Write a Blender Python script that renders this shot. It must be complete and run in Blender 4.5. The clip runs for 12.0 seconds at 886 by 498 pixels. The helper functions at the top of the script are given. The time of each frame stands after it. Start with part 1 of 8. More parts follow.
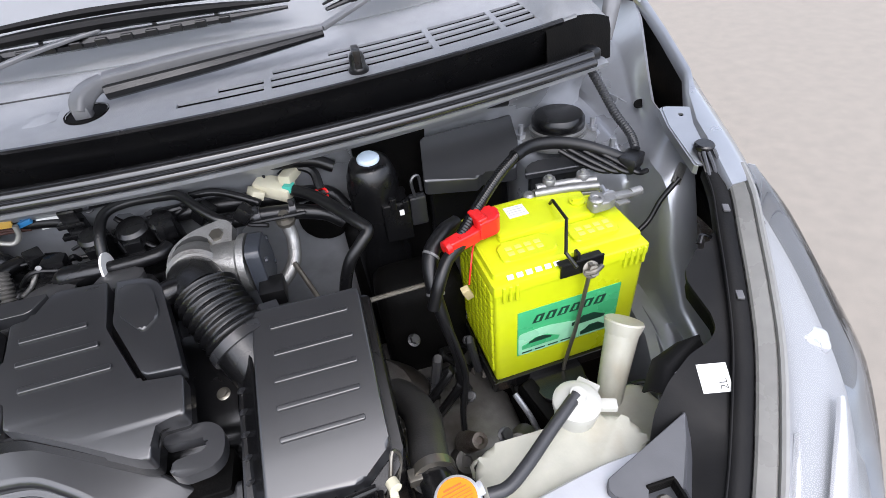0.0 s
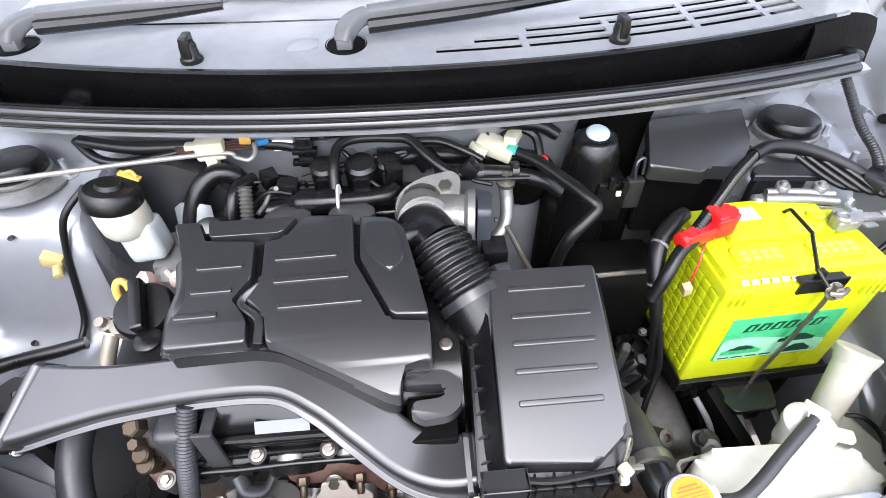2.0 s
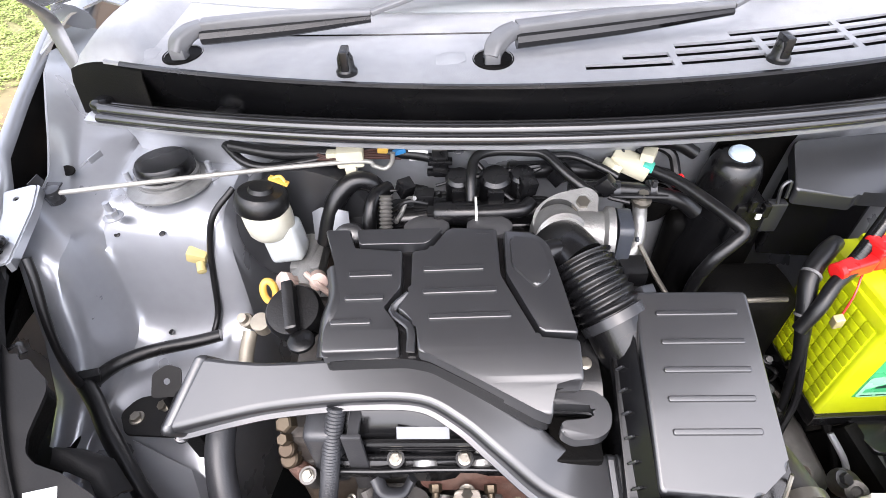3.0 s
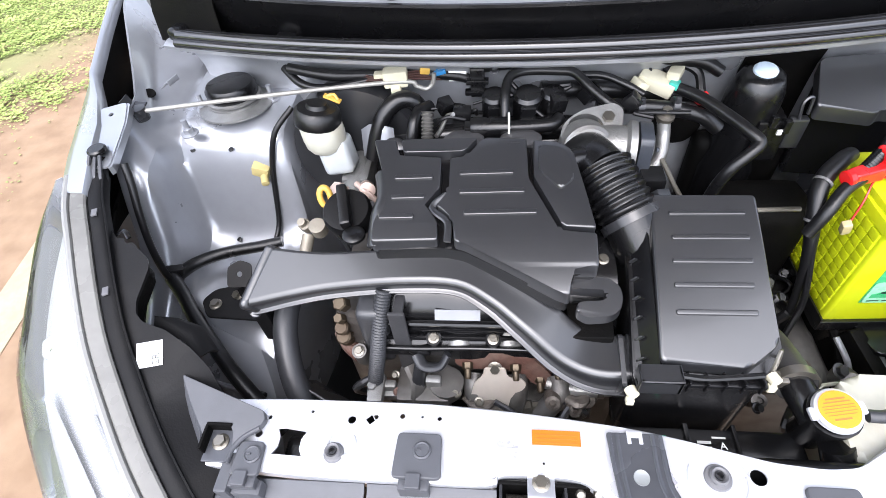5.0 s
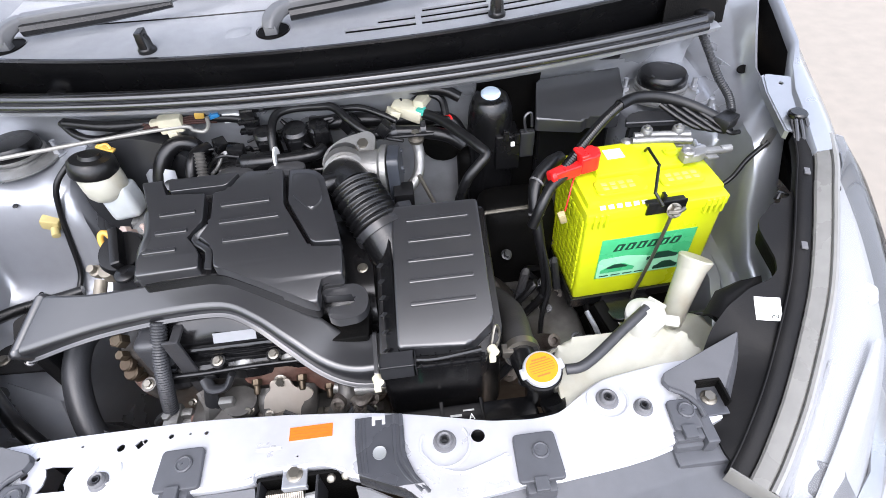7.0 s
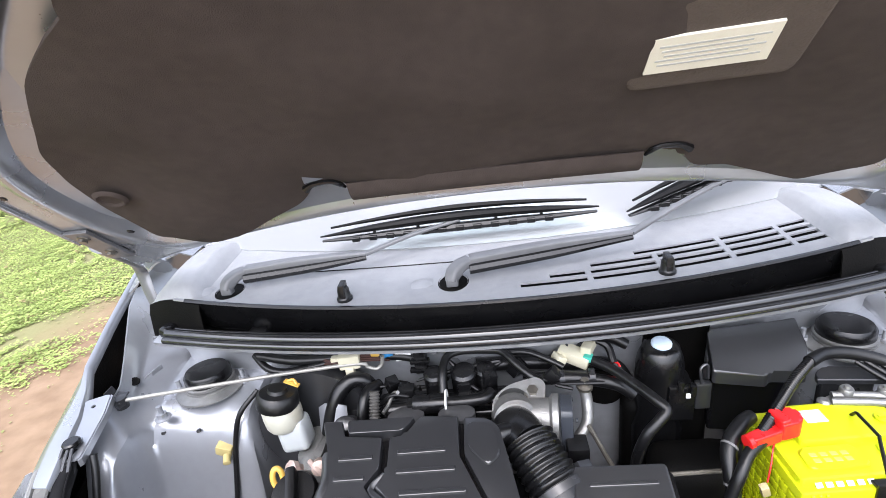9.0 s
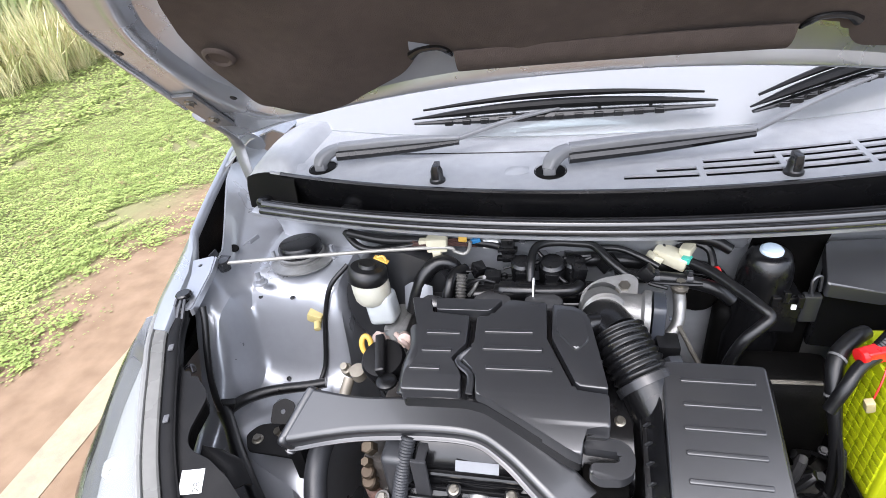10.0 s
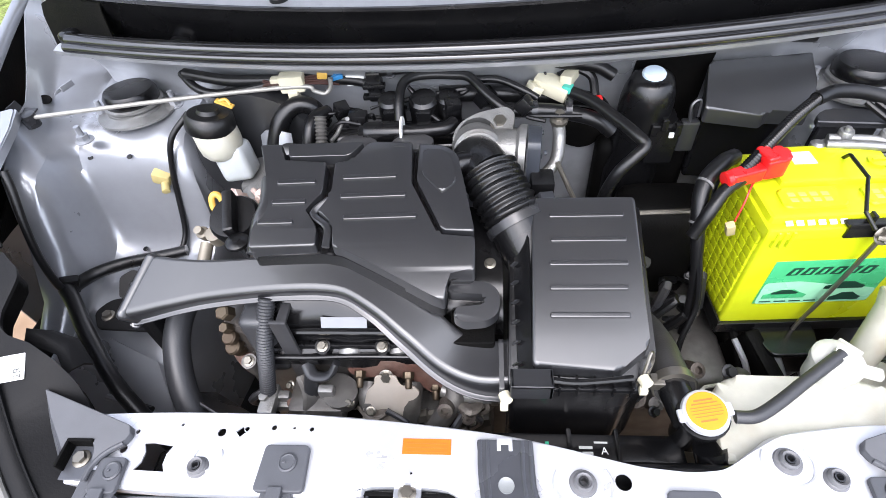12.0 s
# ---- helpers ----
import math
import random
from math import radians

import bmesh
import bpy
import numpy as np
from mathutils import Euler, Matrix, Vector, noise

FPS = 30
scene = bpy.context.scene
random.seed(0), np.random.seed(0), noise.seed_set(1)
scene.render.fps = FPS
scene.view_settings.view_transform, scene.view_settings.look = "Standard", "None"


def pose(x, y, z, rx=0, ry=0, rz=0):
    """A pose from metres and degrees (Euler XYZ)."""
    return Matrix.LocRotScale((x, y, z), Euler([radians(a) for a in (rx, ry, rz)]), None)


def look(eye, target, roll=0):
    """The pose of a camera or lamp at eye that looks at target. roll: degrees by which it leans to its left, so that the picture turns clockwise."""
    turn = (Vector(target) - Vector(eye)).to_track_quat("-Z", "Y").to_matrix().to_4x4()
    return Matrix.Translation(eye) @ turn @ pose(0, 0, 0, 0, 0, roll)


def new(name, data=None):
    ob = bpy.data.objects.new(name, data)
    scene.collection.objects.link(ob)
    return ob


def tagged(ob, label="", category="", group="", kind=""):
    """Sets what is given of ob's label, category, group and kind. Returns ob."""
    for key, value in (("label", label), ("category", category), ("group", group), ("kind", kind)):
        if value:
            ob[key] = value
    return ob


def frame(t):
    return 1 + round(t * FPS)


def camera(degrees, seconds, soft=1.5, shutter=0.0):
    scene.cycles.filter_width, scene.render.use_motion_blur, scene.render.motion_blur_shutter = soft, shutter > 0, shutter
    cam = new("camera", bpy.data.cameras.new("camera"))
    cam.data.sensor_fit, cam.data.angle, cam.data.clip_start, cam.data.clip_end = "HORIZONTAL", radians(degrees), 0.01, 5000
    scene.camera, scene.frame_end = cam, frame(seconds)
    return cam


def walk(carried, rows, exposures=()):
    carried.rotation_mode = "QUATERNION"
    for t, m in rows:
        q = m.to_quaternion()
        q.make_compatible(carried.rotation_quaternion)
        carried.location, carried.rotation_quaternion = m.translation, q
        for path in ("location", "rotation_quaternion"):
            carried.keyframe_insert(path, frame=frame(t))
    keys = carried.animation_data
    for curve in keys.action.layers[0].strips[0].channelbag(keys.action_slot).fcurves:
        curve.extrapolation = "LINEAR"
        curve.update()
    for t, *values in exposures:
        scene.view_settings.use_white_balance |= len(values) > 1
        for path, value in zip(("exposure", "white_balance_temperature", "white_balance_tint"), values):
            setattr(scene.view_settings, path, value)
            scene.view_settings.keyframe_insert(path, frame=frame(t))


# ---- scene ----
cam = camera(80.9, 12.0, soft=0.75)
PATH = [
    (0, (0.186, -0.15, 1.229), (0.491, 1.338, -0.072), -6.3),
    (0.5, (0.142, -0.127, 1.236), (0.405, 1.343, -0.094), -4.4),
    (1, (0.096, -0.119, 1.23), (0.317, 1.332, -0.129), -2.4),
    (1.5, (0.045, -0.115, 1.235), (0.209, 1.325, -0.143), -1.3),
    (2, (-0.008, -0.104, 1.237), (0.094, 1.331, -0.152), -1.0),
    (2.5, (-0.066, -0.09, 1.251), (-0.044, 1.343, -0.144), -1.8),
    (3, (-0.11, -0.092, 1.254), (-0.183, 1.348, -0.133), -3.0),
    (3.2, (-0.125, -0.09, 1.257), (-0.228, 1.337, -0.14), -3.4),
    (4.8, (-0.114, -0.17, 1.263), (-0.35, 1.151, -0.22), -6.7),
    (5, (-0.1, -0.185, 1.264), (-0.329, 1.124, -0.231), -7.2),
    (5.5, (-0.058, -0.214, 1.268), (-0.249, 1.079, -0.246), -7.9),
    (6, (-0.012, -0.242, 1.274), (-0.135, 1.069, -0.232), -7.8),
    (6.5, (0.049, -0.256, 1.285), (0.022, 1.096, -0.189), -6.3),
    (7, (0.101, -0.251, 1.287), (0.167, 1.143, -0.146), -4.8),
    (7.2, (0.118, -0.246, 1.29), (0.229, 1.207, -0.08), -4.5),
    (8.8, (0.041, -0.213, 1.353), (-0.033, 1.623, 0.564), -6.7),
    (9, (-0.003, -0.216, 1.357), (-0.204, 1.61, 0.567), -7.8),
    (9.5, (-0.063, -0.232, 1.365), (-0.522, 1.545, 0.571), -10.2),
    (10, (-0.052, -0.227, 1.317), (-0.503, 1.414, 0.267), -7.8),
    (10.5, (-0.039, -0.229, 1.314), (-0.437, 1.31, 0.101), -7.0),
    (11, (-0.013, -0.234, 1.307), (-0.343, 1.217, -0.03), -7.1),
    (11.5, (0.018, -0.217, 1.284), (-0.215, 1.183, -0.125), -6.3),
    (12, (0.013, -0.175, 1.244), (-0.157, 1.166, -0.229), -5.9),
]
EXPOSURES = [(0, 1.45, 6230, 14), (0.5, 1.47, 6230, 14), (1, 1.84, 6230, 14), (1.5, 1.97, 6230, 14), (2, 2.16, 6230, 14), (2.5, 2.29, 6450, 16), (3.2, 2.26, 6500, 16), (4.8, 2.10, 6230, 14), (6, 1.94, 6230, 14), (7.2, 1.89, 6230, 14), (8.8, 1.90, 6230, 14), (9.5, 1.90, 6230, 14), (10.5, 1.89, 6230, 14), (12, 2.02, 6230, 14)]
walk(cam, [(t, look(eye, target, roll)) for t, eye, target, roll in PATH], exposures=EXPOSURES)

# ---- world, sun and exposure ----
world = bpy.data.worlds.new("sky")
scene.world = world
world.use_nodes = True
wn = world.node_tree.nodes
sky = wn.new("ShaderNodeTexSky")
sky.sky_type, sky.sun_disc = "NISHITA", False
sky.sun_elevation, sky.sun_rotation = radians(58), radians(187)
sky.air_density, sky.dust_density, sky.ozone_density = 1.0, 2.5, 1.5
soften = wn.new("ShaderNodeHueSaturation")
soften.inputs["Saturation"].default_value = 0.4
world.node_tree.links.new(sky.outputs["Color"], soften.inputs["Color"])
world.node_tree.links.new(soften.outputs["Color"], wn["Background"].inputs["Color"])
wn["Background"].inputs["Strength"].default_value = 0.15
sun = new("sun", bpy.data.lights.new("sun", "SUN"))
sun.data.energy, sun.data.angle, sun.data.color = 1.15, radians(95), (1.0, 0.99, 0.985)
sun.matrix_world = look((-0.5, -3.6, 7.2), (0, 0.3, 0.8))


# ---- materials ----
def shade(name, base, rough=0.5, metal=0.0, vary=0.12, grain=60.0, patch=9.0, bump=0.08, bump_scale=400.0, dirt=None, dirt_amount=0.0, coat=0.0, spec=0.5, sub=0.0, swing=0.09):
    """A node material: base colour varied at two scales, dirt patches with their own shape, fine relief."""
    m = bpy.data.materials.new(name)
    m.use_nodes = True
    nt = m.node_tree
    n, ln = nt.nodes, nt.links
    b = n["Principled BSDF"]
    b.inputs["Metallic"].default_value = metal
    b.inputs["Specular IOR Level"].default_value = spec
    b.inputs["Coat Weight"].default_value = coat
    b.inputs["Coat Roughness"].default_value = 0.08
    if sub:
        b.inputs["Subsurface Weight"].default_value = sub
        b.inputs["Subsurface Radius"].default_value = (0.02, 0.02, 0.015)
    co = n.new("ShaderNodeTexCoord")
    def tex(scale, detail=4.0):
        t = n.new("ShaderNodeTexNoise")
        t.inputs["Scale"].default_value, t.inputs["Detail"].default_value = scale, detail
        ln.new(co.outputs["Object"], t.inputs["Vector"])
        return t
    fine, wide = tex(grain), tex(patch, 6.0)
    add = n.new("ShaderNodeMath")
    add.operation = "ADD"
    ln.new(fine.outputs["Fac"], add.inputs[0])
    ln.new(wide.outputs["Fac"], add.inputs[1])
    ramp = n.new("ShaderNodeMapRange")
    ramp.inputs["From Min"].default_value, ramp.inputs["From Max"].default_value = 0.6, 1.4
    ramp.inputs["To Min"].default_value, ramp.inputs["To Max"].default_value = 1 - vary, 1 + vary
    ln.new(add.outputs[0], ramp.inputs["Value"])
    tint = n.new("ShaderNodeVectorMath")
    tint.operation = "SCALE"
    tint.inputs[0].default_value = base
    ln.new(ramp.outputs[0], tint.inputs["Scale"])
    colour = tint.outputs[0]
    if dirt:
        d = tex(patch * 1.7, 8.0)
        edge = n.new("ShaderNodeMapRange")
        edge.inputs["From Min"].default_value, edge.inputs["From Max"].default_value = 0.5, 0.68
        edge.inputs["To Max"].default_value = dirt_amount
        ln.new(d.outputs["Fac"], edge.inputs["Value"])
        mix = n.new("ShaderNodeMix")
        mix.data_type = "RGBA"
        mix.inputs[7].default_value = (*dirt, 1)
        ln.new(edge.outputs[0], mix.inputs[0])
        ln.new(colour, mix.inputs[6])
        colour = mix.outputs[2]
    ln.new(colour, b.inputs["Base Color"])
    rr = n.new("ShaderNodeMapRange")
    rr.inputs["From Min"].default_value, rr.inputs["From Max"].default_value = 0.3, 0.7
    rr.inputs["To Min"].default_value, rr.inputs["To Max"].default_value = max(rough - swing, 0.02), min(rough + swing, 1)
    ln.new(wide.outputs["Fac"], rr.inputs["Value"])
    ln.new(rr.outputs[0], b.inputs["Roughness"])
    if bump:
        rel = tex(bump_scale, 3.0)
        bp = n.new("ShaderNodeBump")
        bp.inputs["Strength"].default_value, bp.inputs["Distance"].default_value = bump, 0.002
        ln.new(rel.outputs["Fac"], bp.inputs["Height"])
        ln.new(bp.outputs[0], b.inputs["Normal"])
    return m


BLACK = shade("black moulded plastic", (0.0045, 0.0045, 0.005), 0.24, bump=0.04, bump_scale=900, spec=0.5, dirt=(0.022, 0.021, 0.02), dirt_amount=0.12)
SATIN = shade("satin black plastic", (0.0185, 0.019, 0.0208), 0.29, coat=0.25, bump=0.015, bump_scale=1400, spec=0.85, dirt=(0.025, 0.025, 0.026), dirt_amount=0.2, swing=0.015)
# Black plastic raised to grey: the sky's reflection painted into the base.
COWL = shade("black plastic with grey sky sheen", (0.265, 0.27, 0.282), 0.42, bump=0.3, bump_scale=1200, dirt=(0.35, 0.35, 0.355), dirt_amount=0.4)
RUBBER = shade("black rubber", (0.0045, 0.0045, 0.005), 0.3, bump=0.1, spec=0.45, dirt=(0.025, 0.024, 0.022), dirt_amount=0.2)
SEAL = shade("grey-black rubber seal", (0.014, 0.014, 0.015), 0.17, bump=0.02, spec=1.0, dirt=(0.03, 0.03, 0.03), dirt_amount=0.2, swing=0.04)
HOSE = shade("grey rubber hose", (0.028, 0.029, 0.032), 0.46, bump=0.12)
TAPE = shade("black cloth tape", (0.005, 0.005, 0.0055), 0.36, bump=0.1, bump_scale=900, spec=0.4)
SILVER = shade("silver car paint", (0.385, 0.40, 0.424), 0.3, metal=0.75, vary=0.04, bump=0.0, coat=0.4)
BAY = shade("silver-grey bay paint", (0.34, 0.352, 0.378), 0.3, metal=0.55, vary=0.05, bump=0.0, coat=0.3, dirt=(0.28, 0.28, 0.275), dirt_amount=0.12, swing=0.04)
WALL = shade("silver-grey firewall paint", (0.39, 0.402, 0.424), 0.33, metal=0.5, vary=0.08, bump=0.05, dirt=(0.20, 0.20, 0.196), dirt_amount=0.4)
TIEBAR = shade("white-silver painted steel", (0.55, 0.56, 0.59), 0.32, metal=0.45, vary=0.06, bump=0.04, dirt=(0.40, 0.39, 0.37), dirt_amount=0.3)
GREY = shade("grey bumper plastic", (0.064, 0.0665, 0.074), 0.42, bump=0.05, bump_scale=1000, spec=0.35, dirt=(0.09, 0.09, 0.095), dirt_amount=0.3)
DKMETAL = shade("dark painted steel", (0.03, 0.031, 0.034), 0.3, metal=0.3, bump=0.03, dirt=(0.08, 0.075, 0.07), dirt_amount=0.3)
ALU = shade("cast aluminium", (0.30, 0.30, 0.293), 0.46, metal=0.75, vary=0.25, bump=0.3, bump_scale=500, dirt=(0.22, 0.205, 0.18), dirt_amount=0.5)
ZINC = shade("zinc plated steel", (0.22, 0.205, 0.175), 0.34, metal=0.85, vary=0.2, bump=0.1)
BRASS = shade("dull brass-grey plating", (0.075, 0.058, 0.038), 0.42, metal=0.7, vary=0.3, bump=0.1, dirt=(0.05, 0.03, 0.02), dirt_amount=0.4)
RUST = shade("rusty cast iron", (0.125, 0.062, 0.047), 0.6, metal=0.25, vary=0.4, grain=120, bump=0.25, bump_scale=500, dirt=(0.22, 0.17, 0.14), dirt_amount=0.6)
SHIELD = shade("heat-stained steel shield", (0.50, 0.455, 0.40), 0.5, metal=0.4, vary=0.08, bump=0.06, dirt=(0.40, 0.31, 0.24), dirt_amount=0.4)
IRON = shade("grey engine casting", (0.12, 0.115, 0.108), 0.42, metal=0.5, vary=0.4, bump=0.12, bump_scale=500, dirt=(0.05, 0.038, 0.03), dirt_amount=0.7)
LIME = shade("lime yellow battery plastic", (0.53, 0.60, 0.006), 0.32, vary=0.05, bump=0.04, dirt=(0.49, 0.54, 0.03), dirt_amount=0.3)
GREEN = shade("green printed film", (0.06, 0.42, 0.17), 0.3, vary=0.08, bump=0.02)
MINT = shade("pale mint printed film", (0.30, 0.66, 0.42), 0.3, vary=0.1, bump=0.02)
INK = shade("dark green ink", (0.012, 0.05, 0.03), 0.35, bump=0)
CARD = shade("white paper label", (0.82, 0.82, 0.80), 0.5, vary=0.04, bump=0.03)
INKBLACK = shade("black ink", (0.03, 0.03, 0.03), 0.5, bump=0)
PAPER = shade("greyed paper label", (0.19, 0.197, 0.21), 0.5, vary=0.15, grain=30, bump=0.03)
FAINT = shade("faint grey ink", (0.5, 0.5, 0.48), 0.5, bump=0)
MILK = shade("milky polythene", (0.40, 0.395, 0.335), 0.36, vary=0.12, bump=0.05, dirt=(0.30, 0.235, 0.14), dirt_amount=0.55, sub=0.2)
IVORY = shade("ivory nylon", (0.56, 0.53, 0.40), 0.42, vary=0.08, bump=0.05)
RED = shade("red soft plastic", (0.62, 0.012, 0.012), 0.32, vary=0.08, bump=0.03)
ORANGE = shade("orange sticker", (0.9, 0.12, 0.006), 0.4, vary=0.05, bump=0.03)
AMBER = shade("amber sticker", (0.92, 0.22, 0.004), 0.4, vary=0.05, bump=0.03)
YELLOW = shade("yellow plastic", (0.58, 0.36, 0.07), 0.4, vary=0.08)
BLUE = shade("blue plastic", (0.03, 0.20, 0.45), 0.35, vary=0.1)
ICE = shade("pale blue plastic", (0.50, 0.60, 0.70), 0.3, vary=0.08)
LINER = shade("brown-grey felt liner", (0.057, 0.0445, 0.039), 0.85, vary=0.2, patch=4, bump=0.35, bump_scale=900, spec=0.2, dirt=(0.040, 0.031, 0.027), dirt_amount=0.5)
HOUSING = shade("matt grey-black plastic", (0.008, 0.008, 0.0085), 0.45, vary=0.15, bump=0.1, spec=0.1, dirt=(0.018, 0.017, 0.016), dirt_amount=0.35)
PLATED = shade("bright plated plastic", (0.60, 0.61, 0.63), 0.22, metal=0.5, vary=0.02, bump=0)
BEZEL = shade("grey lamp bezel", (0.27, 0.277, 0.29), 0.4, vary=0.03, bump=0, spec=0.3)
CHROME = shade("bright reflector", (0.85, 0.86, 0.88), 0.06, metal=1.0, vary=0.02, bump=0)
# Made pale only to brighten the windscreen in front of it.
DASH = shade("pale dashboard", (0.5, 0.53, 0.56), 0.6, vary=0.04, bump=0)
HINGE = shade("grey primed steel", (0.15, 0.152, 0.158), 0.36, metal=0.4, vary=0.1, bump=0.04, dirt=(0.22, 0.22, 0.22), dirt_amount=0.3)
# Paler than the arm itself: sky reflected on its top is in the base.
WIPER = shade("grey wiper paint", (0.125, 0.127, 0.132), 0.38, bump=0.04, dirt=(0.17, 0.17, 0.175), dirt_amount=0.3)
# Near-black, low gloss: the shade of gaps and cavities put into the colour.
VOID = shade("near-black recess", (0.0025, 0.0024, 0.0023), 0.6, bump=0.3, spec=0.08, dirt=(0.008, 0.007, 0.006), dirt_amount=0.5)


def glassy(name, tint, clear, rough=0.03, body=0.75, ior=1.5):
    """Thin sheet: part clear, part pale diffuse (body), part glossy by Fresnel."""
    m = bpy.data.materials.new(name)
    m.use_nodes = True
    n, ln = m.node_tree.nodes, m.node_tree.links
    n.remove(n["Principled BSDF"])
    tr, gl, fr, mx, df, mx2 = (n.new("ShaderNode" + k) for k in ("BsdfTransparent", "BsdfGlossy", "Fresnel", "MixShader", "BsdfDiffuse", "MixShader"))
    tr.inputs["Color"].default_value = (*tint, 1)
    gl.inputs["Roughness"].default_value = rough
    fr.inputs["IOR"].default_value = ior
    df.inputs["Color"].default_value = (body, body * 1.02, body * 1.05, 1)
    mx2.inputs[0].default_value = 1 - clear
    ln.new(tr.outputs[0], mx2.inputs[1])
    ln.new(df.outputs[0], mx2.inputs[2])
    ln.new(fr.outputs[0], mx.inputs[0])
    ln.new(mx2.outputs[0], mx.inputs[1])
    ln.new(gl.outputs[0], mx.inputs[2])
    ln.new(mx.outputs[0], n["Material Output"].inputs["Surface"])
    return m


LENS = glassy("clear headlamp plastic", (0.95, 0.96, 0.97), 0.97, 0.03, 0.75, 1.3)
HAZE = shade("hazed lamp flange", (0.13, 0.128, 0.119), 0.28, vary=0.16, patch=20, bump=0.0, spec=0.4)
CLEAR_EDGE = shade("clear moulded lamp edge", (0.19, 0.19, 0.182), 0.2, vary=0.08, bump=0.0, spec=0.6)
# The diffuse share puts the sky's white reflection into the glass itself.
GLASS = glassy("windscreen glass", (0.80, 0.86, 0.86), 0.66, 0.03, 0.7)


# ---- building helpers ----

BASE = {}


def thing(name, at, label, category, group="", kind=""):
    """A top-level thing: an Empty at its base, which parents its parts."""
    ob = new(name)
    ob.location = at
    ob.empty_display_size = 0.02
    BASE[ob.name] = Matrix.Translation(at)
    return tagged(ob, label, category, group, kind)


def finish(bm, name, material, smooth=38):
    bmesh.ops.remove_doubles(bm, verts=bm.verts, dist=1e-6)
    bmesh.ops.recalc_face_normals(bm, faces=bm.faces)
    for f in bm.faces:
        f.smooth = True
    for e in bm.edges:
        e.smooth = len(e.link_faces) == 2 and e.calc_face_angle(0) < radians(smooth)
        if e.smooth and e.calc_face_angle(0) > radians(5):  # a broad flat face keeps its own normal beside a narrow bevel
            a, b = sorted(f.calc_area() for f in e.link_faces)
            e.smooth = b < 14 * a
    me = bpy.data.meshes.new(name)
    bm.to_mesh(me)
    bm.free()
    me.materials.append(material)
    return me


def part(name, bm, material, parent=None, label="", smooth=38):
    """Links a bmesh, given in world coordinates, as one mesh under a thing or a part."""
    ob = new(name, finish(bm, name, material, smooth))
    BASE[ob.name] = Matrix()
    if parent:
        ob.parent = parent
        ob.matrix_parent_inverse = BASE[parent.name].inverted()
    if label:
        ob["label"] = label
    return ob


def piece(name, mesh, m, parent, label=""):
    """One of several alike parts that share a mesh, at the pose m."""
    ob = new(name, mesh)
    ob.matrix_basis = m
    ob.parent = parent
    ob.matrix_parent_inverse = BASE[parent.name].inverted()
    BASE[ob.name] = m
    if label:
        ob["label"] = label
    return ob


def solo(name, bm, material, label, category, group="", kind="", smooth=38):
    """A thing of one mesh."""
    return tagged(part(name, bm, material, None, "", smooth), label, category, group, kind)


def join(*bms):
    """Several bmeshes as one."""
    out = bms[0]
    for b in bms[1:]:
        me = bpy.data.meshes.new("tmp")
        b.to_mesh(me)
        out.from_mesh(me)
        b.free()
        bpy.data.meshes.remove(me)
    return out


def moved(bm, m):
    bm.transform(m)
    return bm


def bevelled(bm, size, seg=2, angle=30):
    if size:
        edges = [e for e in bm.edges if len(e.link_faces) == 2 and e.calc_face_angle(0) > radians(angle)]
        bmesh.ops.bevel(bm, geom=edges, offset=size, segments=seg, profile=0.6, affect="EDGES", clamp_overlap=True)
    return bm


def box(x0, x1, y0, y1, z0, z1, bev=0.002, seg=2):
    bm = bmesh.new()
    bmesh.ops.create_cube(bm, size=1)
    bmesh.ops.scale(bm, vec=(x1 - x0, y1 - y0, z1 - z0), verts=bm.verts)
    bmesh.ops.translate(bm, vec=((x0 + x1) / 2, (y0 + y1) / 2, (z0 + z1) / 2), verts=bm.verts)
    return bevelled(bm, bev, seg)


def rounded(pts, r, n=4):
    """A closed outline with its corners rounded."""
    out = []
    k = len(pts)
    for i in range(k):
        a, b, c = (Vector(pts[(i + d) % k]) for d in (-1, 0, 1))
        u, v = a - b, c - b
        lim = min(r, u.length * 0.45, v.length * 0.45)
        p, q = b + u.normalized() * lim, b + v.normalized() * lim
        for j in range(n + 1):
            t = j / n
            out.append(tuple((1 - t) ** 2 * p + 2 * t * (1 - t) * b + t * t * q))
    return out


def prism(pts, z0, z1, bev=0.0, seg=2, warp=None, both=False, cuts=()):
    """An outline in plan, raised from z0 to z1, its upper rim bevelled; warp then moves each vertex."""
    bm = bmesh.new()
    low = [bm.verts.new((x, y, z0)) for x, y in pts]
    top = [bm.verts.new((x, y, z1)) for x, y in pts]
    bm.faces.new(top)
    bm.faces.new(low[::-1])
    k = len(pts)
    for i in range(k):
        bm.faces.new((low[i], low[(i + 1) % k], top[(i + 1) % k], top[i]))
    if bev:
        edges = [e for e in bm.edges if all(v in top for v in e.verts) or (both and all(v in low for v in e.verts))]
        bmesh.ops.bevel(bm, geom=edges, offset=bev, segments=seg, profile=0.6, affect="EDGES", clamp_overlap=True)
    for cut in cuts:
        bmesh.ops.bisect_plane(bm, geom=bm.verts[:] + bm.edges[:] + bm.faces[:], plane_co=(0, cut, 0), plane_no=(0, 1, 0))
    if warp:
        for v in bm.verts:
            v.co = warp(v.co)
    return bm


def circle(x, y, r, n=16):
    return [(x + r * math.cos(2 * math.pi * i / n), y + r * math.sin(2 * math.pi * i / n)) for i in range(n)]


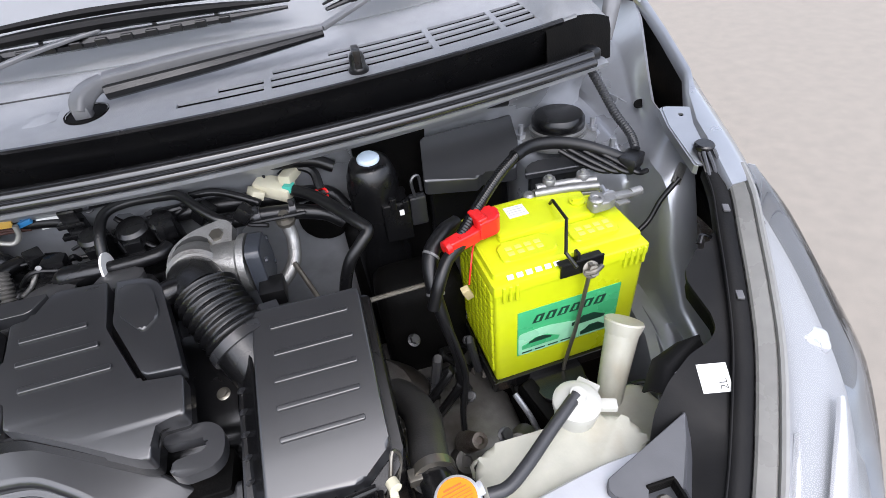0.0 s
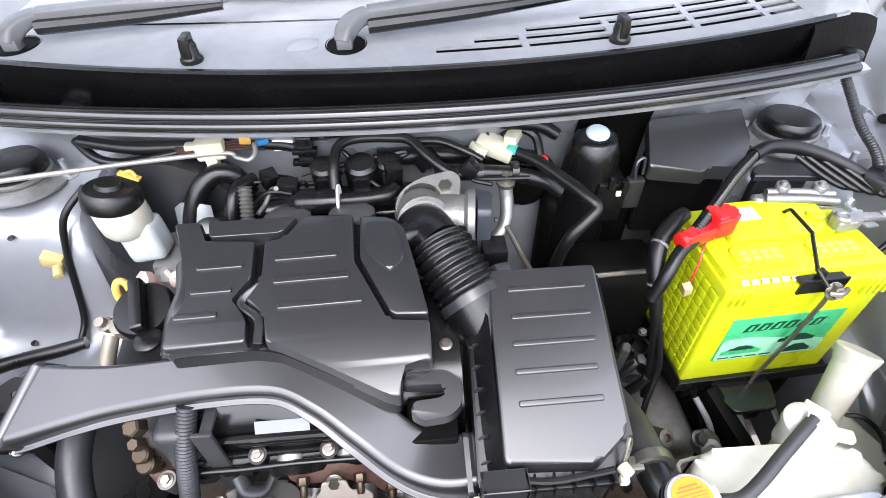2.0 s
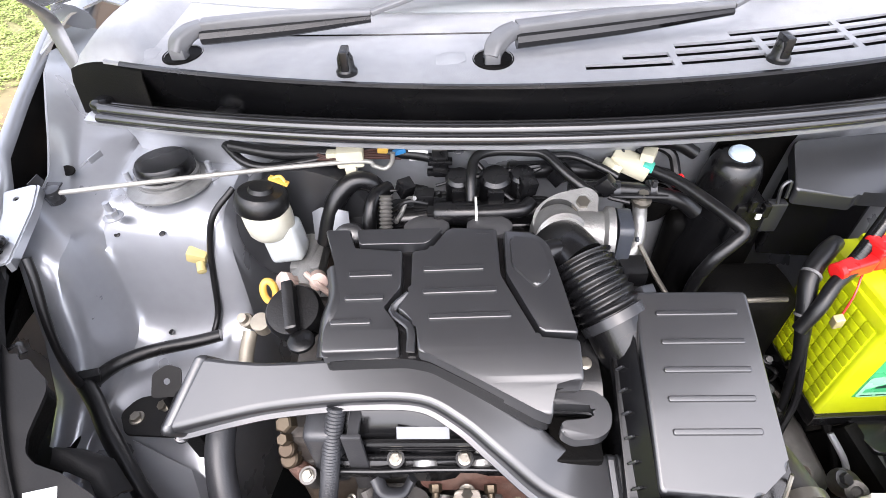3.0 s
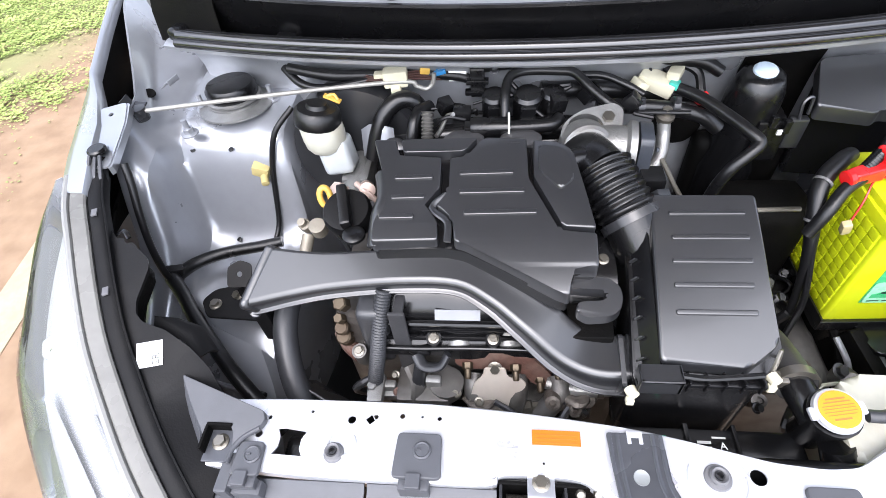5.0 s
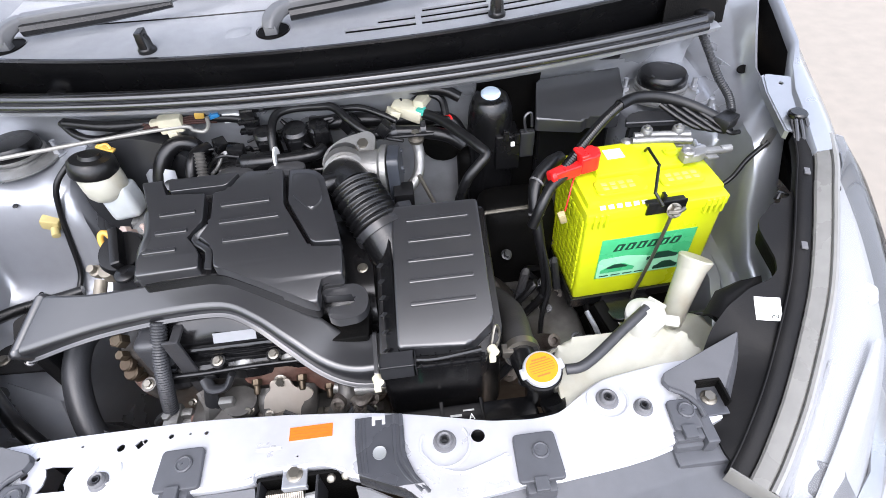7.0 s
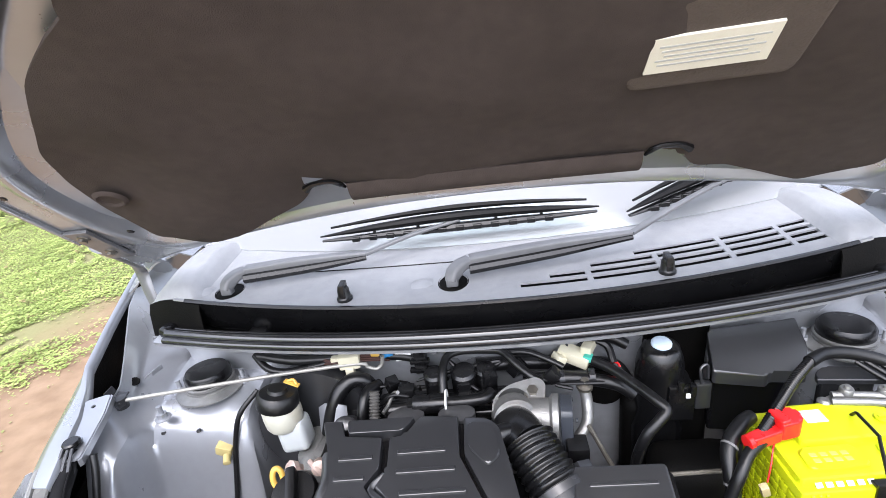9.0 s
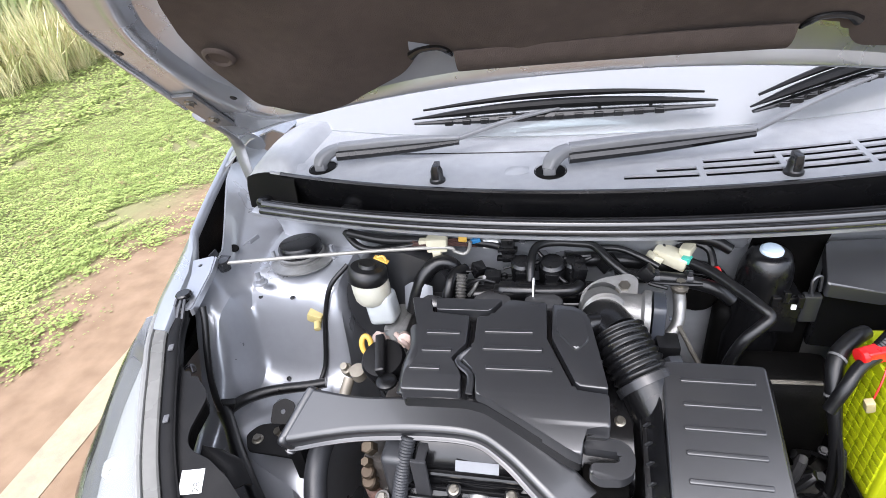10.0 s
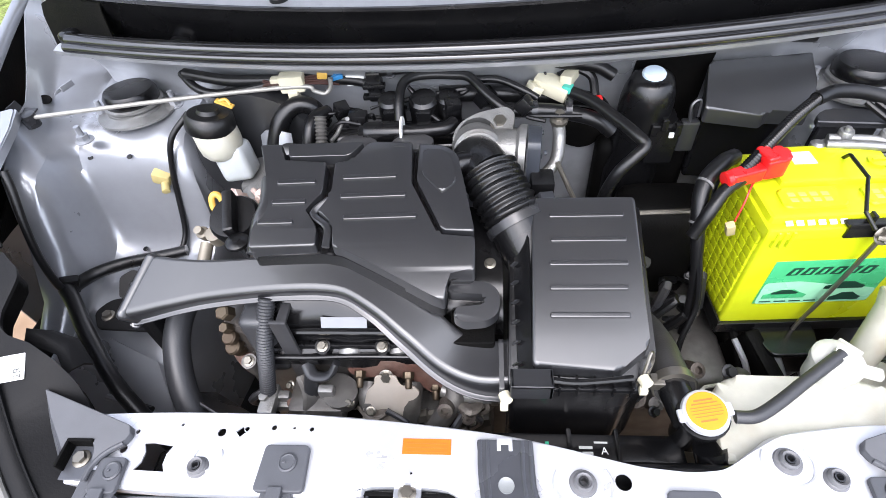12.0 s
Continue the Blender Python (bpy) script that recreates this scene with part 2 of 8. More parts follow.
def plate(pts, holes, z0, z1, warp=None):
    """A flat sheet with holes that go through it."""
    bm = bmesh.new()
    for loop in [pts, *holes]:
        vs = [bm.verts.new((x, y, z1)) for x, y in loop]
        for i in range(len(vs)):
            bm.edges.new((vs[i], vs[(i + 1) % len(vs)]))
    bmesh.ops.triangle_fill(bm, use_beauty=True, use_dissolve=False, edges=bm.edges[:])
    r = bmesh.ops.extrude_face_region(bm, geom=bm.faces[:])
    for v in r["geom"]:
        if isinstance(v, bmesh.types.BMVert):
            v.co.z = z0
    if warp:
        for v in bm.verts:
            v.co = warp(v.co)
    return bm


def curve(pts, res=6):
    """A smooth line through points (Catmull-Rom)."""
    p = [Vector(q) for q in pts]
    if len(p) < 3:
        return [p[0].lerp(p[-1], i / res) for i in range(res + 1)]
    p = [2 * p[0] - p[1], *p, 2 * p[-1] - p[-2]]
    out = []
    for i in range(1, len(p) - 2):
        a, b, c, d = p[i - 1 : i + 3]
        for j in range(res):
            t = j / res
            out.append(0.5 * (2 * b + (c - a) * t + (2 * a - 5 * b + 4 * c - d) * t * t + (3 * b - a - 3 * c + d) * t**3))
    return out + [p[-2]]


def tube(pts, r, seg=10, res=6, wave=0.0, pitch=0.004, cap=True, flat=1.0, steps=2):
    """A pipe along a smooth line; wave: depth of its corrugations; r may be a list, start to end."""
    line = curve(pts, res)
    if wave:
        length = sum((b - a).length for a, b in zip(line, line[1:]))
        n = int(length / pitch) * steps
        cum = [0.0]
        for a, b in zip(line, line[1:]):
            cum.append(cum[-1] + (b - a).length)
        fine, j = [], 0
        for i in range(n + 1):
            s = min(length * i / n, length - 1e-6)
            while cum[j + 1] < s:
                j += 1
            fine.append(line[j].lerp(line[j + 1], (s - cum[j]) / max(cum[j + 1] - cum[j], 1e-9)))
        line = fine
    bm = bmesh.new()
    rings, up = [], None
    for i, p in enumerate(line):
        d = (line[min(i + 1, len(line) - 1)] - line[max(i - 1, 0)]).normalized()
        if up is None:
            up = d.cross(Vector((0.3, 0.2, 1))).normalized()
        up = (up - d * up.dot(d)).normalized()
        side = d.cross(up)
        t = i / (len(line) - 1)
        if isinstance(r, (list, tuple)):
            k = min(int(t * (len(r) - 1)), len(r) - 2)
            rad = r[k] + (r[k + 1] - r[k]) * (t * (len(r) - 1) - k)
        else:
            rad = r
        rad *= 1 - wave * (0.5 - 0.5 * math.cos(2 * math.pi * i / steps))
        rings.append([bm.verts.new(p + rad * (math.cos(a) * up + flat * math.sin(a) * side)) for a in (2 * math.pi * k / seg for k in range(seg))])
    for a, b in zip(rings, rings[1:]):
        for k in range(seg):
            bm.faces.new((a[k], a[(k + 1) % seg], b[(k + 1) % seg], b[k]))
    if cap:
        bm.faces.new(rings[0][::-1])
        bm.faces.new(rings[-1])
    return bm


def skin(rows, close=False, thick=0.0):
    """A surface through rows of points, given a thickness."""
    bm = bmesh.new()
    vs = [[bm.verts.new(p) for p in row] for row in rows]
    for a, b in zip(vs, vs[1:]):
        n = len(a)
        for k in range(n if close else n - 1):
            bm.faces.new((a[k], a[(k + 1) % n], b[(k + 1) % n], b[k]))
    if thick:
        bmesh.ops.recalc_face_normals(bm, faces=bm.faces)
        bmesh.ops.solidify(bm, geom=bm.faces[:], thickness=thick)
    elif close:
        bm.faces.new(vs[0][::-1])
        bm.faces.new(vs[-1])
    return bm


def sweep(rows, radius=0.0055, tip=-0.3):
    """A moulded duct: rows of centre, half width, half height, with rounded rectangular sections."""
    line = [Vector(r[0]) for r in rows]
    sec = []
    for i, (c, w, h) in enumerate(rows):
        d = (line[min(i + 1, len(line) - 1)] - line[max(i - 1, 0)]).normalized()
        side = d.cross(Vector((0, tip, 1))).normalized()
        up = side.cross(d)
        r = min(radius, w * 0.9, h * 0.9)
        ring = []
        for q in range(4):
            sx, sy = ((1, 1), (-1, 1), (-1, -1), (1, -1))[q]
            for k in range(5):
                a = math.pi / 2 * (q + k / 4)
                ring.append(line[i] + side * (sx * (w - r) + r * math.cos(a)) + up * (sy * (h - r) + r * math.sin(a)))
        sec.append(ring)
    return skin(sec, close=True)


def dense(rows, res=5):
    c = curve([r[0] for r in rows], res)
    w = curve([(r[1], r[2], 0) for r in rows], res)
    return [(p, q.x, q.y) for p, q in zip(c, w)]


def lathe(profile, seg=24):
    """A turned body about z from (radius, height) pairs."""
    bm = bmesh.new()
    rings = []
    for r, z in profile:
        if r < 1e-6:
            rings.append([bm.verts.new((0, 0, z))])
        else:
            rings.append([bm.verts.new((r * math.cos(2 * math.pi * k / seg), r * math.sin(2 * math.pi * k / seg), z)) for k in range(seg)])
    for a, b in zip(rings, rings[1:]):
        for k in range(seg):
            q = [a[k % len(a)], a[(k + 1) % len(a)], b[(k + 1) % len(b)], b[k % len(b)]]
            q = list(dict.fromkeys(q))
            if len(q) > 2:
                bm.faces.new(q)
    for ring in (rings[0], rings[-1]):
        if len(ring) > 2:
            bm.faces.new(ring)
    return bm


def aim(at, way, spin=0.0):
    """A pose at a place whose z points along way."""
    return Matrix.Translation(at) @ Vector(way).to_track_quat("Z", "Y").to_matrix().to_4x4() @ pose(0, 0, 0, 0, 0, spin)


def hexhead(r=0.006, h=0.005, flange=1.45):
    """A hexagon bolt head with its flange."""
    return join(lathe([(0, 0), (r * flange, 0), (r * flange, 0.0012), (r * 1.15, 0.002), (0, 0.002)], 20),
                bevelled(moved(lathe([(0, 0.0015), (r, 0.0015), (r, 0.0015 + h), (0, 0.0015 + h)], 6), Matrix()), 0.0006, 1, 50))


def raised_bar(a, b, place, width=0.0056, rise=0.003, sink=0.003):
    """A raised moulded bar from plan point a to b, on the surface that place() gives."""
    (x0, y0), (x1, y1) = a, b
    bm = prism(rounded([(x0, y0 - width / 2), (x1, y1 - width / 2), (x1, y1 + width / 2), (x0, y0 + width / 2)], 0.0018, 3), -sink, rise, 0.0011, 3)
    for v in bm.verts:
        v.co = place(v.co)
    return bm


BOLT = finish(hexhead(), "bolt", ZINC)
BIGBOLT = finish(hexhead(0.008, 0.007, 1.5), "bolt", ZINC)
NUT = finish(join(hexhead(0.006, 0.006, 1.6), moved(lathe([(0, 0), (0.003, 0), (0.003, 0.018), (0, 0.018)], 10), Matrix())), "nut", BAY)


def letters(text, at, size, m, material, parent, name="writing"):
    """Writing in the built-in font, at the pose m @ at."""
    c = bpy.data.curves.new(name, "FONT")
    c.body, c.size, c.extrude, c.align_x, c.align_y = text, size, 0.0001, "CENTER", "CENTER"
    c.materials.append(material)
    ob = new(name, c)
    ob.matrix_basis = m @ Matrix.Translation(at)
    ob.parent = parent
    ob.matrix_parent_inverse = BASE[parent.name].inverted()
    return ob


def bars(m, rows, material, parent, name="print"):
    """Flat printed bars: rows of (x0, x1, y0, y1) on the plane of the pose m."""
    return part(name, moved(join(*[box(a, b, c, d, 0.0, 0.0004, 0) for a, b, c, d in rows]), m), material, parent)


# ---- ground ----
def ground_material():
    m = shade("ground", (0.235, 0.211, 0.180), 0.9, vary=0.16, grain=420, patch=14, bump=0.25, bump_scale=260)
    n, ln = m.node_tree.nodes, m.node_tree.links
    b = n["Principled BSDF"]
    road = b.inputs["Base Color"].links[0].from_socket
    co = n.new("ShaderNodeTexCoord")
    sep = n.new("ShaderNodeSeparateXYZ")
    ln.new(co.outputs["Object"], sep.inputs[0])
    edge = n.new("ShaderNodeTexNoise")
    edge.inputs["Scale"].default_value, edge.inputs["Detail"].default_value = 3.5, 6
    ln.new(co.outputs["Object"], edge.inputs["Vector"])
    wob = n.new("ShaderNodeMath")
    wob.operation = "MULTIPLY_ADD"
    wob.inputs[1].default_value = 0.45
    ln.new(edge.outputs["Fac"], wob.inputs[0])
    ln.new(sep.outputs["X"], wob.inputs[2])
    def blend(x0, x1, low, high):
        r = n.new("ShaderNodeMapRange")
        r.inputs["From Min"].default_value, r.inputs["From Max"].default_value = x0, x1
        ln.new(wob.outputs[0], r.inputs["Value"])
        mx = n.new("ShaderNodeMix")
        mx.data_type = "RGBA"
        ln.new(r.outputs[0], mx.inputs[0])
        for k, v in ((6, low), (7, high)):
            if isinstance(v, tuple):
                mx.inputs[k].default_value = (*v, 1)
            else:
                ln.new(v, mx.inputs[k])
        return mx.outputs[2]
    soil = n.new("ShaderNodeTexNoise")
    soil.inputs["Scale"].default_value, soil.inputs["Detail"].default_value = 9, 15
    ln.new(co.outputs["Object"], soil.inputs["Vector"])
    sr = n.new("ShaderNodeValToRGB")
    sr.color_ramp.elements[0].color = (0.165, 0.103, 0.060, 1)
    sr.color_ramp.elements[1].color = (0.285, 0.195, 0.125, 1)
    sr.color_ramp.elements[0].position, sr.color_ramp.elements[1].position = 0.2, 0.8
    ln.new(soil.outputs["Fac"], sr.inputs[0])
    earth = blend(-2.50, -2.10, (0.20, 0.19, 0.085), sr.outputs[0])
    ln.new(blend(0.75, 0.85, earth, road), b.inputs["Base Color"])
    return m


GROUND = ground_material()
solo("ground", skin([[(x, y, 0) for x in (-300, -8, -2.2, -1.2, 0, 2, 8, 300)] for y in (-300, -6, 0, 1, 3, 8, 300)]), GROUND,
     "pale concrete road beside a bare earth verge and grass", "ground", kind="structure")
LINE = shade("worn cream road paint", (0.34, 0.285, 0.19), 0.7, vary=0.15, bump=0.4, bump_scale=200, dirt=(0.26, 0.21, 0.155), dirt_amount=0.6)
solo("road_line", moved(box(-0.07, 0.07, -6, 9, 0.0, 0.004, 0.001, 1), pose(-1.675, 0.6, 0, 0, 0, 5)), LINE,
     "worn cream edge line painted along the road", "road marking", kind="structure")

# ---- the car's own body ----
car = thing("car", (0, 0.5, 0), "silver hatchback with its bonnet raised over an open engine bay", "car")


def lerp_table(table, v):
    """Piecewise linear look-up in ((key, value), ...)."""
    if v <= table[0][0]:
        return table[0][1]
    for (a, p), (b, q) in zip(table, table[1:]):
        if v <= b:
            return p + (q - p) * (v - a) / (b - a)
    return table[-1][1]


def span(a, b, n):
    return [a + (b - a) * i / n for i in range(n + 1)]


FENDER_X = ((0.20, 0.648), (0.30, 0.672), (0.42, 0.704), (0.56, 0.74), (0.72, 0.775), (1.0, 0.80), (1.6, 0.82))
FENDER_Z = ((0.20, 0.862), (0.30, 0.888), (0.42, 0.905), (0.56, 0.93), (0.75, 0.965), (1.0, 0.995), (1.6, 1.03))


def y_seal(x):
    return 0.402 + 0.25 * x * x


def y_cowl(x):
    return 0.418 + 0.30 * x * x


def y_screen(x):
    return 0.605 + 0.30 * x * x


def body_side(s):
    """Outer fender, inner apron with the spring tower, and the wheel, of one side (s: -1 or 1)."""
    rows = []
    for y in (0.243, *span(0.25, 1.6, 26)):
        xo, zt = lerp_table(FENDER_X, y), lerp_table(FENDER_Z, y)
        arch = max(0.0, 1 - ((y - 0.62) / 0.33) ** 2) ** 0.5
        low = max(0.2, 0.2 + 0.42 * arch)
        lip = lerp_table(((0.395, -0.058), (0.425, -0.030), (0.70, -0.028)), y)
        prof = [(lip, -0.014), (lip + 0.001, -0.004), (lip + 0.006, 0.002), (max(lip + 0.010, -0.032), 0.003), (-0.016, -0.006), (-0.004, -0.024), (0.004, -0.05), (0.014, -0.12), (0.02, -0.2)]
        row = [(s * (xo + dx), y, zt + dz) for dx, dz in prof]
        row += [(s * (xo + 0.022 - 0.03 * t), y, (zt - 0.2) * (1 - t) + low * t) for t in (0.4, 0.8, 1.0)]
        rows.append(row)
    part("fender", skin(rows, thick=0.0015), SILVER, car, "silver painted front fender")
    # bracket plate between fender and apron
    arm = [(0.590, 0.285), (0.622, 0.280), (0.648, 0.385), (0.612, 0.398), (0.600, 0.36)]
    def slope(v):
        return Vector((s * v.x, v.y, v.z + 0.18 * (v.y - 0.34)))
    bracket = part("fender_bracket", plate(rounded(arm, 0.006, 2), [circle(0.626, 0.375, 0.0035, 10)], 0.888, 0.8905, slope), SILVER, car, "pale painted steel fender bracket")
    part("rivet", moved(lathe([(0, 0.0035), (0.005, 0.003), (0.008, 0.001), (0.008, 0)], 18), pose(s * 0.612, 0.315, 0.8855)), SILVER, bracket)
    part("bracket_fold", plate([(0.588, 0.288), (0.5915, 0.284), (0.6015, 0.36), (0.6125, 0.398), (0.608, 0.396), (0.5985, 0.362)], [], 0.878, 0.889, slope), SILVER, bracket)
    # dark filler between bracket and lamp
    tongue = part("fender_gusset", join(moved(lathe([(0, 0.004), (0.010, 0.004), (0.012, 0.002), (0.012, -0.002), (0, -0.002)], 18), pose(s * 0.611, 0.305, 0.891)), tube([(s * 0.610, 0.300, 0.884), (s * 0.607, 0.275, 0.871), (s * 0.602, 0.250, 0.850)], [0.012, 0.013, 0.009], 10, flat=0.3)), BLACK, car, "black plastic bracket tongue")
    for k in (-1, 0, 1):
        part("web", tube([(s * (0.610 + 0.007 * k), 0.297 - 0.002 * abs(k), 0.890), (s * (0.607 + 0.0085 * k), 0.275, 0.877), (s * (0.603 + 0.008 * k), 0.252, 0.856)], 0.0022, 6, 4), GREY, tongue)
    # apron
    floor = ((0.0, 0.50), (0.06, 0.55), (0.15, 0.615), (0.22, 0.648), (0.28, 0.658), (0.345, 0.668), (0.370, 0.692), (0.384, 0.742), (0.396, 0.792), (0.407, 0.818), (0.421, 0.832), (0.44, 0.838), (0.52, 0.846), (0.60, 0.86))
    if s < 0:
        inner = ((0.0, 0.40), (0.1, 0.415), (0.20, 0.425), (0.27, 0.412), (0.36, 0.405), (0.40, 0.415), (0.6, 0.41))
    else:
        inner = ((0.0, 0.47), (0.15, 0.505), (0.25, 0.535), (0.37, 0.535), (0.40, 0.46), (0.42, 0.43), (0.6, 0.41))
    rows = []
    for y in (0.0, 0.04, 0.08, 0.12, 0.16, 0.2, 0.24, 0.28, 0.30, 0.32, 0.335, 0.35, 0.362, 0.372, 0.38, 0.386, 0.391, 0.396, 0.400, 0.404, 0.41, 0.43, 0.46, 0.5, 0.54, 0.58, 0.62, 0.68, 0.76, 0.86):
        zf, x1 = lerp_table(floor, y), lerp_table(inner, y)
        rail = lerp_table(((0.0, 0.60), (0.2, 0.66), (0.25, 0.69), (0.275, 0.74), (0.30, 0.80), (0.33, 0.85), (0.37, 0.875), (0.43, 0.897), (0.5, 0.925), (0.56, 0.95), (0.62, 0.965)), y)
        xo = max(0.621, 0.608 + 0.47 * (y - 0.397))
        zo = lerp_table(((0.30, rail + 0.002), (0.34, 0.857), (0.37, 0.874), (0.40, 0.889), (0.48, 0.902), (0.55, 0.922), (0.62, 0.94)), y) if y > 0.30 else rail + 0.002
        if y > 0.33:
            rail = lerp_table(((0.33, 0.842), (0.365, 0.848), (0.40, 0.853), (0.47, 0.868), (0.55, 0.885), (0.62, 0.90)), y)
        xr = 0.588 + 0.33 * max(0.0, y - 0.36)
        wave = 0.004 * math.sin(y * 40)
        zf = min(zf, rail - 0.008)
        wall = max(rail - 0.055, zf + 0.004)
        prof = [(xo + 0.003, zo - 0.07), (xo + 0.001, zo - 0.004), (xo - 0.004, zo), ((xo + xr) / 2, (zo + rail) / 2 + 0.002), (xr + 0.003, rail + 0.002), (xr - 0.004, rail - 0.005), (min(xr - 0.008, 0.584) + wave, max(rail - 0.022, zf + 0.005)), (0.578 + wave, wall),
                (0.574, min(wall, zf + 0.022)), (0.567, min(wall, zf + 0.006)), (0.555, zf)]
        prof += [(0.555 + (x1 + 0.02 - 0.555) * t, zf - 0.004 * math.sin(math.pi * t)) for t in (0.25, 0.5, 0.75, 1.0)]
        prof += [(x1 + 0.006, zf - 0.006), (x1, zf - 0.02), (x1 - 0.004, zf - 0.1), (x1 - 0.006, min(zf - 0.12, 0.42))]
        rows.append([(s * px, y, pz) for px, pz in prof])
    apron = part("apron", skin(rows, thick=0.002), BAY, car, "silver-grey painted inner apron and spring tower")
    # spring tower cap, ring and studs
    cx, cy = s * 0.505, 0.478
    ring = part("tower_ring", moved(lathe([(0, 0.0), (0.056, 0.0), (0.056, 0.003), (0.046, 0.006), (0.041, 0.008), (0.041, 0.011), (0.038, 0.0125), (0.041, 0.014), (0.041, 0.017), (0.037, 0.019), (0.0, 0.019)], 36), pose(cx, cy, 0.841, -3, 0, 0)), ALU, apron, "bright stepped metal ring of the spring tower")
    part("tower_cap", moved(lathe([(0, 0.012), (0.034, 0.012), (0.038, 0.018), (0.038, 0.030), (0.034, 0.036), (0.02, 0.037), (0, 0.037)], 32), pose(cx, cy, 0.841, -3, 0, 0)), RUBBER, apron, "black rubber spring tower cap")
    for nx, ny in ((-0.053, 0.012), (0.051, -0.008), (0.046, -0.073)):
        piece("nut", NUT, pose(cx + s * nx, cy + ny, 0.8415) @ Matrix.Scale(1.3, 4), apron)
    part("rail_hole", moved(lathe([(0, 0.0008), (0.0055, 0.0008), (0.007, 0.0014), (0.0085, 0.0005)], 18), aim((s * 0.624, 0.462, 0.8745), (-s * 0.45, -0.25, 0.85))), VOID, apron, "dark round hole in the rail")
    # dark drain holes, drawn as small raised black discs
    for hx, hy in ((0.522, 0.35), (0.585, 0.33), (0.56, 0.404), (0.50, 0.404)):
        z = lerp_table(floor, hy)
        m = aim((s * hx, hy, z + 0.0015), (0, -0.35 if hy > 0.34 else 0, 1))
        part("plug", moved(lathe([(0, 0.0), (0.004, 0.0), (0.004, 0.001), (0.003, 0.0014), (0, 0.0008)], 12), m), RUBBER, apron, "small black disc drawn for a drain hole")
    # Added sheet: the dark of the gap between apron and fender as colour.
    part("gap_shade", skin([[(s * (max(0.621, 0.608 + 0.47 * (y - 0.397)) + 0.005), y, 0.84 - 0.5 * max(0, 0.36 - y)), (s * (max(0.621, 0.608 + 0.47 * (y - 0.397)) + 0.010), y, 0.78), (s * (lerp_table(FENDER_X, y) - 0.022), y, 0.79), (s * (lerp_table(FENDER_X, y) - 0.024), y, lerp_table(FENDER_Z, y) - 0.016)] for y in span(0.2, 0.72, 12)], thick=0.003), VOID, car, "near-black sheet standing in for shade in the fender gap")
    # road wheel, mostly hidden
    wheel = part("wheel", moved(lathe([(0, -0.06), (0.17, -0.06), (0.18, 0.05), (0.0, 0.03)], 32), pose(s * 0.69, 0.62, 0.28, 0, 90 * s, 0)), DKMETAL, car)
    part("tyre", moved(lathe([(0.18, -0.075), (0.26, -0.08), (0.28, -0.05), (0.28, 0.05), (0.26, 0.08), (0.18, 0.075)], 40), pose(s * 0.69, 0.62, 0.28, 0, 90 * s, 0)), RUBBER, wheel)


body_side(-1)
body_side(1)

# ---- firewall, lip, seal and plenum ----
XS = span(-0.57, 0.57, 36)
part("firewall", skin([[(x, y_seal(x) + dy, z) for dy, z in ((-0.012, 0.937), (-0.014, 0.943), (0.0, 0.945), (0.02, 0.942), (0.026, 0.92), (0.05, 0.90), (0.062, 0.875), (0.068, 0.82), (0.075, 0.6), (0.10, 0.35))] for x in XS], thick=0.002), WALL, car, "grey painted firewall with a folded lip")
# Channel in near-black: shade below cowl and grille slots put into the colour.
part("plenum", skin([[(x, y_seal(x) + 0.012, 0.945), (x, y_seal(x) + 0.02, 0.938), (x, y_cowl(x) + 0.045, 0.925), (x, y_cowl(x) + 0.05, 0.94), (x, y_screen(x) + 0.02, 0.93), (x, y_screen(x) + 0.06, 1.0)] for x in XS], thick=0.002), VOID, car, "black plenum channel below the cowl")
for y0, z0, r in ((0.0, 0.953, 0.0085), (-0.013, 0.949, 0.006), (0.016, 0.951, 0.004)):
    part("seal", tube([(x, y_seal(x) + y0, z0 + 0.002 * math.cos(3 * x)) for x in span(-0.545, 0.545, 14)], r, 12, 4), SEAL, car, "ribbed grey-black rubber bonnet seal")
part("drip_edge", tube([(x, y_cowl(x) + 0.032, 0.934) for x in span(-0.50, 0.50, 12)], 0.003, 8, 4), SEAL, car, "thin black drip edge")
part("cap", moved(lathe([(0, 0), (0.018, 0), (0.018, 0.006), (0.012, 0.011), (0, 0.012)], 20), pose(-0.395, y_cowl(-0.395) + 0.02, 0.935)), RUBBER, car, "black rubber plug in the plenum")


# Near-black sheet in place of the cowl's shadow on the firewall.
part("insulation", skin([[(x, y_seal(x) + dy - 0.005, z) for dy, z in ((0.052, 0.902), (0.060, 0.878), (0.064, 0.83), (0.068, 0.76), (0.070, 0.70))] for x in span(0.205, 0.305, 6)], thick=0.003), VOID, car, "near-black sheet standing in for shade on the firewall")

# ---- cowl panel with its grille ----
def on_cowl(x, y, up=0.0):
    return Vector((x, y, 0.995 + 0.05 * (y - 0.42) + up))


def slot(x0, x1, k):
    a, b, h = 0.019 + 0.0185 * k, 0.0114, []
    for x in (x0, (x0 + x1) / 2, x1):
        h.append((x, y_cowl(x) + 0.012 + a))
    for x in (x1, (x0 + x1) / 2, x0):
        h.append((x, y_cowl(x) + 0.012 + a + b))
    return h


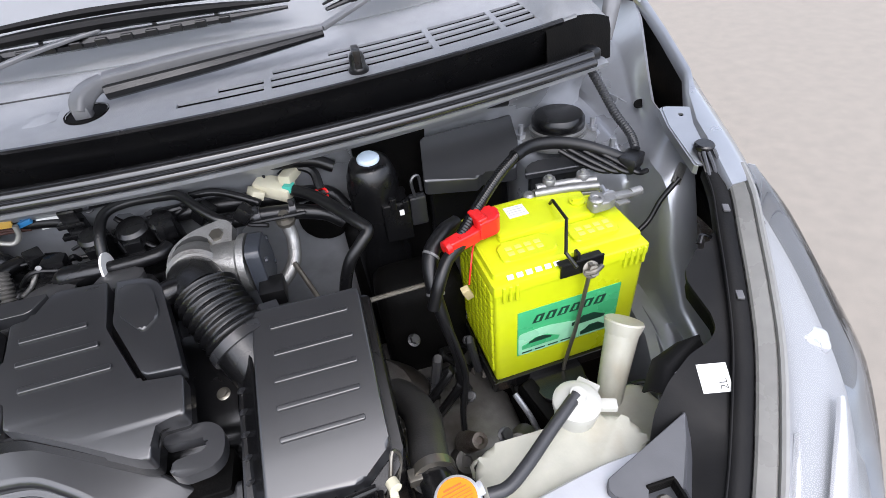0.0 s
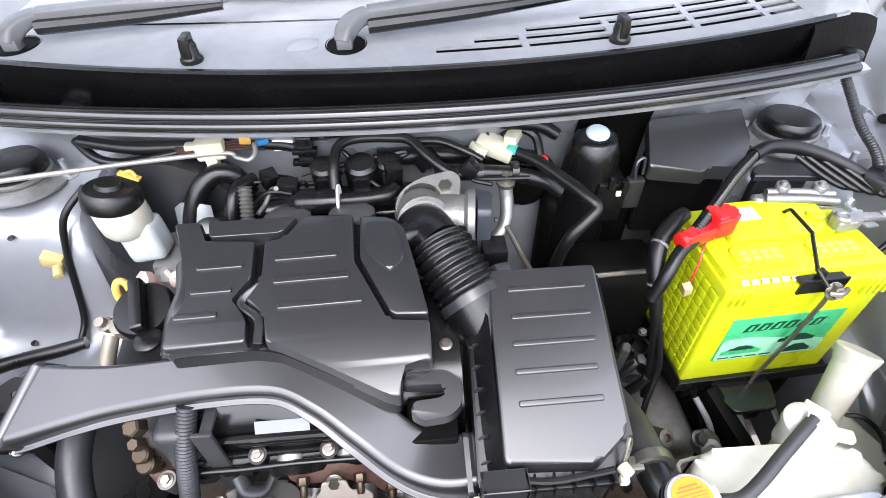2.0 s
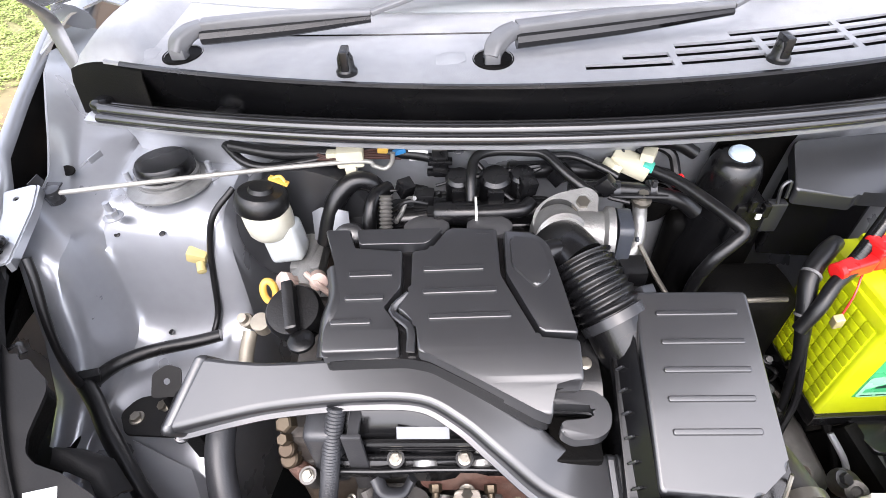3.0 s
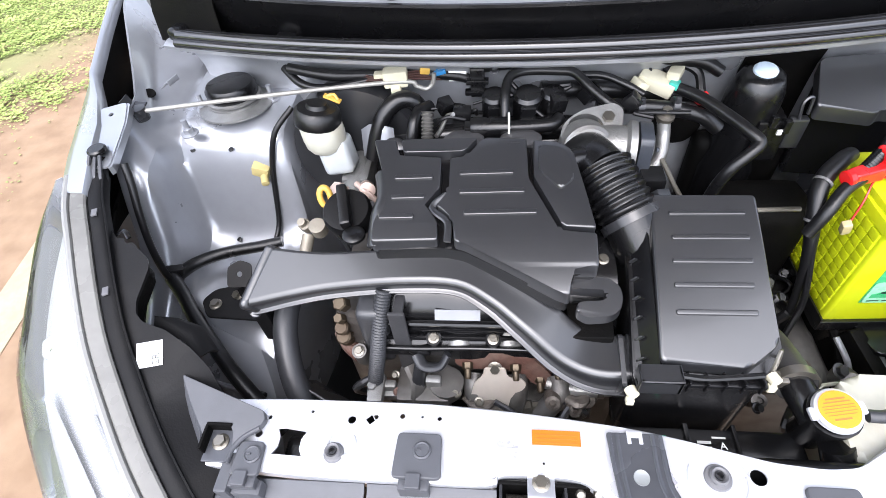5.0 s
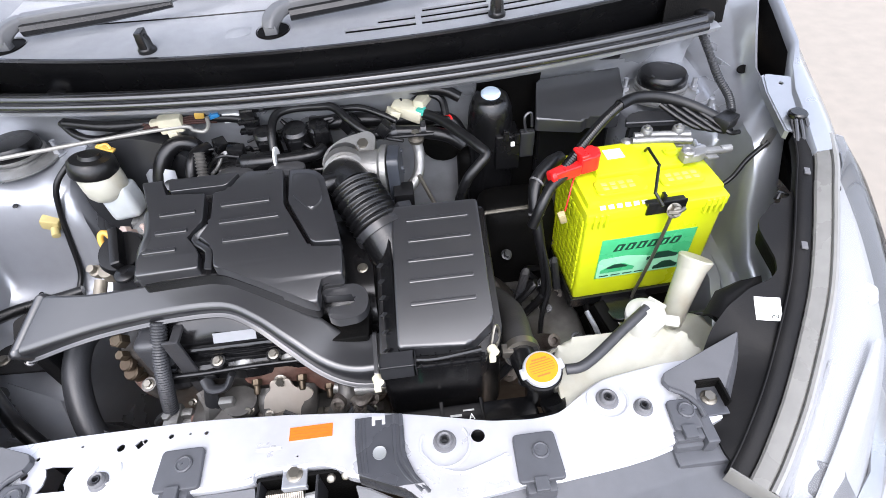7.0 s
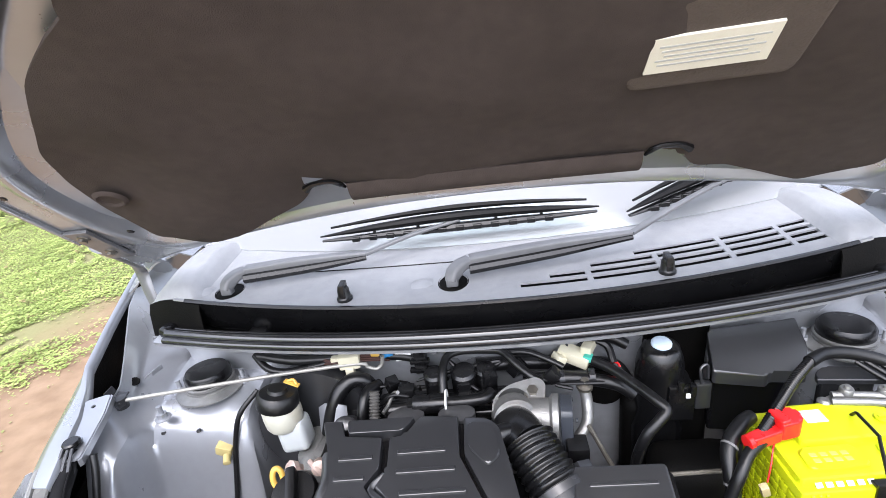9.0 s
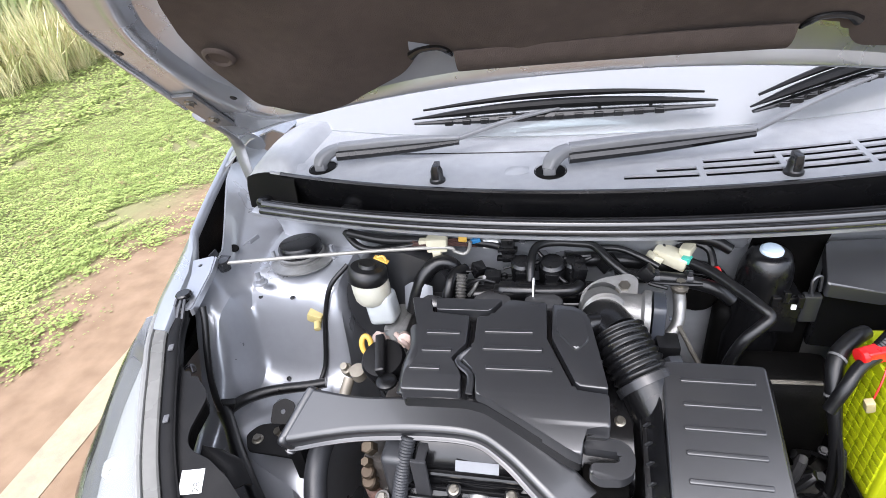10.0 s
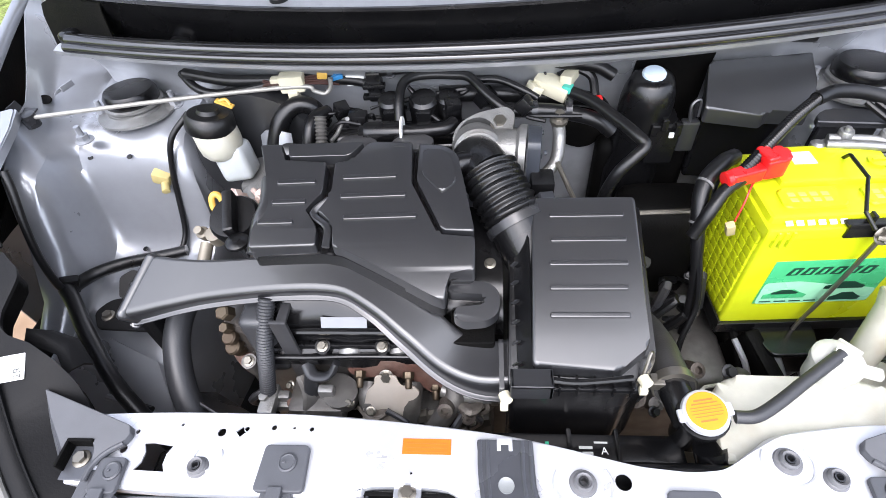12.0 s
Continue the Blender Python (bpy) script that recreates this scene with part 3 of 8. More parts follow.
slots = []
for k, start in enumerate((0.028, 0.072, 0.135, 0.205)):
    stops = [0.128, 0.232, 0.336, 0.432, 0.515]
    x0 = start
    for stop in stops:
        if stop - x0 > 0.03:
            slots.append(slot(x0, stop - 0.004, k))
            x0 = stop + 0.004
outline = [(x, y_cowl(x)) for x in span(-0.535, 0.535, 20)] + [(x, y_screen(x)) for x in span(0.56, -0.56, 20)]
pits = [[(px + 0.004 + 0.022 * math.cos(a), py + 0.0255 * math.sin(a)) for a in span(0, 2 * math.pi, 16)[:-1]] for px, py in ((-0.075, 0.482), (-0.445, 0.516))]
cowl = part("cowl_panel", plate(outline, slots + pits, -0.0015, 0.0015, lambda v: on_cowl(v.x, v.y, v.z)), COWL, car, "black plastic cowl panel greyed by painted sky sheen, with a slotted grille")
part("front_edge", skin([[on_cowl(x, y_cowl(x) + dy, dz) for dy, dz in ((0.004, 0.0025), (0.0, 0.0025), (-0.0025, 0.0), (0.0, -0.004), (0.006, -0.02), (0.026, -0.062))] for x in span(-0.512, 0.512, 30)], thick=0.002), BLACK, cowl, "black front edge of the cowl")
for px, py in ((-0.075, 0.482), (-0.445, 0.516)):
    # The well's inner shade is its near-black colour.
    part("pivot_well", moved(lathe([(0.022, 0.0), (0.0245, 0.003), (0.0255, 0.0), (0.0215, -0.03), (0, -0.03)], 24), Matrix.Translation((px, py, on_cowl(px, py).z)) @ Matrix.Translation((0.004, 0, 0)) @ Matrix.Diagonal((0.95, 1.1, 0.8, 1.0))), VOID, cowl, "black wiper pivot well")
for s in (-1, 1):
    pod = []
    for x in (0.484, 0.492, 0.500, 0.512, 0.53, 0.55, 0.568, 0.582, 0.592, 0.598):
        u = (x - 0.484) / 0.114
        wall = min(1, max(0, (u - 0.02) / 0.10)) * (1 - u ** 4)
        deep = y_screen(x) + 0.022 - y_cowl(x)
        run = [(-0.012, -0.06 - 0.01 * u), (-0.004, -0.012 - 0.02 * u * u), (0.004, 0.001 - 0.02 * u ** 3)]
        run += [(0.004 + t * deep, 0.001 + 0.027 * wall * math.sin(math.pi * min(1, 0.10 + 0.9 * t)) ** 0.6 - 0.024 * u ** 4) for t in span(0.06, 1, 9)]
        pod.append([on_cowl(s * x, y_cowl(x) + dy, up) for dy, up in run])
    part("corner_pod", skin([row[2:] for row in pod], thick=0.002), COWL, cowl, "raised domed corner of the cowl", smooth=60)
    # Near-black keeps the skirt as dark as the gap beneath the cowl.
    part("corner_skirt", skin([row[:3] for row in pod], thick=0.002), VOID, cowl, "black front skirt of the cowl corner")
for px in (-0.234, 0.234):
    m = Matrix.Translation(on_cowl(px, 0.458, 0.001))
    clip = part("screw_clip", moved(join(lathe([(0, 0), (0.012, 0), (0.012, 0.004), (0.0095, 0.007), (0.009, 0.018), (0.007, 0.022), (0, 0.022)], 18), box(-0.0045, 0.0045, -0.011, 0.011, 0.006, 0.028, 0.002)), m), RUBBER, cowl, "black plastic cowl fastener")
for px, py in ((-0.075, 0.482), (-0.445, 0.516)):
    part("well_scoop", skin([[on_cowl(px + dx, py + dy, up) for dx, dy, up in ((-0.062, -0.012 + 0.03 * t, 0.0012), (-0.050, -0.012 + 0.03 * t, 0.0035 * math.sin(math.pi * t) + 0.0015), (-0.036, -0.010 + 0.028 * t, 0.005 * math.sin(math.pi * t) + 0.0015), (-0.027, -0.008 + 0.024 * t, 0.0015))] for t in span(0, 1, 5)], thick=0.001), COWL, cowl, "shallow moulded scoop beside the wiper pivot", smooth=60)
part("panel_seam", tube([on_cowl(x, 0.545 + 0.1 * x * x, 0.002) for x in (-0.43, -0.25, -0.09, -0.05)], 0.0012, 6, 4), BLACK, cowl)
for k in range(4):
    part("stud", moved(lathe([(0, 0), (0.003, 0), (0.002, 0.003), (0, 0.003)], 10), Matrix.Translation(on_cowl(0.02 + 0.012 * k, 0.535 + 0.002 * k, 0.0015))), COWL, cowl)

# ---- windscreen and what lies behind it ----
GL = 0.56
rows = [[(x, y_screen(x) - 0.005 + t * 0.75, 0.9985 + 0.05 * (y_screen(x) - 0.42) + t * 0.75 * GL) for x in span(-0.62, 0.62, 16)] for t in span(0, 1, 6)]
screen = part("windscreen", skin(rows, thick=0.004), GLASS, car, "windscreen whitened by a pale share for the sky's reflection")
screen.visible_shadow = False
part("dashboard", skin([[(x, y_screen(x) + 0.03 + t * 0.55, 0.985 + 0.05 * math.sin(t * 3)) for x in span(-0.6, 0.6, 12)] for t in span(0, 1, 6)], thick=0.004), DASH, car, "dashboard top, made pale to whiten the windscreen")
part("roof", skin([[(x, y, 1.455 + 0.03 * math.cos(x * 2.2) + 0.02 * math.sin((y - 1.3) * 1.6)) for x in span(-0.60, 0.60, 10)] for y in span(1.36, 2.6, 8)], thick=0.004), SILVER, car)
for s in (-1, 1):
    part("pillar", tube([(s * 0.655, 0.66, 1.0), (s * 0.64, 1.0, 1.21), (s * 0.61, 1.36, 1.44)], 0.028, 10, 4), SILVER, car, "silver windscreen pillar")
    part("scuttle_side", skin([[(s * 0.575, y, 1.003 + 0.05 * (y - 0.42)), (s * 0.60, y, 1.012 + 0.05 * (y - 0.42) + 0.3 * max(0, y - 0.70)), (s * 0.655, y, 1.006 + 0.5 * max(0, y - 0.70)), (s * (lerp_table(FENDER_X, y) - 0.030), y, lerp_table(FENDER_Z, y) + 0.004)] for y in span(0.655, 1.05, 8)], thick=0.003), SILVER, car, "silver panel at the foot of the windscreen pillar", smooth=60)
    part("door", skin([[(s * (0.80 - 0.10 * max(0, z - 0.9)), y, z) for z in span(0.22, 1.0, 8)] for y in span(1.55, 2.6, 4)], thick=0.01), SILVER, car)

# ---- bonnet ----
NH = Vector((0, 0.95, 1)).normalized()


def hood(x, y, up=0.0):
    """A point of the raised bonnet's underside by plan place, lifted along its outward normal."""
    return Vector((x, y, 1.143 + 0.95 * (0.448 - y) + 0.012 * (1 - (x / 0.6) ** 2))) + up * NH


bonnet = thing("bonnet", (0, 0.52, 1.06), "raised silver bonnet with a brown-grey felt liner underneath", "car bonnet")


def hood_half(y):
    return lerp_table(((-0.03, 0.30), (0.0, 0.385), (0.03, 0.42), (0.147, 0.482), (0.314, 0.598), (0.36, 0.609), (0.477, 0.613), (0.52, 0.60)), y)


def y_rear(x):
    return 0.445 + 0.24 * x * x


GROOVE = [(0.0, 0.02), (0.22, 0.024), (0.29, 0.06), (0.312, 0.12), (0.345, 0.168), (0.425, 0.222), (0.505, 0.292), (0.540, 0.345), (0.546, 0.40), (0.536, 0.445), (0.497, 0.488), (0.40, 0.483), (0.25, 0.460), (0.12, 0.449), (0.0, 0.446)]
groove_line = [(p.x, p.y) for p in curve([(x, y, 0) for x, y in GROOVE], 6)]


def inside_groove(x, y):
    """Signed distance to the pressed step: positive within it."""
    q = np.stack([np.abs(x), y], -1)[..., None, :]
    a, b = np.array(groove_line[:-1]), np.array(groove_line[1:])
    d = b - a
    k = np.clip(((q - a) * d).sum(-1) / np.maximum((d * d).sum(-1), 1e-9), 0, 1)
    near = np.sqrt((((q - a) - d * k[..., None]) ** 2).sum(-1)).min(-1)
    crosses = ((a[:, 1] > q[..., 1]) != (b[:, 1] > q[..., 1]))
    at_x = a[:, 0] + (q[..., 1] - a[:, 1]) / np.where(np.abs(d[:, 1]) < 1e-9, 1e-9, d[:, 1]) * d[:, 0]
    odd = (crosses & (q[..., 0] < at_x)).sum(-1) % 2
    return np.where(odd == 1, near, -near)


def hood_rows(nt, nu, pressed):
    out = []
    for t in span(0, 1, nt):
        us = span(-1, 1, nu)
        ys = [-0.03 + t * (y_rear(u * 0.6) + 0.012 + 0.03) for u in us]
        xs = [u * hood_half(y) for u, y in zip(us, ys)]
        ups = [0.0] * len(us)
        if pressed:
            d = inside_groove(np.array(xs), np.array(ys))
            k = np.clip((d + 0.011) / 0.022, 0, 1)
            ups = (0.026 * k * k * (3 - 2 * k) - 0.0025 * np.exp(-((d + 0.015) / 0.006) ** 2)).tolist()
        out.append([hood(x, y, up) for x, y, up in zip(xs, ys, ups)])
    return out


rows = hood_rows(20, 24, False)
part("inner_panel", skin(hood_rows(150, 260, True), thick=0.0015), SILVER, bonnet, "silver painted inner panel of the bonnet with a pressed step")
outer = [[p + NH * (0.006 + 0.036 * min(1, 5 * min(i, 24 - i) / 24, 5 * min(j, 20 - j) / 20)) for i, p in enumerate(row)] for j, row in enumerate(rows)]
part("outer_skin", skin(outer, thick=0.0015), SILVER, bonnet, "silver outer skin of the bonnet")
part("rear_flange", tube([hood(x, y_rear(x) + 0.014, 0.004) for x in span(-0.58, 0.58, 14)], 0.006, 10, 3), SILVER, bonnet)


for s in (-1, 1):
    part("hemmed_edge", tube([hood(s * (hood_half(y) - 0.003), y, -0.002) for y in span(-0.02, 0.46, 26)], 0.0055, 10, 2), SILVER, bonnet, "hemmed outer edge of the bonnet")


def liner_outline():
    half = [(0.0, 0.424), (0.17, 0.428), (0.178, 0.412), (0.186, 0.398), (0.222, 0.401), (0.232, 0.418), (0.25, 0.434), (0.31, 0.453), (0.405, 0.482), (0.488, 0.466), (0.497, 0.393), (0.490, 0.344), (0.462, 0.297),
            (0.378, 0.222), (0.323, 0.194), (0.28, 0.175), (0.262, 0.12), (0.25, 0.075), (0.20, 0.05), (0.0, 0.045)]
    return half + [(-x, y) for x, y in half[-2:0:-1]]


def dished(v):
    p = hood(v.x, v.y, -v.z)
    dent = noise.noise(Vector((v.x * 7, v.y * 7, 0.3))) * 0.018 + noise.noise(Vector((v.x * 19, v.y * 19, 1.3))) * 0.0035
    return p + NH * dent


pts = rounded(liner_outline(), 0.012, 3)
liner_bm = prism(pts, 0.002, 0.011, 0.004, 2)
for k in range(1, 30):
    for axis, start, stop in (((1, 0, 0), -0.5, 0.5), ((0, 1, 0), -0.03, 0.48)):
        at_cut = Vector(axis) * (start + (stop - start) * k / 30)
        bmesh.ops.bisect_plane(liner_bm, geom=liner_bm.verts[:] + liner_bm.edges[:] + liner_bm.faces[:], plane_co=at_cut, plane_no=axis)
for v in liner_bm.verts:
    v.co = dished(v.co)
liner = part("liner", liner_bm, LINER, bonnet, "brown-grey felt sound liner with two notches", smooth=60)
pad = [(0.128, 0.232), (0.272, 0.228), (0.278, 0.306), (0.130, 0.31)]
part("label_pad", prism(rounded(pad, 0.012, 3), 0.009, 0.0135, 0.003, 2, lambda v: hood(v.x, v.y, -v.z)), shade("tan felt", (0.082, 0.063, 0.050), 0.9, bump=0.6), liner, "tan felt patch round the label")
quad = [(0.140, 0.258), (0.240, 0.254), (0.244, 0.287), (0.141, 0.290)]
part("label", prism(quad, 0.0135, 0.0162, 0, 1, lambda v: hood(v.x, v.y, -v.z)), shade("cream paper label", (0.78, 0.74, 0.62), 0.5, vary=0.05), liner, "cream paper label with lines of fine print")
strips = [prism([(0.147 + 0.003 * (k % 3), 0.2645 + 0.0042 * k), (0.234 - 0.012 * (k % 2), 0.2615 + 0.0042 * k), (0.234 - 0.012 * (k % 2), 0.263 + 0.0042 * k), (0.147 + 0.003 * (k % 3), 0.266 + 0.0042 * k)], 0.0163, 0.0166, 0, 1, lambda v: hood(v.x, v.y, -v.z)) for k in range(5)]
part("print", join(*strips), FAINT, liner)
for x, y in ((-0.46, 0.37), (0.46, 0.37), (-0.30, 0.215), (0.30, 0.215)):
    part("button", moved(lathe([(0, 0.001), (0.012, 0.001), (0.015, 0.004), (0.018, 0.003), (0.020, 0)], 20), aim(hood(x, y, -0.0115), -NH)), LINER, liner, "round felt fixing button")
part("rolled_edge", skin([[hood(x, 0.398 + 0.031 * t + 0.02 * x * x, -0.010 - 0.008 * math.sin(math.pi * t)) for t in span(0, 1, 6)] for x in span(-0.177, 0.177, 12)], thick=0.002), LINER, liner, "rolled lower edge of the felt liner")
for s in (-1, 1):
    for hx, hy in ((0.455, 0.172), (0.591, 0.356), (0.52, 0.452)):
        part("grommet", moved(lathe([(0, 0.0012), (0.0042, 0.0012), (0.005, 0.0004), (0.0055, 0)], 16), aim(hood(s * hx, hy, -0.0015), -NH)), RUBBER, bonnet, "dark drain hole in the bonnet")
    part("notch_hook", tube([hood(s * 0.181, 0.405, -0.010), hood(s * 0.184, 0.396, -0.012), hood(s * 0.194, 0.390, -0.012), hood(s * 0.215, 0.391, -0.012), hood(s * 0.228, 0.398, -0.012)], [0.002, 0.0035, 0.003, 0.0035, 0.0055], 8, 4), BLACK, liner, "black edge of the liner notch")
    part("tab", prism([(s * 0.183, 0.39), (s * 0.188, 0.372), (s * 0.226, 0.376), (s * 0.232, 0.40)], 0.001, 0.004, 0.001, 1, lambda v: hood(v.x, v.y, -v.z)), BAY, bonnet, "grey metal tab in the liner notch")
    hinge = part("hinge", join(tube([(s * 0.631, 0.507, 1.100), (s * 0.624, 0.549, 1.060), (s * 0.647, 0.601, 1.020), (s * 0.638, 0.592, 0.975), (s * 0.626, 0.580, 0.930)], [0.020, 0.017, 0.015, 0.013, 0.011], 10, 5, flat=0.35),
                               moved(box(-0.018, 0.018, -0.05, 0.05, -0.003, 0.003, 0.001), aim(hood(s * 0.585, 0.468, -0.005), NH))), HINGE, bonnet, "grey painted steel bonnet hinge")
    piece("bolt", BOLT, aim(hood(s * 0.585, 0.445, -0.008), -NH), hinge)
    piece("bolt", BOLT, aim(hood(s * 0.585, 0.485, -0.008), -NH), hinge)

# ---- wipers ----
def wiper(pivot, elbow, tip, blade0, blade1, tag):
    w = thing("wiper", pivot, tag, "wiper", "windscreen wipers")
    p = Vector(pivot)
    e = Vector(elbow)
    neck = p + Vector((0.030, 0.022, 0.016))
    rows = [(p + Vector((0.002, -0.004, -0.004)), 0.0085, 0.009), (p + Vector((0.006, 0.003, 0.006)), 0.0105, 0.0095), (p + Vector((0.016, 0.013, 0.013)), 0.0112, 0.0085), (neck, 0.0108, 0.0075)]
    part("arm_head", join(sweep(dense(rows, 4), 0.005, 0.0), box(p.x - 0.006, p.x + 0.012, p.y - 0.010, p.y + 0.006, p.z - 0.014, p.z + 0.002, 0.004)), WIPER, w, "boxy wiper arm head", smooth=55)
    part("spindle", moved(lathe([(0, -0.03), (0.008, -0.03), (0.008, -0.004), (0, 0.0)], 16), Matrix.Translation(p)), BLACK, w)
    rows = [(neck + Vector((0.001, 0, 0.0006)), 0.0106, 0.0074), (neck.lerp(e, 0.4) + Vector((0, 0, 0.003)), 0.0092, 0.0065), (neck.lerp(e, 0.75) + Vector((0, 0, 0.002)), 0.0072, 0.005), (e, 0.0055, 0.004)]
    part("arm", join(sweep(dense(rows, 4), 0.003, 0.0), sweep(dense([(e, 0.0055, 0.003), (e.lerp(Vector(tip), 0.5) + Vector((0, 0, 0.004)), 0.005, 0.0025), (Vector(tip), 0.0045, 0.0022)], 3), 0.0015, 0.0)), WIPER, w, "grey wiper arm", smooth=50)
    # Black strip along the arm, its shadow edge as a solid part.
    part("arm_shade_strip", tube([neck + Vector((0.0, -0.011, -0.009)), neck.lerp(e, 0.5) + Vector((0, -0.009, -0.008)), e + Vector((0, -0.005, -0.005))], [0.0085, 0.0078, 0.0045], 8, 4), BLACK, w, "black strip for the shaded lower side of the arm")
    a, b = Vector(blade0), Vector(blade1)
    bow = [a.lerp(b, t) + Vector((0, 0, 0.011 * math.sin(math.pi * t))) for t in span(0, 1, 6)]
    blade = part("blade", tube(bow, [0.002, 0.008, 0.011, 0.012, 0.011, 0.008, 0.002], 8, 4, flat=0.7), HOUSING, w, "black wiper blade frame")
    part("rubber", tube([a.lerp(b, t) - Vector((0, 0.006, 0.006)) for t in span(0.01, 0.99, 4)], [0.004, 0.011, 0.013, 0.011, 0.004], 8, 3, flat=0.6), RUBBER, blade)
    part("frame_rail", tube([a.lerp(b, t) + Vector((0, 0.008, 0.010 + 0.014 * math.sin(math.pi * t))) for t in span(0.04, 0.96, 6)], [0.002, 0.0045, 0.006, 0.0045, 0.002], 6, 3), HOUSING, blade, "thin sprung rail over the blade")
    for k in range(12):
        q = a.lerp(b, 0.14 + 0.062 * k)
        part("spoiler_tooth", moved(box(-0.007, 0.007, -0.003, 0.003, -0.004, 0.004, 0.001, 1), Matrix.Translation(q - Vector((0, 0.020, 0.004)))), RUBBER, blade)
    for t in (0.2, 0.36, 0.64, 0.8):
        p = a.lerp(b, t)
        part("claw", tube([p - Vector((0, 0, 0.002)), p + Vector((0, 0, 0.016 * math.sin(math.pi * t)))], 0.0028, 6, 2), BLACK, blade)


wiper((-0.445, 0.512, 1.010), (-0.215, 0.555, 1.028), (-0.06, 0.612, 1.05), (-0.305, 0.612, 1.043), (0.175, 0.622, 1.046), "grey-black wiper resting at the foot of the windscreen")
wiper((-0.075, 0.478, 1.008), (0.205, 0.535, 1.030), (0.42, 0.668, 1.066), (0.215, 0.600, 1.04), (0.52, 0.715, 1.085), "grey-black wiper lying across the slotted cowl grille")


# ---- front of the bay: tie bar, latch, lamps, covers ----
Z0 = 0.748
back = [(-0.392, 0.046), (-0.31, 0.049), (-0.176, 0.049), (-0.078, 0.043), (0.016, 0.033), (0.076, 0.022), (0.15, 0.005), (0.195, 0.001), (0.225, 0.004), (0.255, 0.022), (0.284, 0.037), (0.353, 0.047), (0.396, 0.049)]
fore = [(0.396, -0.02), (0.31, -0.046), (0.198, -0.059), (0.115, -0.069), (0.074, -0.073), (0.060, -0.048), (0.0, -0.032), (-0.012, -0.024), (-0.035, -0.015), (-0.098, -0.015), (-0.112, -0.025), (-0.191, -0.026), (-0.309, -0.025), (-0.40, -0.02)]
openings = [[(-0.333, -0.010), (-0.328, -0.002), (-0.328, 0.008), (-0.332, 0.016), (-0.325, 0.017), (-0.308, 0.015), (-0.301, 0.014), (-0.305, 0.006), (-0.305, -0.004), (-0.301, -0.011)],
            circle(-0.268, -0.006, 0.006, 12), circle(0.097, -0.011, 0.006, 12), circle(0.281, 0.013, 0.006, 12), circle(0.316, -0.002, 0.006, 12),
            circle(-0.256, 0.029, 0.0045, 10), circle(-0.236, 0.030, 0.0055, 4), circle(-0.231, 0.033, 0.003, 6), circle(-0.203, 0.035, 0.003, 8), circle(-0.164, 0.034, 0.0025, 8), circle(-0.182, 0.035, 0.0015, 8),
            circle(0.133, -0.009, 0.0075, 14), circle(-0.345, 0.028, 0.0025, 8), circle(-0.352, 0.010, 0.004, 10), circle(-0.06, -0.006, 0.0012, 8), circle(-0.30, 0.036, 0.0018, 8)]
GROMMET = shade("grey rubber", (0.11, 0.11, 0.115), 0.45, bump=0.1)
tiebar = thing("radiator_tie_bar", (0, 0.01, 0.735), "bright white-silver steel tie bar above the radiator, pierced with holes", "car part")
edge = rounded(back + fore, 0.008, 2)
part("panel", plate(edge, openings, Z0 - 0.002, Z0), TIEBAR, tiebar, smooth=25)
part("rear_flange", skin([[(x, y + dy, z) for dy, z in ((-0.001, Z0 - 0.001), (0.002, Z0 - 0.004), (0.002, Z0 - 0.03))] for x, y in [p[:2] for p in curve([(x, y, 0) for x, y in back], 4)]], thick=0.0015), TIEBAR, tiebar)
lip = curve([(x, y, 0) for x, y in fore], 4)
part("front_flange", skin([[(x, y + dy, z) for dy, z in ((0.001, Z0 - 0.001), (-0.003, Z0 - 0.004), (-0.003, Z0 - 0.016), (-0.001, Z0 - 0.022))] for x, y in [p[:2] for p in lip]], thick=0.0015), TIEBAR, tiebar)
part("front_bead", tube([(x, y - 0.002, Z0 - 0.017) for x, y in fore[:5]], 0.003, 8, 4), TIEBAR, tiebar)
for x, y, r in ((-0.268, -0.006, 0.0095), (0.097, -0.011, 0.0115), (0.281, 0.013, 0.0115), (0.316, -0.002, 0.0095)):
    g = part("grommet", moved(lathe([(0.0045, -0.008), (0.0045, 0.006), (0.007, 0.008), (0.0085, 0.006), (0.0085, 0.003), (r, 0.0025), (r + 0.001, 0.0), (r * 0.7, -0.001)], 24), pose(x, y, Z0)), GROMMET, tiebar, "grey-black rubber grommet")
    part("collar", moved(lathe([(0.003, -0.008), (0.003, 0.0075), (0.0042, 0.0075), (0.0042, -0.008)], 14), pose(x, y, Z0)), DKMETAL, g)
for x, y, rx, a in ((0.097, -0.013, 0.026, 0), (0.281, 0.012, 0.022, 0), (-0.262, 0.004, 0.014, 0)):
    part("embossed_ring", tube([(x + rx * math.cos(t), y + rx * 0.95 * math.sin(t), Z0 + 0.0002) for t in span(2.6, 6.9, 14)], 0.0016, 6, 2), TIEBAR, tiebar)
part("embossed_bead", tube([(0.072, -0.02, Z0), (0.085, -0.035, Z0), (0.11, -0.045, Z0), (0.135, -0.04, Z0), (0.16, -0.032, Z0)], 0.0018, 6, 4), TIEBAR, tiebar)
part("slot_mark", box(-0.104, -0.078, 0.004, 0.0075, Z0, Z0 + 0.0008, 0.0003, 1), FAINT, tiebar)
st = part("sticker", box(-0.0705, -0.0235, 0.0115, 0.0265, Z0 + 0.0002, Z0 + 0.0008, 0), ORANGE, tiebar, "small orange sticker with faint print")
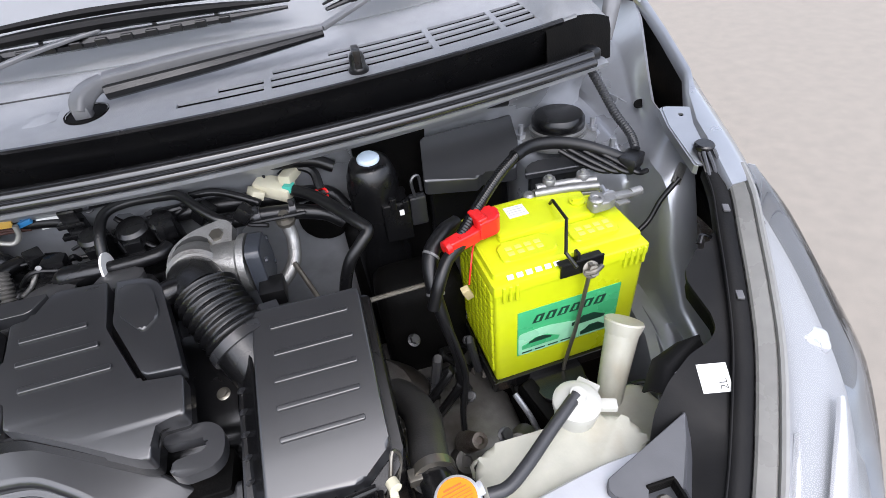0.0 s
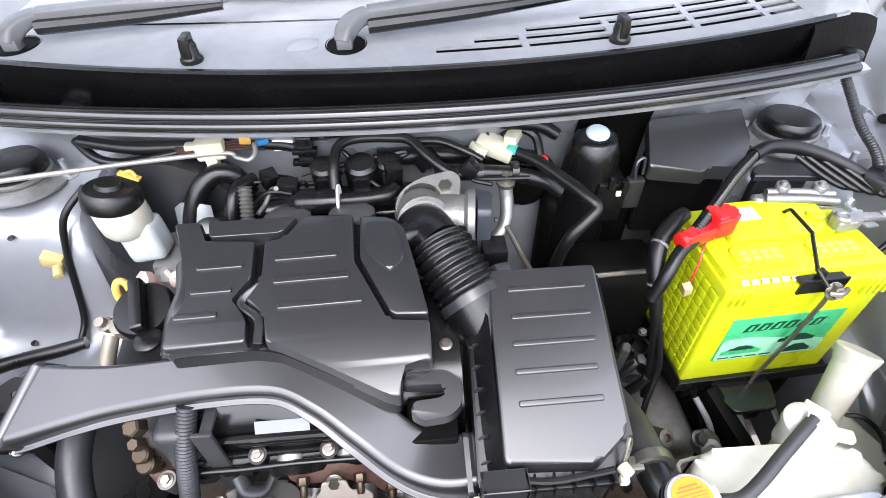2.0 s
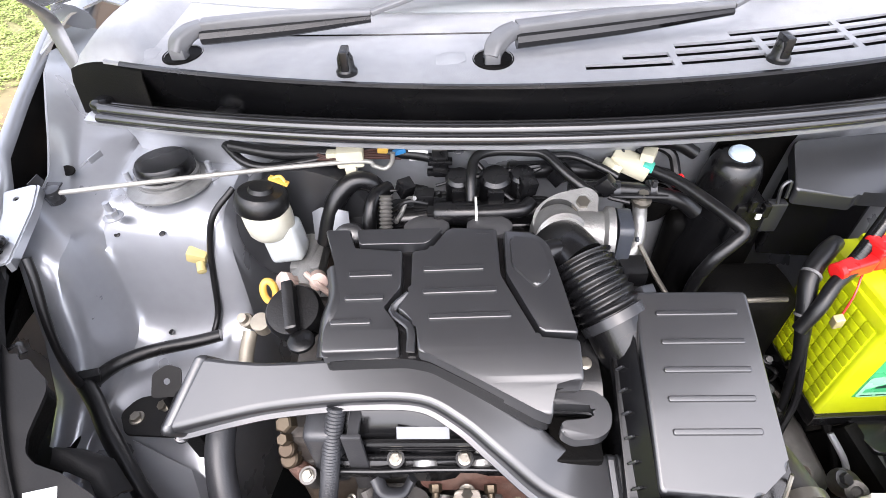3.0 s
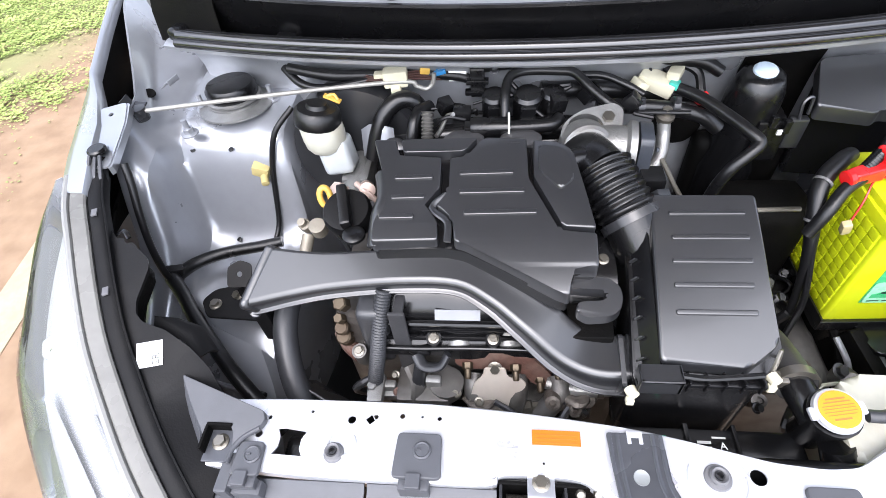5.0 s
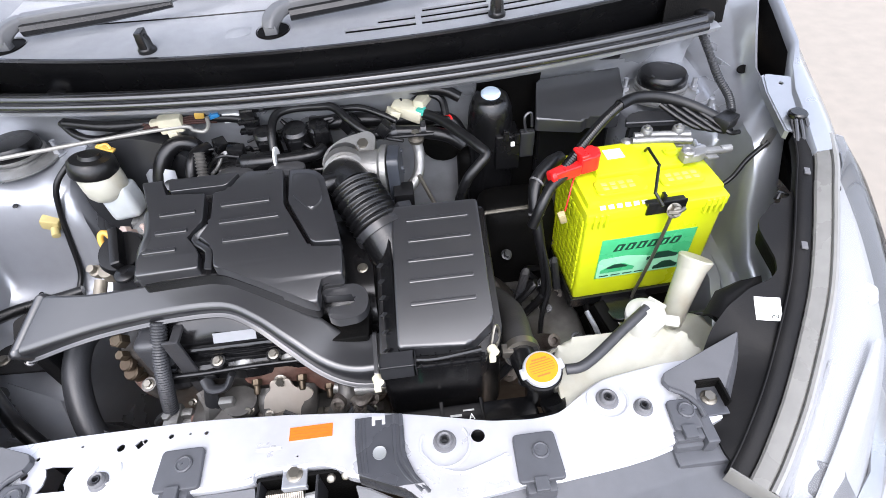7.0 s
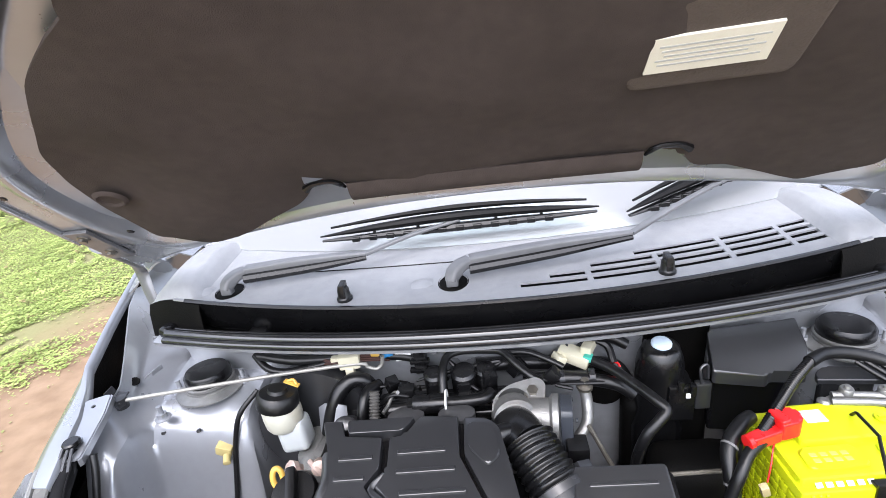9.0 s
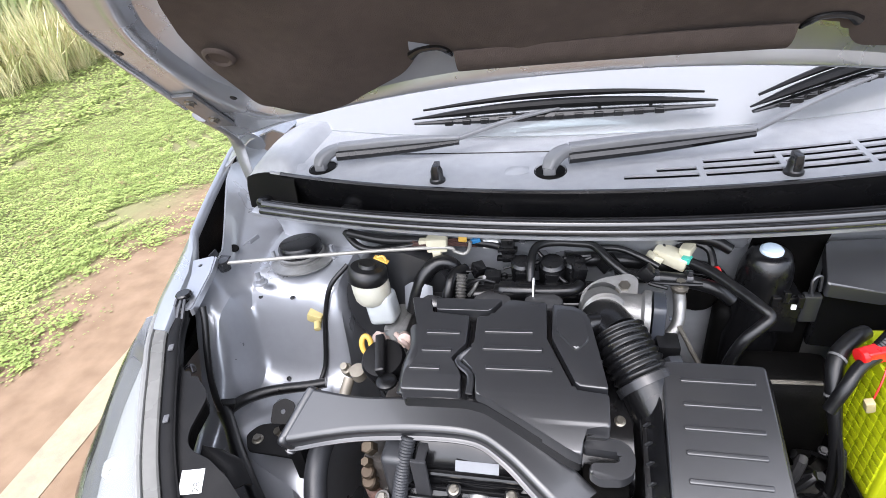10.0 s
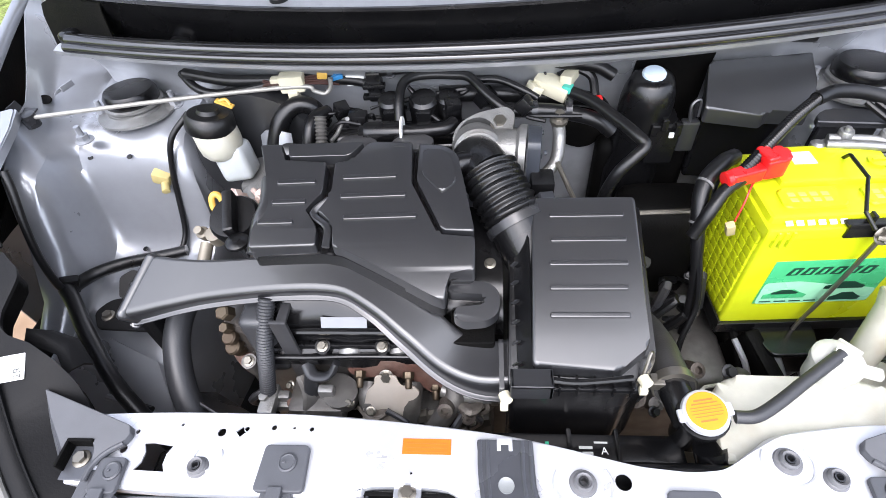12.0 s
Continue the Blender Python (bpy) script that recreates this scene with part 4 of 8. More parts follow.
part("print", join(*[box(-0.067, -0.027, 0.0135 + 0.004 * k, 0.0145 + 0.004 * k, Z0 + 0.0008, Z0 + 0.001, 0) for k in range(3)]), shade("dark orange ink", (0.55, 0.11, 0.01), 0.5, bump=0), st)
part("sticker", box(0.15, 0.163, -0.044, -0.036, Z0 + 0.0002, Z0 + 0.0008, 0), FAINT, tiebar, "faint grey sticker")

# centre brace and latch
brace = thing("latch_brace", (0.028, -0.03, 0.70), "dark grey pressed steel brace across the tie bar", "car part")
BRACE = shade("slate grey steel", (0.07, 0.073, 0.082), 0.3, metal=0.35, bump=0.03, dirt=(0.12, 0.12, 0.12), dirt_amount=0.3)
def brace_top(v):
    return Vector((v.x, v.y, v.z + Z0 + 0.0025 - 0.45 * max(0.0, -0.052 - v.y)))
strap = part("strap", prism(rounded([(0.001, 0.026), (0.054, 0.026), (0.055, -0.020), (0.064, -0.042), (0.079, -0.060), (0.075, -0.074), (0.056, -0.056), (0.030, -0.046), (0.006, -0.036)], 0.003, 2), -0.0015, 0.0015, 0.0008, 1, brace_top, cuts=(-0.052, -0.06)), BRACE, brace, "dark steel strap bolted over the tie bar")
for pts in (((0.004, 0.025), (0.0045, -0.004), (0.008, -0.035)), ((0.011, 0.025), (0.0115, -0.004), (0.0145, -0.036)), ((0.044, 0.025), (0.0445, -0.018), (0.053, -0.040), (0.070, -0.058)), ((0.0515, 0.025), (0.052, -0.018), (0.061, -0.041), (0.077, -0.060))):
    part("pressed_rib", tube([brace_top(Vector((x, y, 0.0015))) for x, y in pts], 0.0022, 8, 5, flat=0.7), BRACE, strap)
part("strap_skirt", skin([[brace_top(Vector((x, y, 0.0))) + Vector((0, -dy, -dz)) for dy, dz in ((0.0, 0.0), (0.002, 0.003), (0.003, 0.014), (0.002, 0.022))] for x, y in ((0.006, -0.036), (0.030, -0.046), (0.056, -0.056), (0.068, -0.067), (0.076, -0.074))], thick=0.002), DKMETAL, strap, "dark folded lower edge")
part("clip_slot", join(box(0.020, 0.035, 0.021, 0.028, Z0 + 0.002, Z0 + 0.0045, 0.001), box(0.020, 0.024, 0.015, 0.023, Z0 + 0.002, Z0 + 0.0045, 0.001), box(0.031, 0.035, 0.015, 0.023, Z0 + 0.002, Z0 + 0.0045, 0.001)), TIEBAR, brace, "white clip hooked over the strap")
part("plug", moved(lathe([(0, 0.0015), (0.0055, 0.0012), (0.0072, 0.0022), (0.0075, 0.0)], 20), pose(0.028, -0.016, Z0 + 0.003)), shade("pale grey plug", (0.21, 0.22, 0.22), 0.4), brace, "pale grey round plug")
part("post", skin([[(x, -0.040 - 0.45 * max(0, x - 0.006) + dy, z) for dy, z in ((0.0, 0.732 - 0.25 * x), (-0.004, 0.715), (-0.016, 0.690), (-0.022, 0.660))] for x in span(0.0, 0.066, 5)], thick=0.002), shade("pale grey post paint", (0.15, 0.153, 0.16), 0.45, bump=0.05, dirt=(0.2, 0.2, 0.2), dirt_amount=0.3), brace, "pale grey painted latch post", smooth=60)
latch = thing("bonnet_latch", (-0.05, -0.05, 0.68), "greasy steel bonnet latch with a coiled spring", "latch")
# Near-black backing paints the shaded inside of the latch opening.
part("dark_backing", join(box(-0.12, 0.0, -0.024, -0.020, 0.60, 0.738, 0.001), box(-0.12, 0.0, -0.090, -0.020, 0.628, 0.632, 0.001)), VOID, latch)
for x in (-0.101, -0.040):
    part("side_plate", box(x - 0.0015, x + 0.0015, -0.050, -0.024, 0.690, 0.738, 0.001), DKMETAL, latch, "bent steel side plate")
part("upper_bracket", join(box(-0.076, -0.05, -0.034, -0.012, 0.737, 0.741, 0.001), box(-0.076, -0.05, -0.036, -0.032, 0.731, 0.741, 0.001)), BAY, latch)
piece("bolt", BOLT, pose(-0.063, -0.022, 0.741), latch)
coil = [(-0.095 + 0.0022 * k / 4, -0.036 + 0.0070 * math.cos(k * 1.5708), 0.722 + 0.0070 * math.sin(k * 1.5708)) for k in range(72)]
part("spring", tube(coil, 0.0014, 6, 2), ZINC, latch, "coiled steel spring")
part("pawl", join(moved(box(-0.020, 0.020, -0.004, 0.004, -0.006, 0.006, 0.003), pose(-0.068, -0.046, 0.709, 20, 12, 10)), moved(box(-0.012, 0.010, -0.004, 0.004, -0.008, 0.008, 0.003), pose(-0.050, -0.040, 0.718, 0, -15, 0)), moved(lathe([(0, 0), (0.005, 0), (0.005, 0.010), (0, 0.012)], 14), pose(-0.093, -0.046, 0.708, 60, 0, 20))), ALU, latch, "worn steel pawl")
part("lever", join(moved(box(-0.016, 0.016, -0.003, 0.003, -0.0025, 0.0025, 0.001), pose(-0.075, -0.055, 0.700, 0, -8, -8)), moved(box(-0.010, 0.010, -0.003, 0.003, -0.008, 0.008, 0.001), pose(-0.068, -0.055, 0.692, 10, 0, 0)), tube([(-0.092, -0.048, 0.700), (-0.078, -0.058, 0.702), (-0.055, -0.058, 0.706), (-0.044, -0.050, 0.708), (-0.048, -0.044, 0.712)], 0.0022, 8)), ZINC, latch, "plated release lever")
part("cable_end", join(tube([(-0.14, -0.038, 0.705), (-0.115, -0.04, 0.706), (-0.098, -0.042, 0.706)], 0.005, 10)), BLUE, latch, "blue plastic cable end")
part("cable", tube([(-0.14, -0.05, 0.69), (-0.11, -0.052, 0.69), (-0.09, -0.055, 0.688)], 0.007, 10), RUBBER, latch)
part("catch_plate", moved(plate(rounded([(-0.03, -0.025), (0.03, -0.02), (0.03, 0.022), (-0.02, 0.02)], 0.005, 2), [circle(-0.012, 0, 0.004, 10), circle(0.015, 0.005, 0.003, 8)], 0, 0.003), pose(-0.022, -0.056, 0.692, 32, 0, 4) @ Matrix.Diagonal((0.85, 0.6, 1.0, 1.0))), IRON, latch, "worn bare metal catch plate")
part("hook", join(tube([(-0.048, -0.050, 0.690), (-0.040, -0.056, 0.712), (-0.028, -0.060, 0.716), (-0.020, -0.056, 0.704)], [0.005, 0.006, 0.005, 0.003], 10, 5, flat=0.5), moved(lathe([(0, 0), (0.006, 0), (0.006, 0.010), (0.004, 0.012), (0, 0.012)], 14), aim((-0.050, -0.058, 0.700), (0, -0.6, 0.8)))), ZINC, latch, "plated latch hook")
for x, z in ((-0.110, 0.728), (-0.026, 0.734), (-0.010, 0.737)):
    part("rivet", moved(lathe([(0, 0), (0.005, 0), (0.004, 0.004), (0.002, 0.005), (0, 0.005)], 12), aim((x, -0.028, z), (0, -0.6, 0.8))), ZINC, latch)
part("return_spring", tube([(-0.022 + 0.0012 * k / 3, -0.064 + 0.005 * math.cos(k * 2.094), 0.700 + 0.005 * math.sin(k * 2.094)) for k in range(32)], 0.0011, 6, 2), ZINC, latch, "small return spring")

# grey plastic cover between tie bar and grille
cover = thing("grille_cover", (0, -0.10, 0.60), "matt grey plastic cover ahead of the tie bar with clip tabs", "car part")
def cover_skin(x0, x1, lead, n):
    prof = [(0.0, 0.738), (-0.006, 0.733), (-0.030, 0.728), (-0.036, 0.724), (-0.060, 0.690), (-0.075, 0.684), (-0.13, 0.676), (-0.20, 0.63), (-0.23, 0.52)]
    return skin([[(x, lead(x) + dy, z - 0.05 * x * x) for dy, z in prof] for x in span(x0, x1, n)], thick=0.0025)
part("panel", cover_skin(-0.50, -0.235, lambda x: -0.030 - 0.9 * max(0, -x - 0.40), 6), GREY, cover)
part("panel", cover_skin(-0.232, -0.105, lambda x: -0.030 + 0.0, 4), GREY, cover)
part("panel", cover_skin(0.085, 0.50, lambda x: -0.080 + 0.165 * (min(x, 0.40) - 0.073) - 0.6 * max(0, x - 0.40), 10), GREY, cover)
def centre_lead(x):
    return lerp_table(((-0.235, -0.034), (-0.105, -0.034), (-0.052, -0.066), (0.020, -0.069), (0.09, -0.078)), x)
part("centre_panel", skin([[(x, centre_lead(x) + dy, z + (0.02 if x < -0.10 else 0)) for dy, z in ((0.0, 0.65), (0.0, 0.681), (-0.002, 0.683), (-0.05, 0.676), (-0.12, 0.63), (-0.15, 0.52))] for x in (-0.235, -0.17, -0.106, -0.09, -0.07, -0.052, -0.03, 0.0, 0.03, 0.06, 0.09)], thick=0.0025), GREY, cover)
tab = part("tab", prism(rounded([(0.034, -0.080), (0.034, -0.060), (0.040, -0.056), (0.052, -0.056), (0.076, -0.071), (0.082, -0.071), (0.10, -0.085)], 0.003, 2), 0.684, 0.690, 0.0015, 2), GREY, cover, "raised clip pad on the grey cover")
part("push_clip", join(moved(lathe([(0, 0), (0.009, 0), (0.009, 0.0015), (0.0075, 0.0025), (0.0065, 0.0015), (0, 0.0015)], 20), pose(0.054, -0.071, 0.690)), box(0.050, 0.053, -0.072, -0.070, 0.690, 0.693, 0.0004)), GREY, tab)
def clip_tab(x0, x1, y0, y1, z, drop=0.05, parent=cover):
    t = part("tab", join(prism(rounded([(x0, y0), (x1, y0), (x1 - 0.002, y1), (x0 + 0.002, y1)], 0.005, 3), z, z + 0.005, 0.0015, 2), box((x0 + x1) / 2 - 0.017, (x0 + x1) / 2 + 0.013, y0 - 0.010, y0 + 0.001, z - 0.6 * drop, z + 0.002, 0.002),
                         box((x0 + x1) / 2 - 0.009, (x0 + x1) / 2 + 0.005, y0 - 0.010, y0 + 0.004, z + 0.001, z + 0.008, 0.001)), GREY, parent, "clip tab of the grey cover")
    cx, cy = (x0 + x1) / 2 + 0.004, y0 + (y1 - y0) * 0.6
    part("push_clip", join(moved(lathe([(0, 0), (0.009, 0), (0.009, 0.0015), (0.0075, 0.0025), (0.0065, 0.0015), (0, 0.0015)], 20), pose(cx, cy, z + 0.005)), box(cx - 0.005, cx - 0.001, cy - 0.001, cy + 0.001, z + 0.005, z + 0.008, 0.0004)), GREY, t)
clip_tab(-0.206, -0.158, -0.028, 0.016, Z0 + 0.001)
clip_tab(0.166, 0.214, -0.066, -0.016, Z0 + 0.001)
clip_tab(-0.368, -0.338, -0.034, 0.000, Z0 + 0.001)
clip_tab(0.338, 0.368, -0.034, 0.000, Z0 + 0.001)
for s in (-1, 1):
    top = [(0.438, 0.055), (0.350, 0.031), (0.346, 0.022), (0.350, 0.014), (0.364, 0.004), (0.372, -0.008), (0.374, 0.004), (0.377, 0.012), (0.402, 0.014), (0.404, 0.004), (0.408, 0.000)]
    def tilt(v):
        return Vector((s * v.x, v.y, v.z + 0.32 * max(0, v.x - 0.345) * max(0.2, min(1, (v.y + 0.01) / 0.05))))
    ear = part("ear", prism(rounded(top, 0.002, 2), Z0 - 0.003, Z0 + 0.008, 0.0015, 2, tilt), GREY, cover, "angular grey plastic ear beside the headlamp")
    part("ear_face", skin([[(s * 0.4375, 0.0545, Z0 + 0.0365), (s * 0.424, 0.028, Z0 + 0.026), (s * 0.407, 0.001, Z0 + 0.014)], [(s * 0.4425, 0.050, Z0 + 0.024), (s * 0.430, 0.024, Z0 + 0.012), (s * 0.412, -0.004, Z0 + 0.002)], [(s * 0.445, 0.046, Z0 + 0.002), (s * 0.433, 0.020, Z0 - 0.008), (s * 0.415, -0.008, Z0 - 0.012)]], thick=0.002), GREY, ear)
    part("ear_edge", tube([tilt(Vector((x, y, Z0 + 0.006))) for x, y in ((0.350, 0.013), (0.363, 0.003), (0.371, -0.010), (0.3725, -0.024))], 0.0028, 8, 4), GREY, ear, "stepped edge of the ear")
    pocket = part("bolt_tab", box(s * 0.389 - 0.014, s * 0.389 + 0.014, -0.022, 0.013, Z0 + 0.0005, Z0 + 0.003, 0.001), BRACE, ear, "plated steel bolt plate")
    piece("bolt", BOLT, pose(s * 0.388, -0.002, Z0 + 0.003), pocket)
    # Pocket walls near-black, with the recess's shade as their colour.
    part("pocket_wall", join(box(min(s * 0.376, s * 0.403), max(s * 0.376, s * 0.403), 0.0105, 0.0135, Z0 - 0.004, Z0 + 0.017, 0.001), box(min(s * 0.401, s * 0.404), max(s * 0.401, s * 0.404), -0.014, 0.012, Z0 - 0.012, Z0 + 0.016, 0.001)), VOID, ear)
    part("ear_leg", join(box(min(s * 0.366, s * 0.379), max(s * 0.366, s * 0.379), -0.050, -0.012, Z0 - 0.030, Z0 + 0.004, 0.002), box(min(s * 0.336, s * 0.394), max(s * 0.336, s * 0.394), -0.062, -0.036, Z0 - 0.058, Z0 - 0.018, 0.004), box(min(s * 0.336, s * 0.366), max(s * 0.336, s * 0.366), -0.048, -0.034, Z0 - 0.03, Z0 - 0.006, 0.002)), GREY, ear, "grey clip block below the ear")
for s in (-1, 1):
    part("bumper_wing", skin([[(s * x, y + dy, z + dz) for dy, dz in ((0.0, 0.0), (-0.03, -0.008), (-0.06, -0.04), (-0.08, -0.15), (-0.07, -0.35))] for x, y, z in ((0.30, -0.215, 0.655), (0.40, -0.185, 0.665), (0.47, -0.145, 0.675), (0.55, -0.08, 0.69), (0.62, 0.02, 0.70), (0.665, 0.14, 0.70), (0.685, 0.24, 0.69))], thick=0.003), SILVER, car, "silver bumper corner")
part("bumper", skin([[(x, -0.215 - 0.03 * (1 - (x / 0.3) ** 2) + dy, 0.655 + dz) for dy, dz in ((0.0, 0.0), (-0.03, -0.008), (-0.06, -0.04), (-0.08, -0.15), (-0.07, -0.35))] for x in span(-0.30, 0.30, 12)], thick=0.003), SILVER, car, "silver front bumper")

# ---- headlamps ----
RIM = [(0.617, 0.278, 0.876), (0.600, 0.236, 0.869), (0.577, 0.192, 0.858), (0.552, 0.138, 0.837), (0.525, 0.084, 0.813), (0.490, 0.030, 0.788), (0.454, -0.020, 0.764), (0.418, -0.062, 0.743), (0.396, -0.084, 0.732)]


def headlamp(s):
    lamp = thing("headlamp", (s * 0.56, 0.08, 0.62), "clear headlamp with a hazed grey flange and black rear housing" if s > 0 else "clear headlamp beside the earth verge, with a hazed grey flange", "headlamp", "headlamps")
    line = curve(RIM, 4)
    frames = []
    for i, p in enumerate(line):
        d = (line[min(i + 1, len(line) - 1)] - line[max(i - 1, 0)])
        d.z = 0
        d.normalize()
        frames.append((p, Vector((-d.y, d.x, 0))))
    def at(p, o, out, up):
        q = p + o * out + Vector((0, 0, up))
        return Vector((s * q.x, q.y, q.z))
    n = len(line) - 1
    swell = [0.5 + 0.95 * min(1, i / (0.45 * n)) for i in range(n + 1)]
    part("flange", skin([[at(p, o, a, u) for a, u in ((0.001, -0.008), (0.001, 0.0005), (0.003, 0.0025), (0.010, 0.0035), (0.0175, 0.0035), (0.019, 0.002), (0.0195, -0.006))] for p, o in frames], thick=0.002), HAZE, lamp, "hazed grey top flange of the lamp", smooth=22)
    part("clear_edge", skin([[at(p, o, a, u) for a, u in ((0.0195, 0.001), (0.0205, 0.005), (0.0235, 0.006), (0.0265, 0.005), (0.0275, 0.001), (0.028, -0.006))] for p, o in frames], thick=0.0015), CLEAR_EDGE, lamp, "clear moulded edge round the lens", smooth=28)
    part("dark_strip", skin([[at(p, o, a, u) for a, u in ((-0.0195, -0.014), (-0.019, -0.003), (-0.0165, 0.0005), (-0.010, 0.001), (-0.002, 0.0005), (0.001, -0.003))] for p, o in frames], thick=0.002), HOUSING, lamp, "dark plastic rim strip", smooth=50)
    part("strip_bead", tube([at(p, o, -0.0182, 0.0002) for p, o in frames], 0.0013, 6, 1), HOUSING, lamp, "moulded bead along the rim strip")
    for k in (6, 13):
        p, o = frames[k]
        part("rim_slot", moved(box(-0.0035, 0.0035, -0.006, 0.006, 0, 0.0026, 0.001), Matrix.Translation(at(p, o, -0.008, 0.0005)) @ pose(0, 0, 0, 0, 0, -25 * s)), GROMMET, lamp, "small grey rim clip")
    shell = ((0.026, 0.0), (0.034, 0.004), (0.05, 0.002), (0.068, -0.010), (0.084, -0.034), (0.094, -0.07), (0.098, -0.12), (0.096, -0.17))
    lens = part("lens", skin([[at(p, o, 0.026 + (a - 0.026) * w, u) for a, u in shell] for (p, o), w in zip(frames, swell)], thick=0.0), LENS, lamp, "clear plastic lens", smooth=70)
    lens.visible_shadow = False
    inner_shell = ((0.027, -0.006), (0.036, -0.018), (0.046, -0.030), (0.060, -0.040), (0.074, -0.055), (0.086, -0.085), (0.090, -0.13), (0.088, -0.17))
    part("bezel", skin([[at(p, o, 0.025 + (a - 0.026) * w, u) for a, u in inner_shell] for (p, o), w in zip(frames, swell)], thick=0.002), BEZEL, lamp, "grey inner bezel", smooth=60)
    def streak(k0, k1, a0, a1, u0, u1, wide):
        """A bright curved moulding inside the lens, tapering to both ends."""
        out = []
        for k in range(k0, k1 + 1):
            (p, o), w, t = frames[k], swell[k], (k - k0) / (k1 - k0)
            mid, u = a0 + (a1 - a0) * t, u0 + (u1 - u0) * t
            half = wide * (0.15 + 0.85 * math.sin(math.pi * min(1, 0.08 + 0.92 * t)) ** 0.7) / 2
            out.append([at(p, o, 0.025 + (mid - 0.026) * w + half * e, u + 0.005 * (1 - e * e) - 0.35 * half * e) for e in (-1, -0.6, 0, 0.6, 1)])
        return skin(out, thick=0.002)
    part("bezel_ridge", streak(round(n * 0.52), n - 1, 0.066, 0.052, -0.034, -0.028, 0.018), PLATED, lamp, "bright outer ridge of the lamp bezel", smooth=60)
    part("bezel_ridge", streak(round(n * 0.62), n - 1, 0.035, 0.036, -0.014, -0.016, 0.012), PLATED, lamp, "bright inner ridge of the lamp bezel", smooth=60)
    o = frames[round(n * 0.57)][1]
    m = Matrix.Translation((s * 0.602, 0.092, 0.790)) @ pose(0, 0, 0, 0, 0, math.degrees(math.atan2(o.y, s * o.x))) @ pose(0, 0, 0, 0, 14, 0)
    unit = part("indicator_reflector", moved(bevelled(box(-0.024, 0.024, -0.014, 0.014, -0.03, 0.002, 0), 0.007, 4), m), PLATED, lamp, "bright indicator reflector housing", smooth=60)
    part("bulb_bowl", moved(lathe([(0.0125, 0.0), (0.0115, 0.0016), (0.009, -0.001), (0.006, -0.002), (0.004, 0.003), (0, 0.004)], 24), aim(m @ Vector((0.004, -0.0145 * s, -0.008)), m.to_3x3() @ Vector((0, -s, 0.35)))), CHROME, unit, "round chrome bulb bowl")
    # closed ends and rear housing
    for (pe, oe), we in ((frames[0], swell[0]), (frames[-1], swell[-1])):
        part("end_wall", skin([[at(pe, oe, 0.026 + (a - 0.026) * we * f, u * f - 0.03 * (1 - f)) for a, u in shell] for f in (1.0, 0.5, 0.0)], thick=0.0015), BEZEL, lamp)
    pe, oe = frames[-1]
    part("flange_end", skin([[at(pe, oe, a, 0.0036 - 0.02 * f) + Vector((-s * 0.004, -0.004, 0)) * min(1, 3 * f) for a in span(-0.018, 0.030, 6)] for f in (0.0, 0.3, 1.0)], thick=0.002), HAZE, lamp, "hazed lower end of the lamp flange")
    levels = tuple((p[1], p[2] - 0.009) for p in RIM[::-1])
    inner = [(0.580, 0.209), (0.560, 0.203), (0.548, 0.192), (0.541, 0.194), (0.536, 0.186), (0.528, 0.189), (0.518, 0.180), (0.505, 0.171), (0.500, 0.160), (0.502, 0.145), (0.506, 0.124), (0.503, 0.110), (0.492, 0.102), (0.465, 0.095), (0.434, 0.080), (0.417, 0.068), (0.406, 0.052), (0.400, 0.030), (0.392, 0.004), (0.386, -0.030), (0.386, -0.056)]
    rim = [(p + o * -0.0185) for p, o in frames]
    plan = rounded([(p.x, p.y) for p in rim[1:n:2]][::-1] + inner, 0.004, 2)
    def sag(x, y):
        """Height of the housing plate: level with the rim, sinking inwards below the ear."""
        edge = lerp_table(tuple((p.y, p.x) for p in rim[::-1]), y)
        return lerp_table(levels, y) - 0.55 * max(0.0, edge - x - 0.006) * min(1, max(0, (0.085 - y) / 0.035))
    housing = part("rear_housing", plate(plan, [], -0.004, 0.0, lambda v: Vector((s * v.x, v.y, v.z + sag(v.x, v.y)))), HOUSING, lamp, "black plastic rear housing with a scalloped edge", smooth=45)
    # Near-black wall, for the dark hole beside the housing.
    part("housing_wall", skin([[Vector((s * (x + 0.006), y, sag(x, y) - dz)) for dz in (0.003, 0.014, 0.028)] for x, y in inner], thick=0.002), VOID, housing)
    # Added panel: hides bright ground and keeps the gap under the lamp dark.
    part("gap_panel", box(min(s * 0.585, s * 0.638), max(s * 0.585, s * 0.638), 0.11, 0.27, 0.655, 0.659, 0.001), VOID, lamp, "added near-black panel that darkens the gap below the lamp")
    part("latch_tongue", tube([(s * 0.556, 0.200, 0.846), (s * 0.546, 0.204, 0.850), (s * 0.537, 0.196, 0.846)], 0.003, 6, 3, flat=0.5), BLACK, housing)
    part("air_flap", skin([[(s * 0.512, 0.134, 0.776), (s * 0.505, 0.128, 0.786), (s * 0.503, 0.121, 0.784), (s * 0.506, 0.114, 0.776)], [(s * 0.485, 0.134, 0.773), (s * 0.482, 0.127, 0.782), (s * 0.483, 0.118, 0.780), (s * 0.486, 0.110, 0.774)],
                             [(s * 0.452, 0.126, 0.768), (s * 0.454, 0.119, 0.775), (s * 0.458, 0.109, 0.775), (s * 0.462, 0.102, 0.772)], [(s * 0.428, 0.102, 0.755), (s * 0.432, 0.097, 0.764), (s * 0.440, 0.088, 0.766), (s * 0.446, 0.082, 0.765)]], thick=0.003), HOUSING, housing, "curved flap of the rear housing", smooth=60)
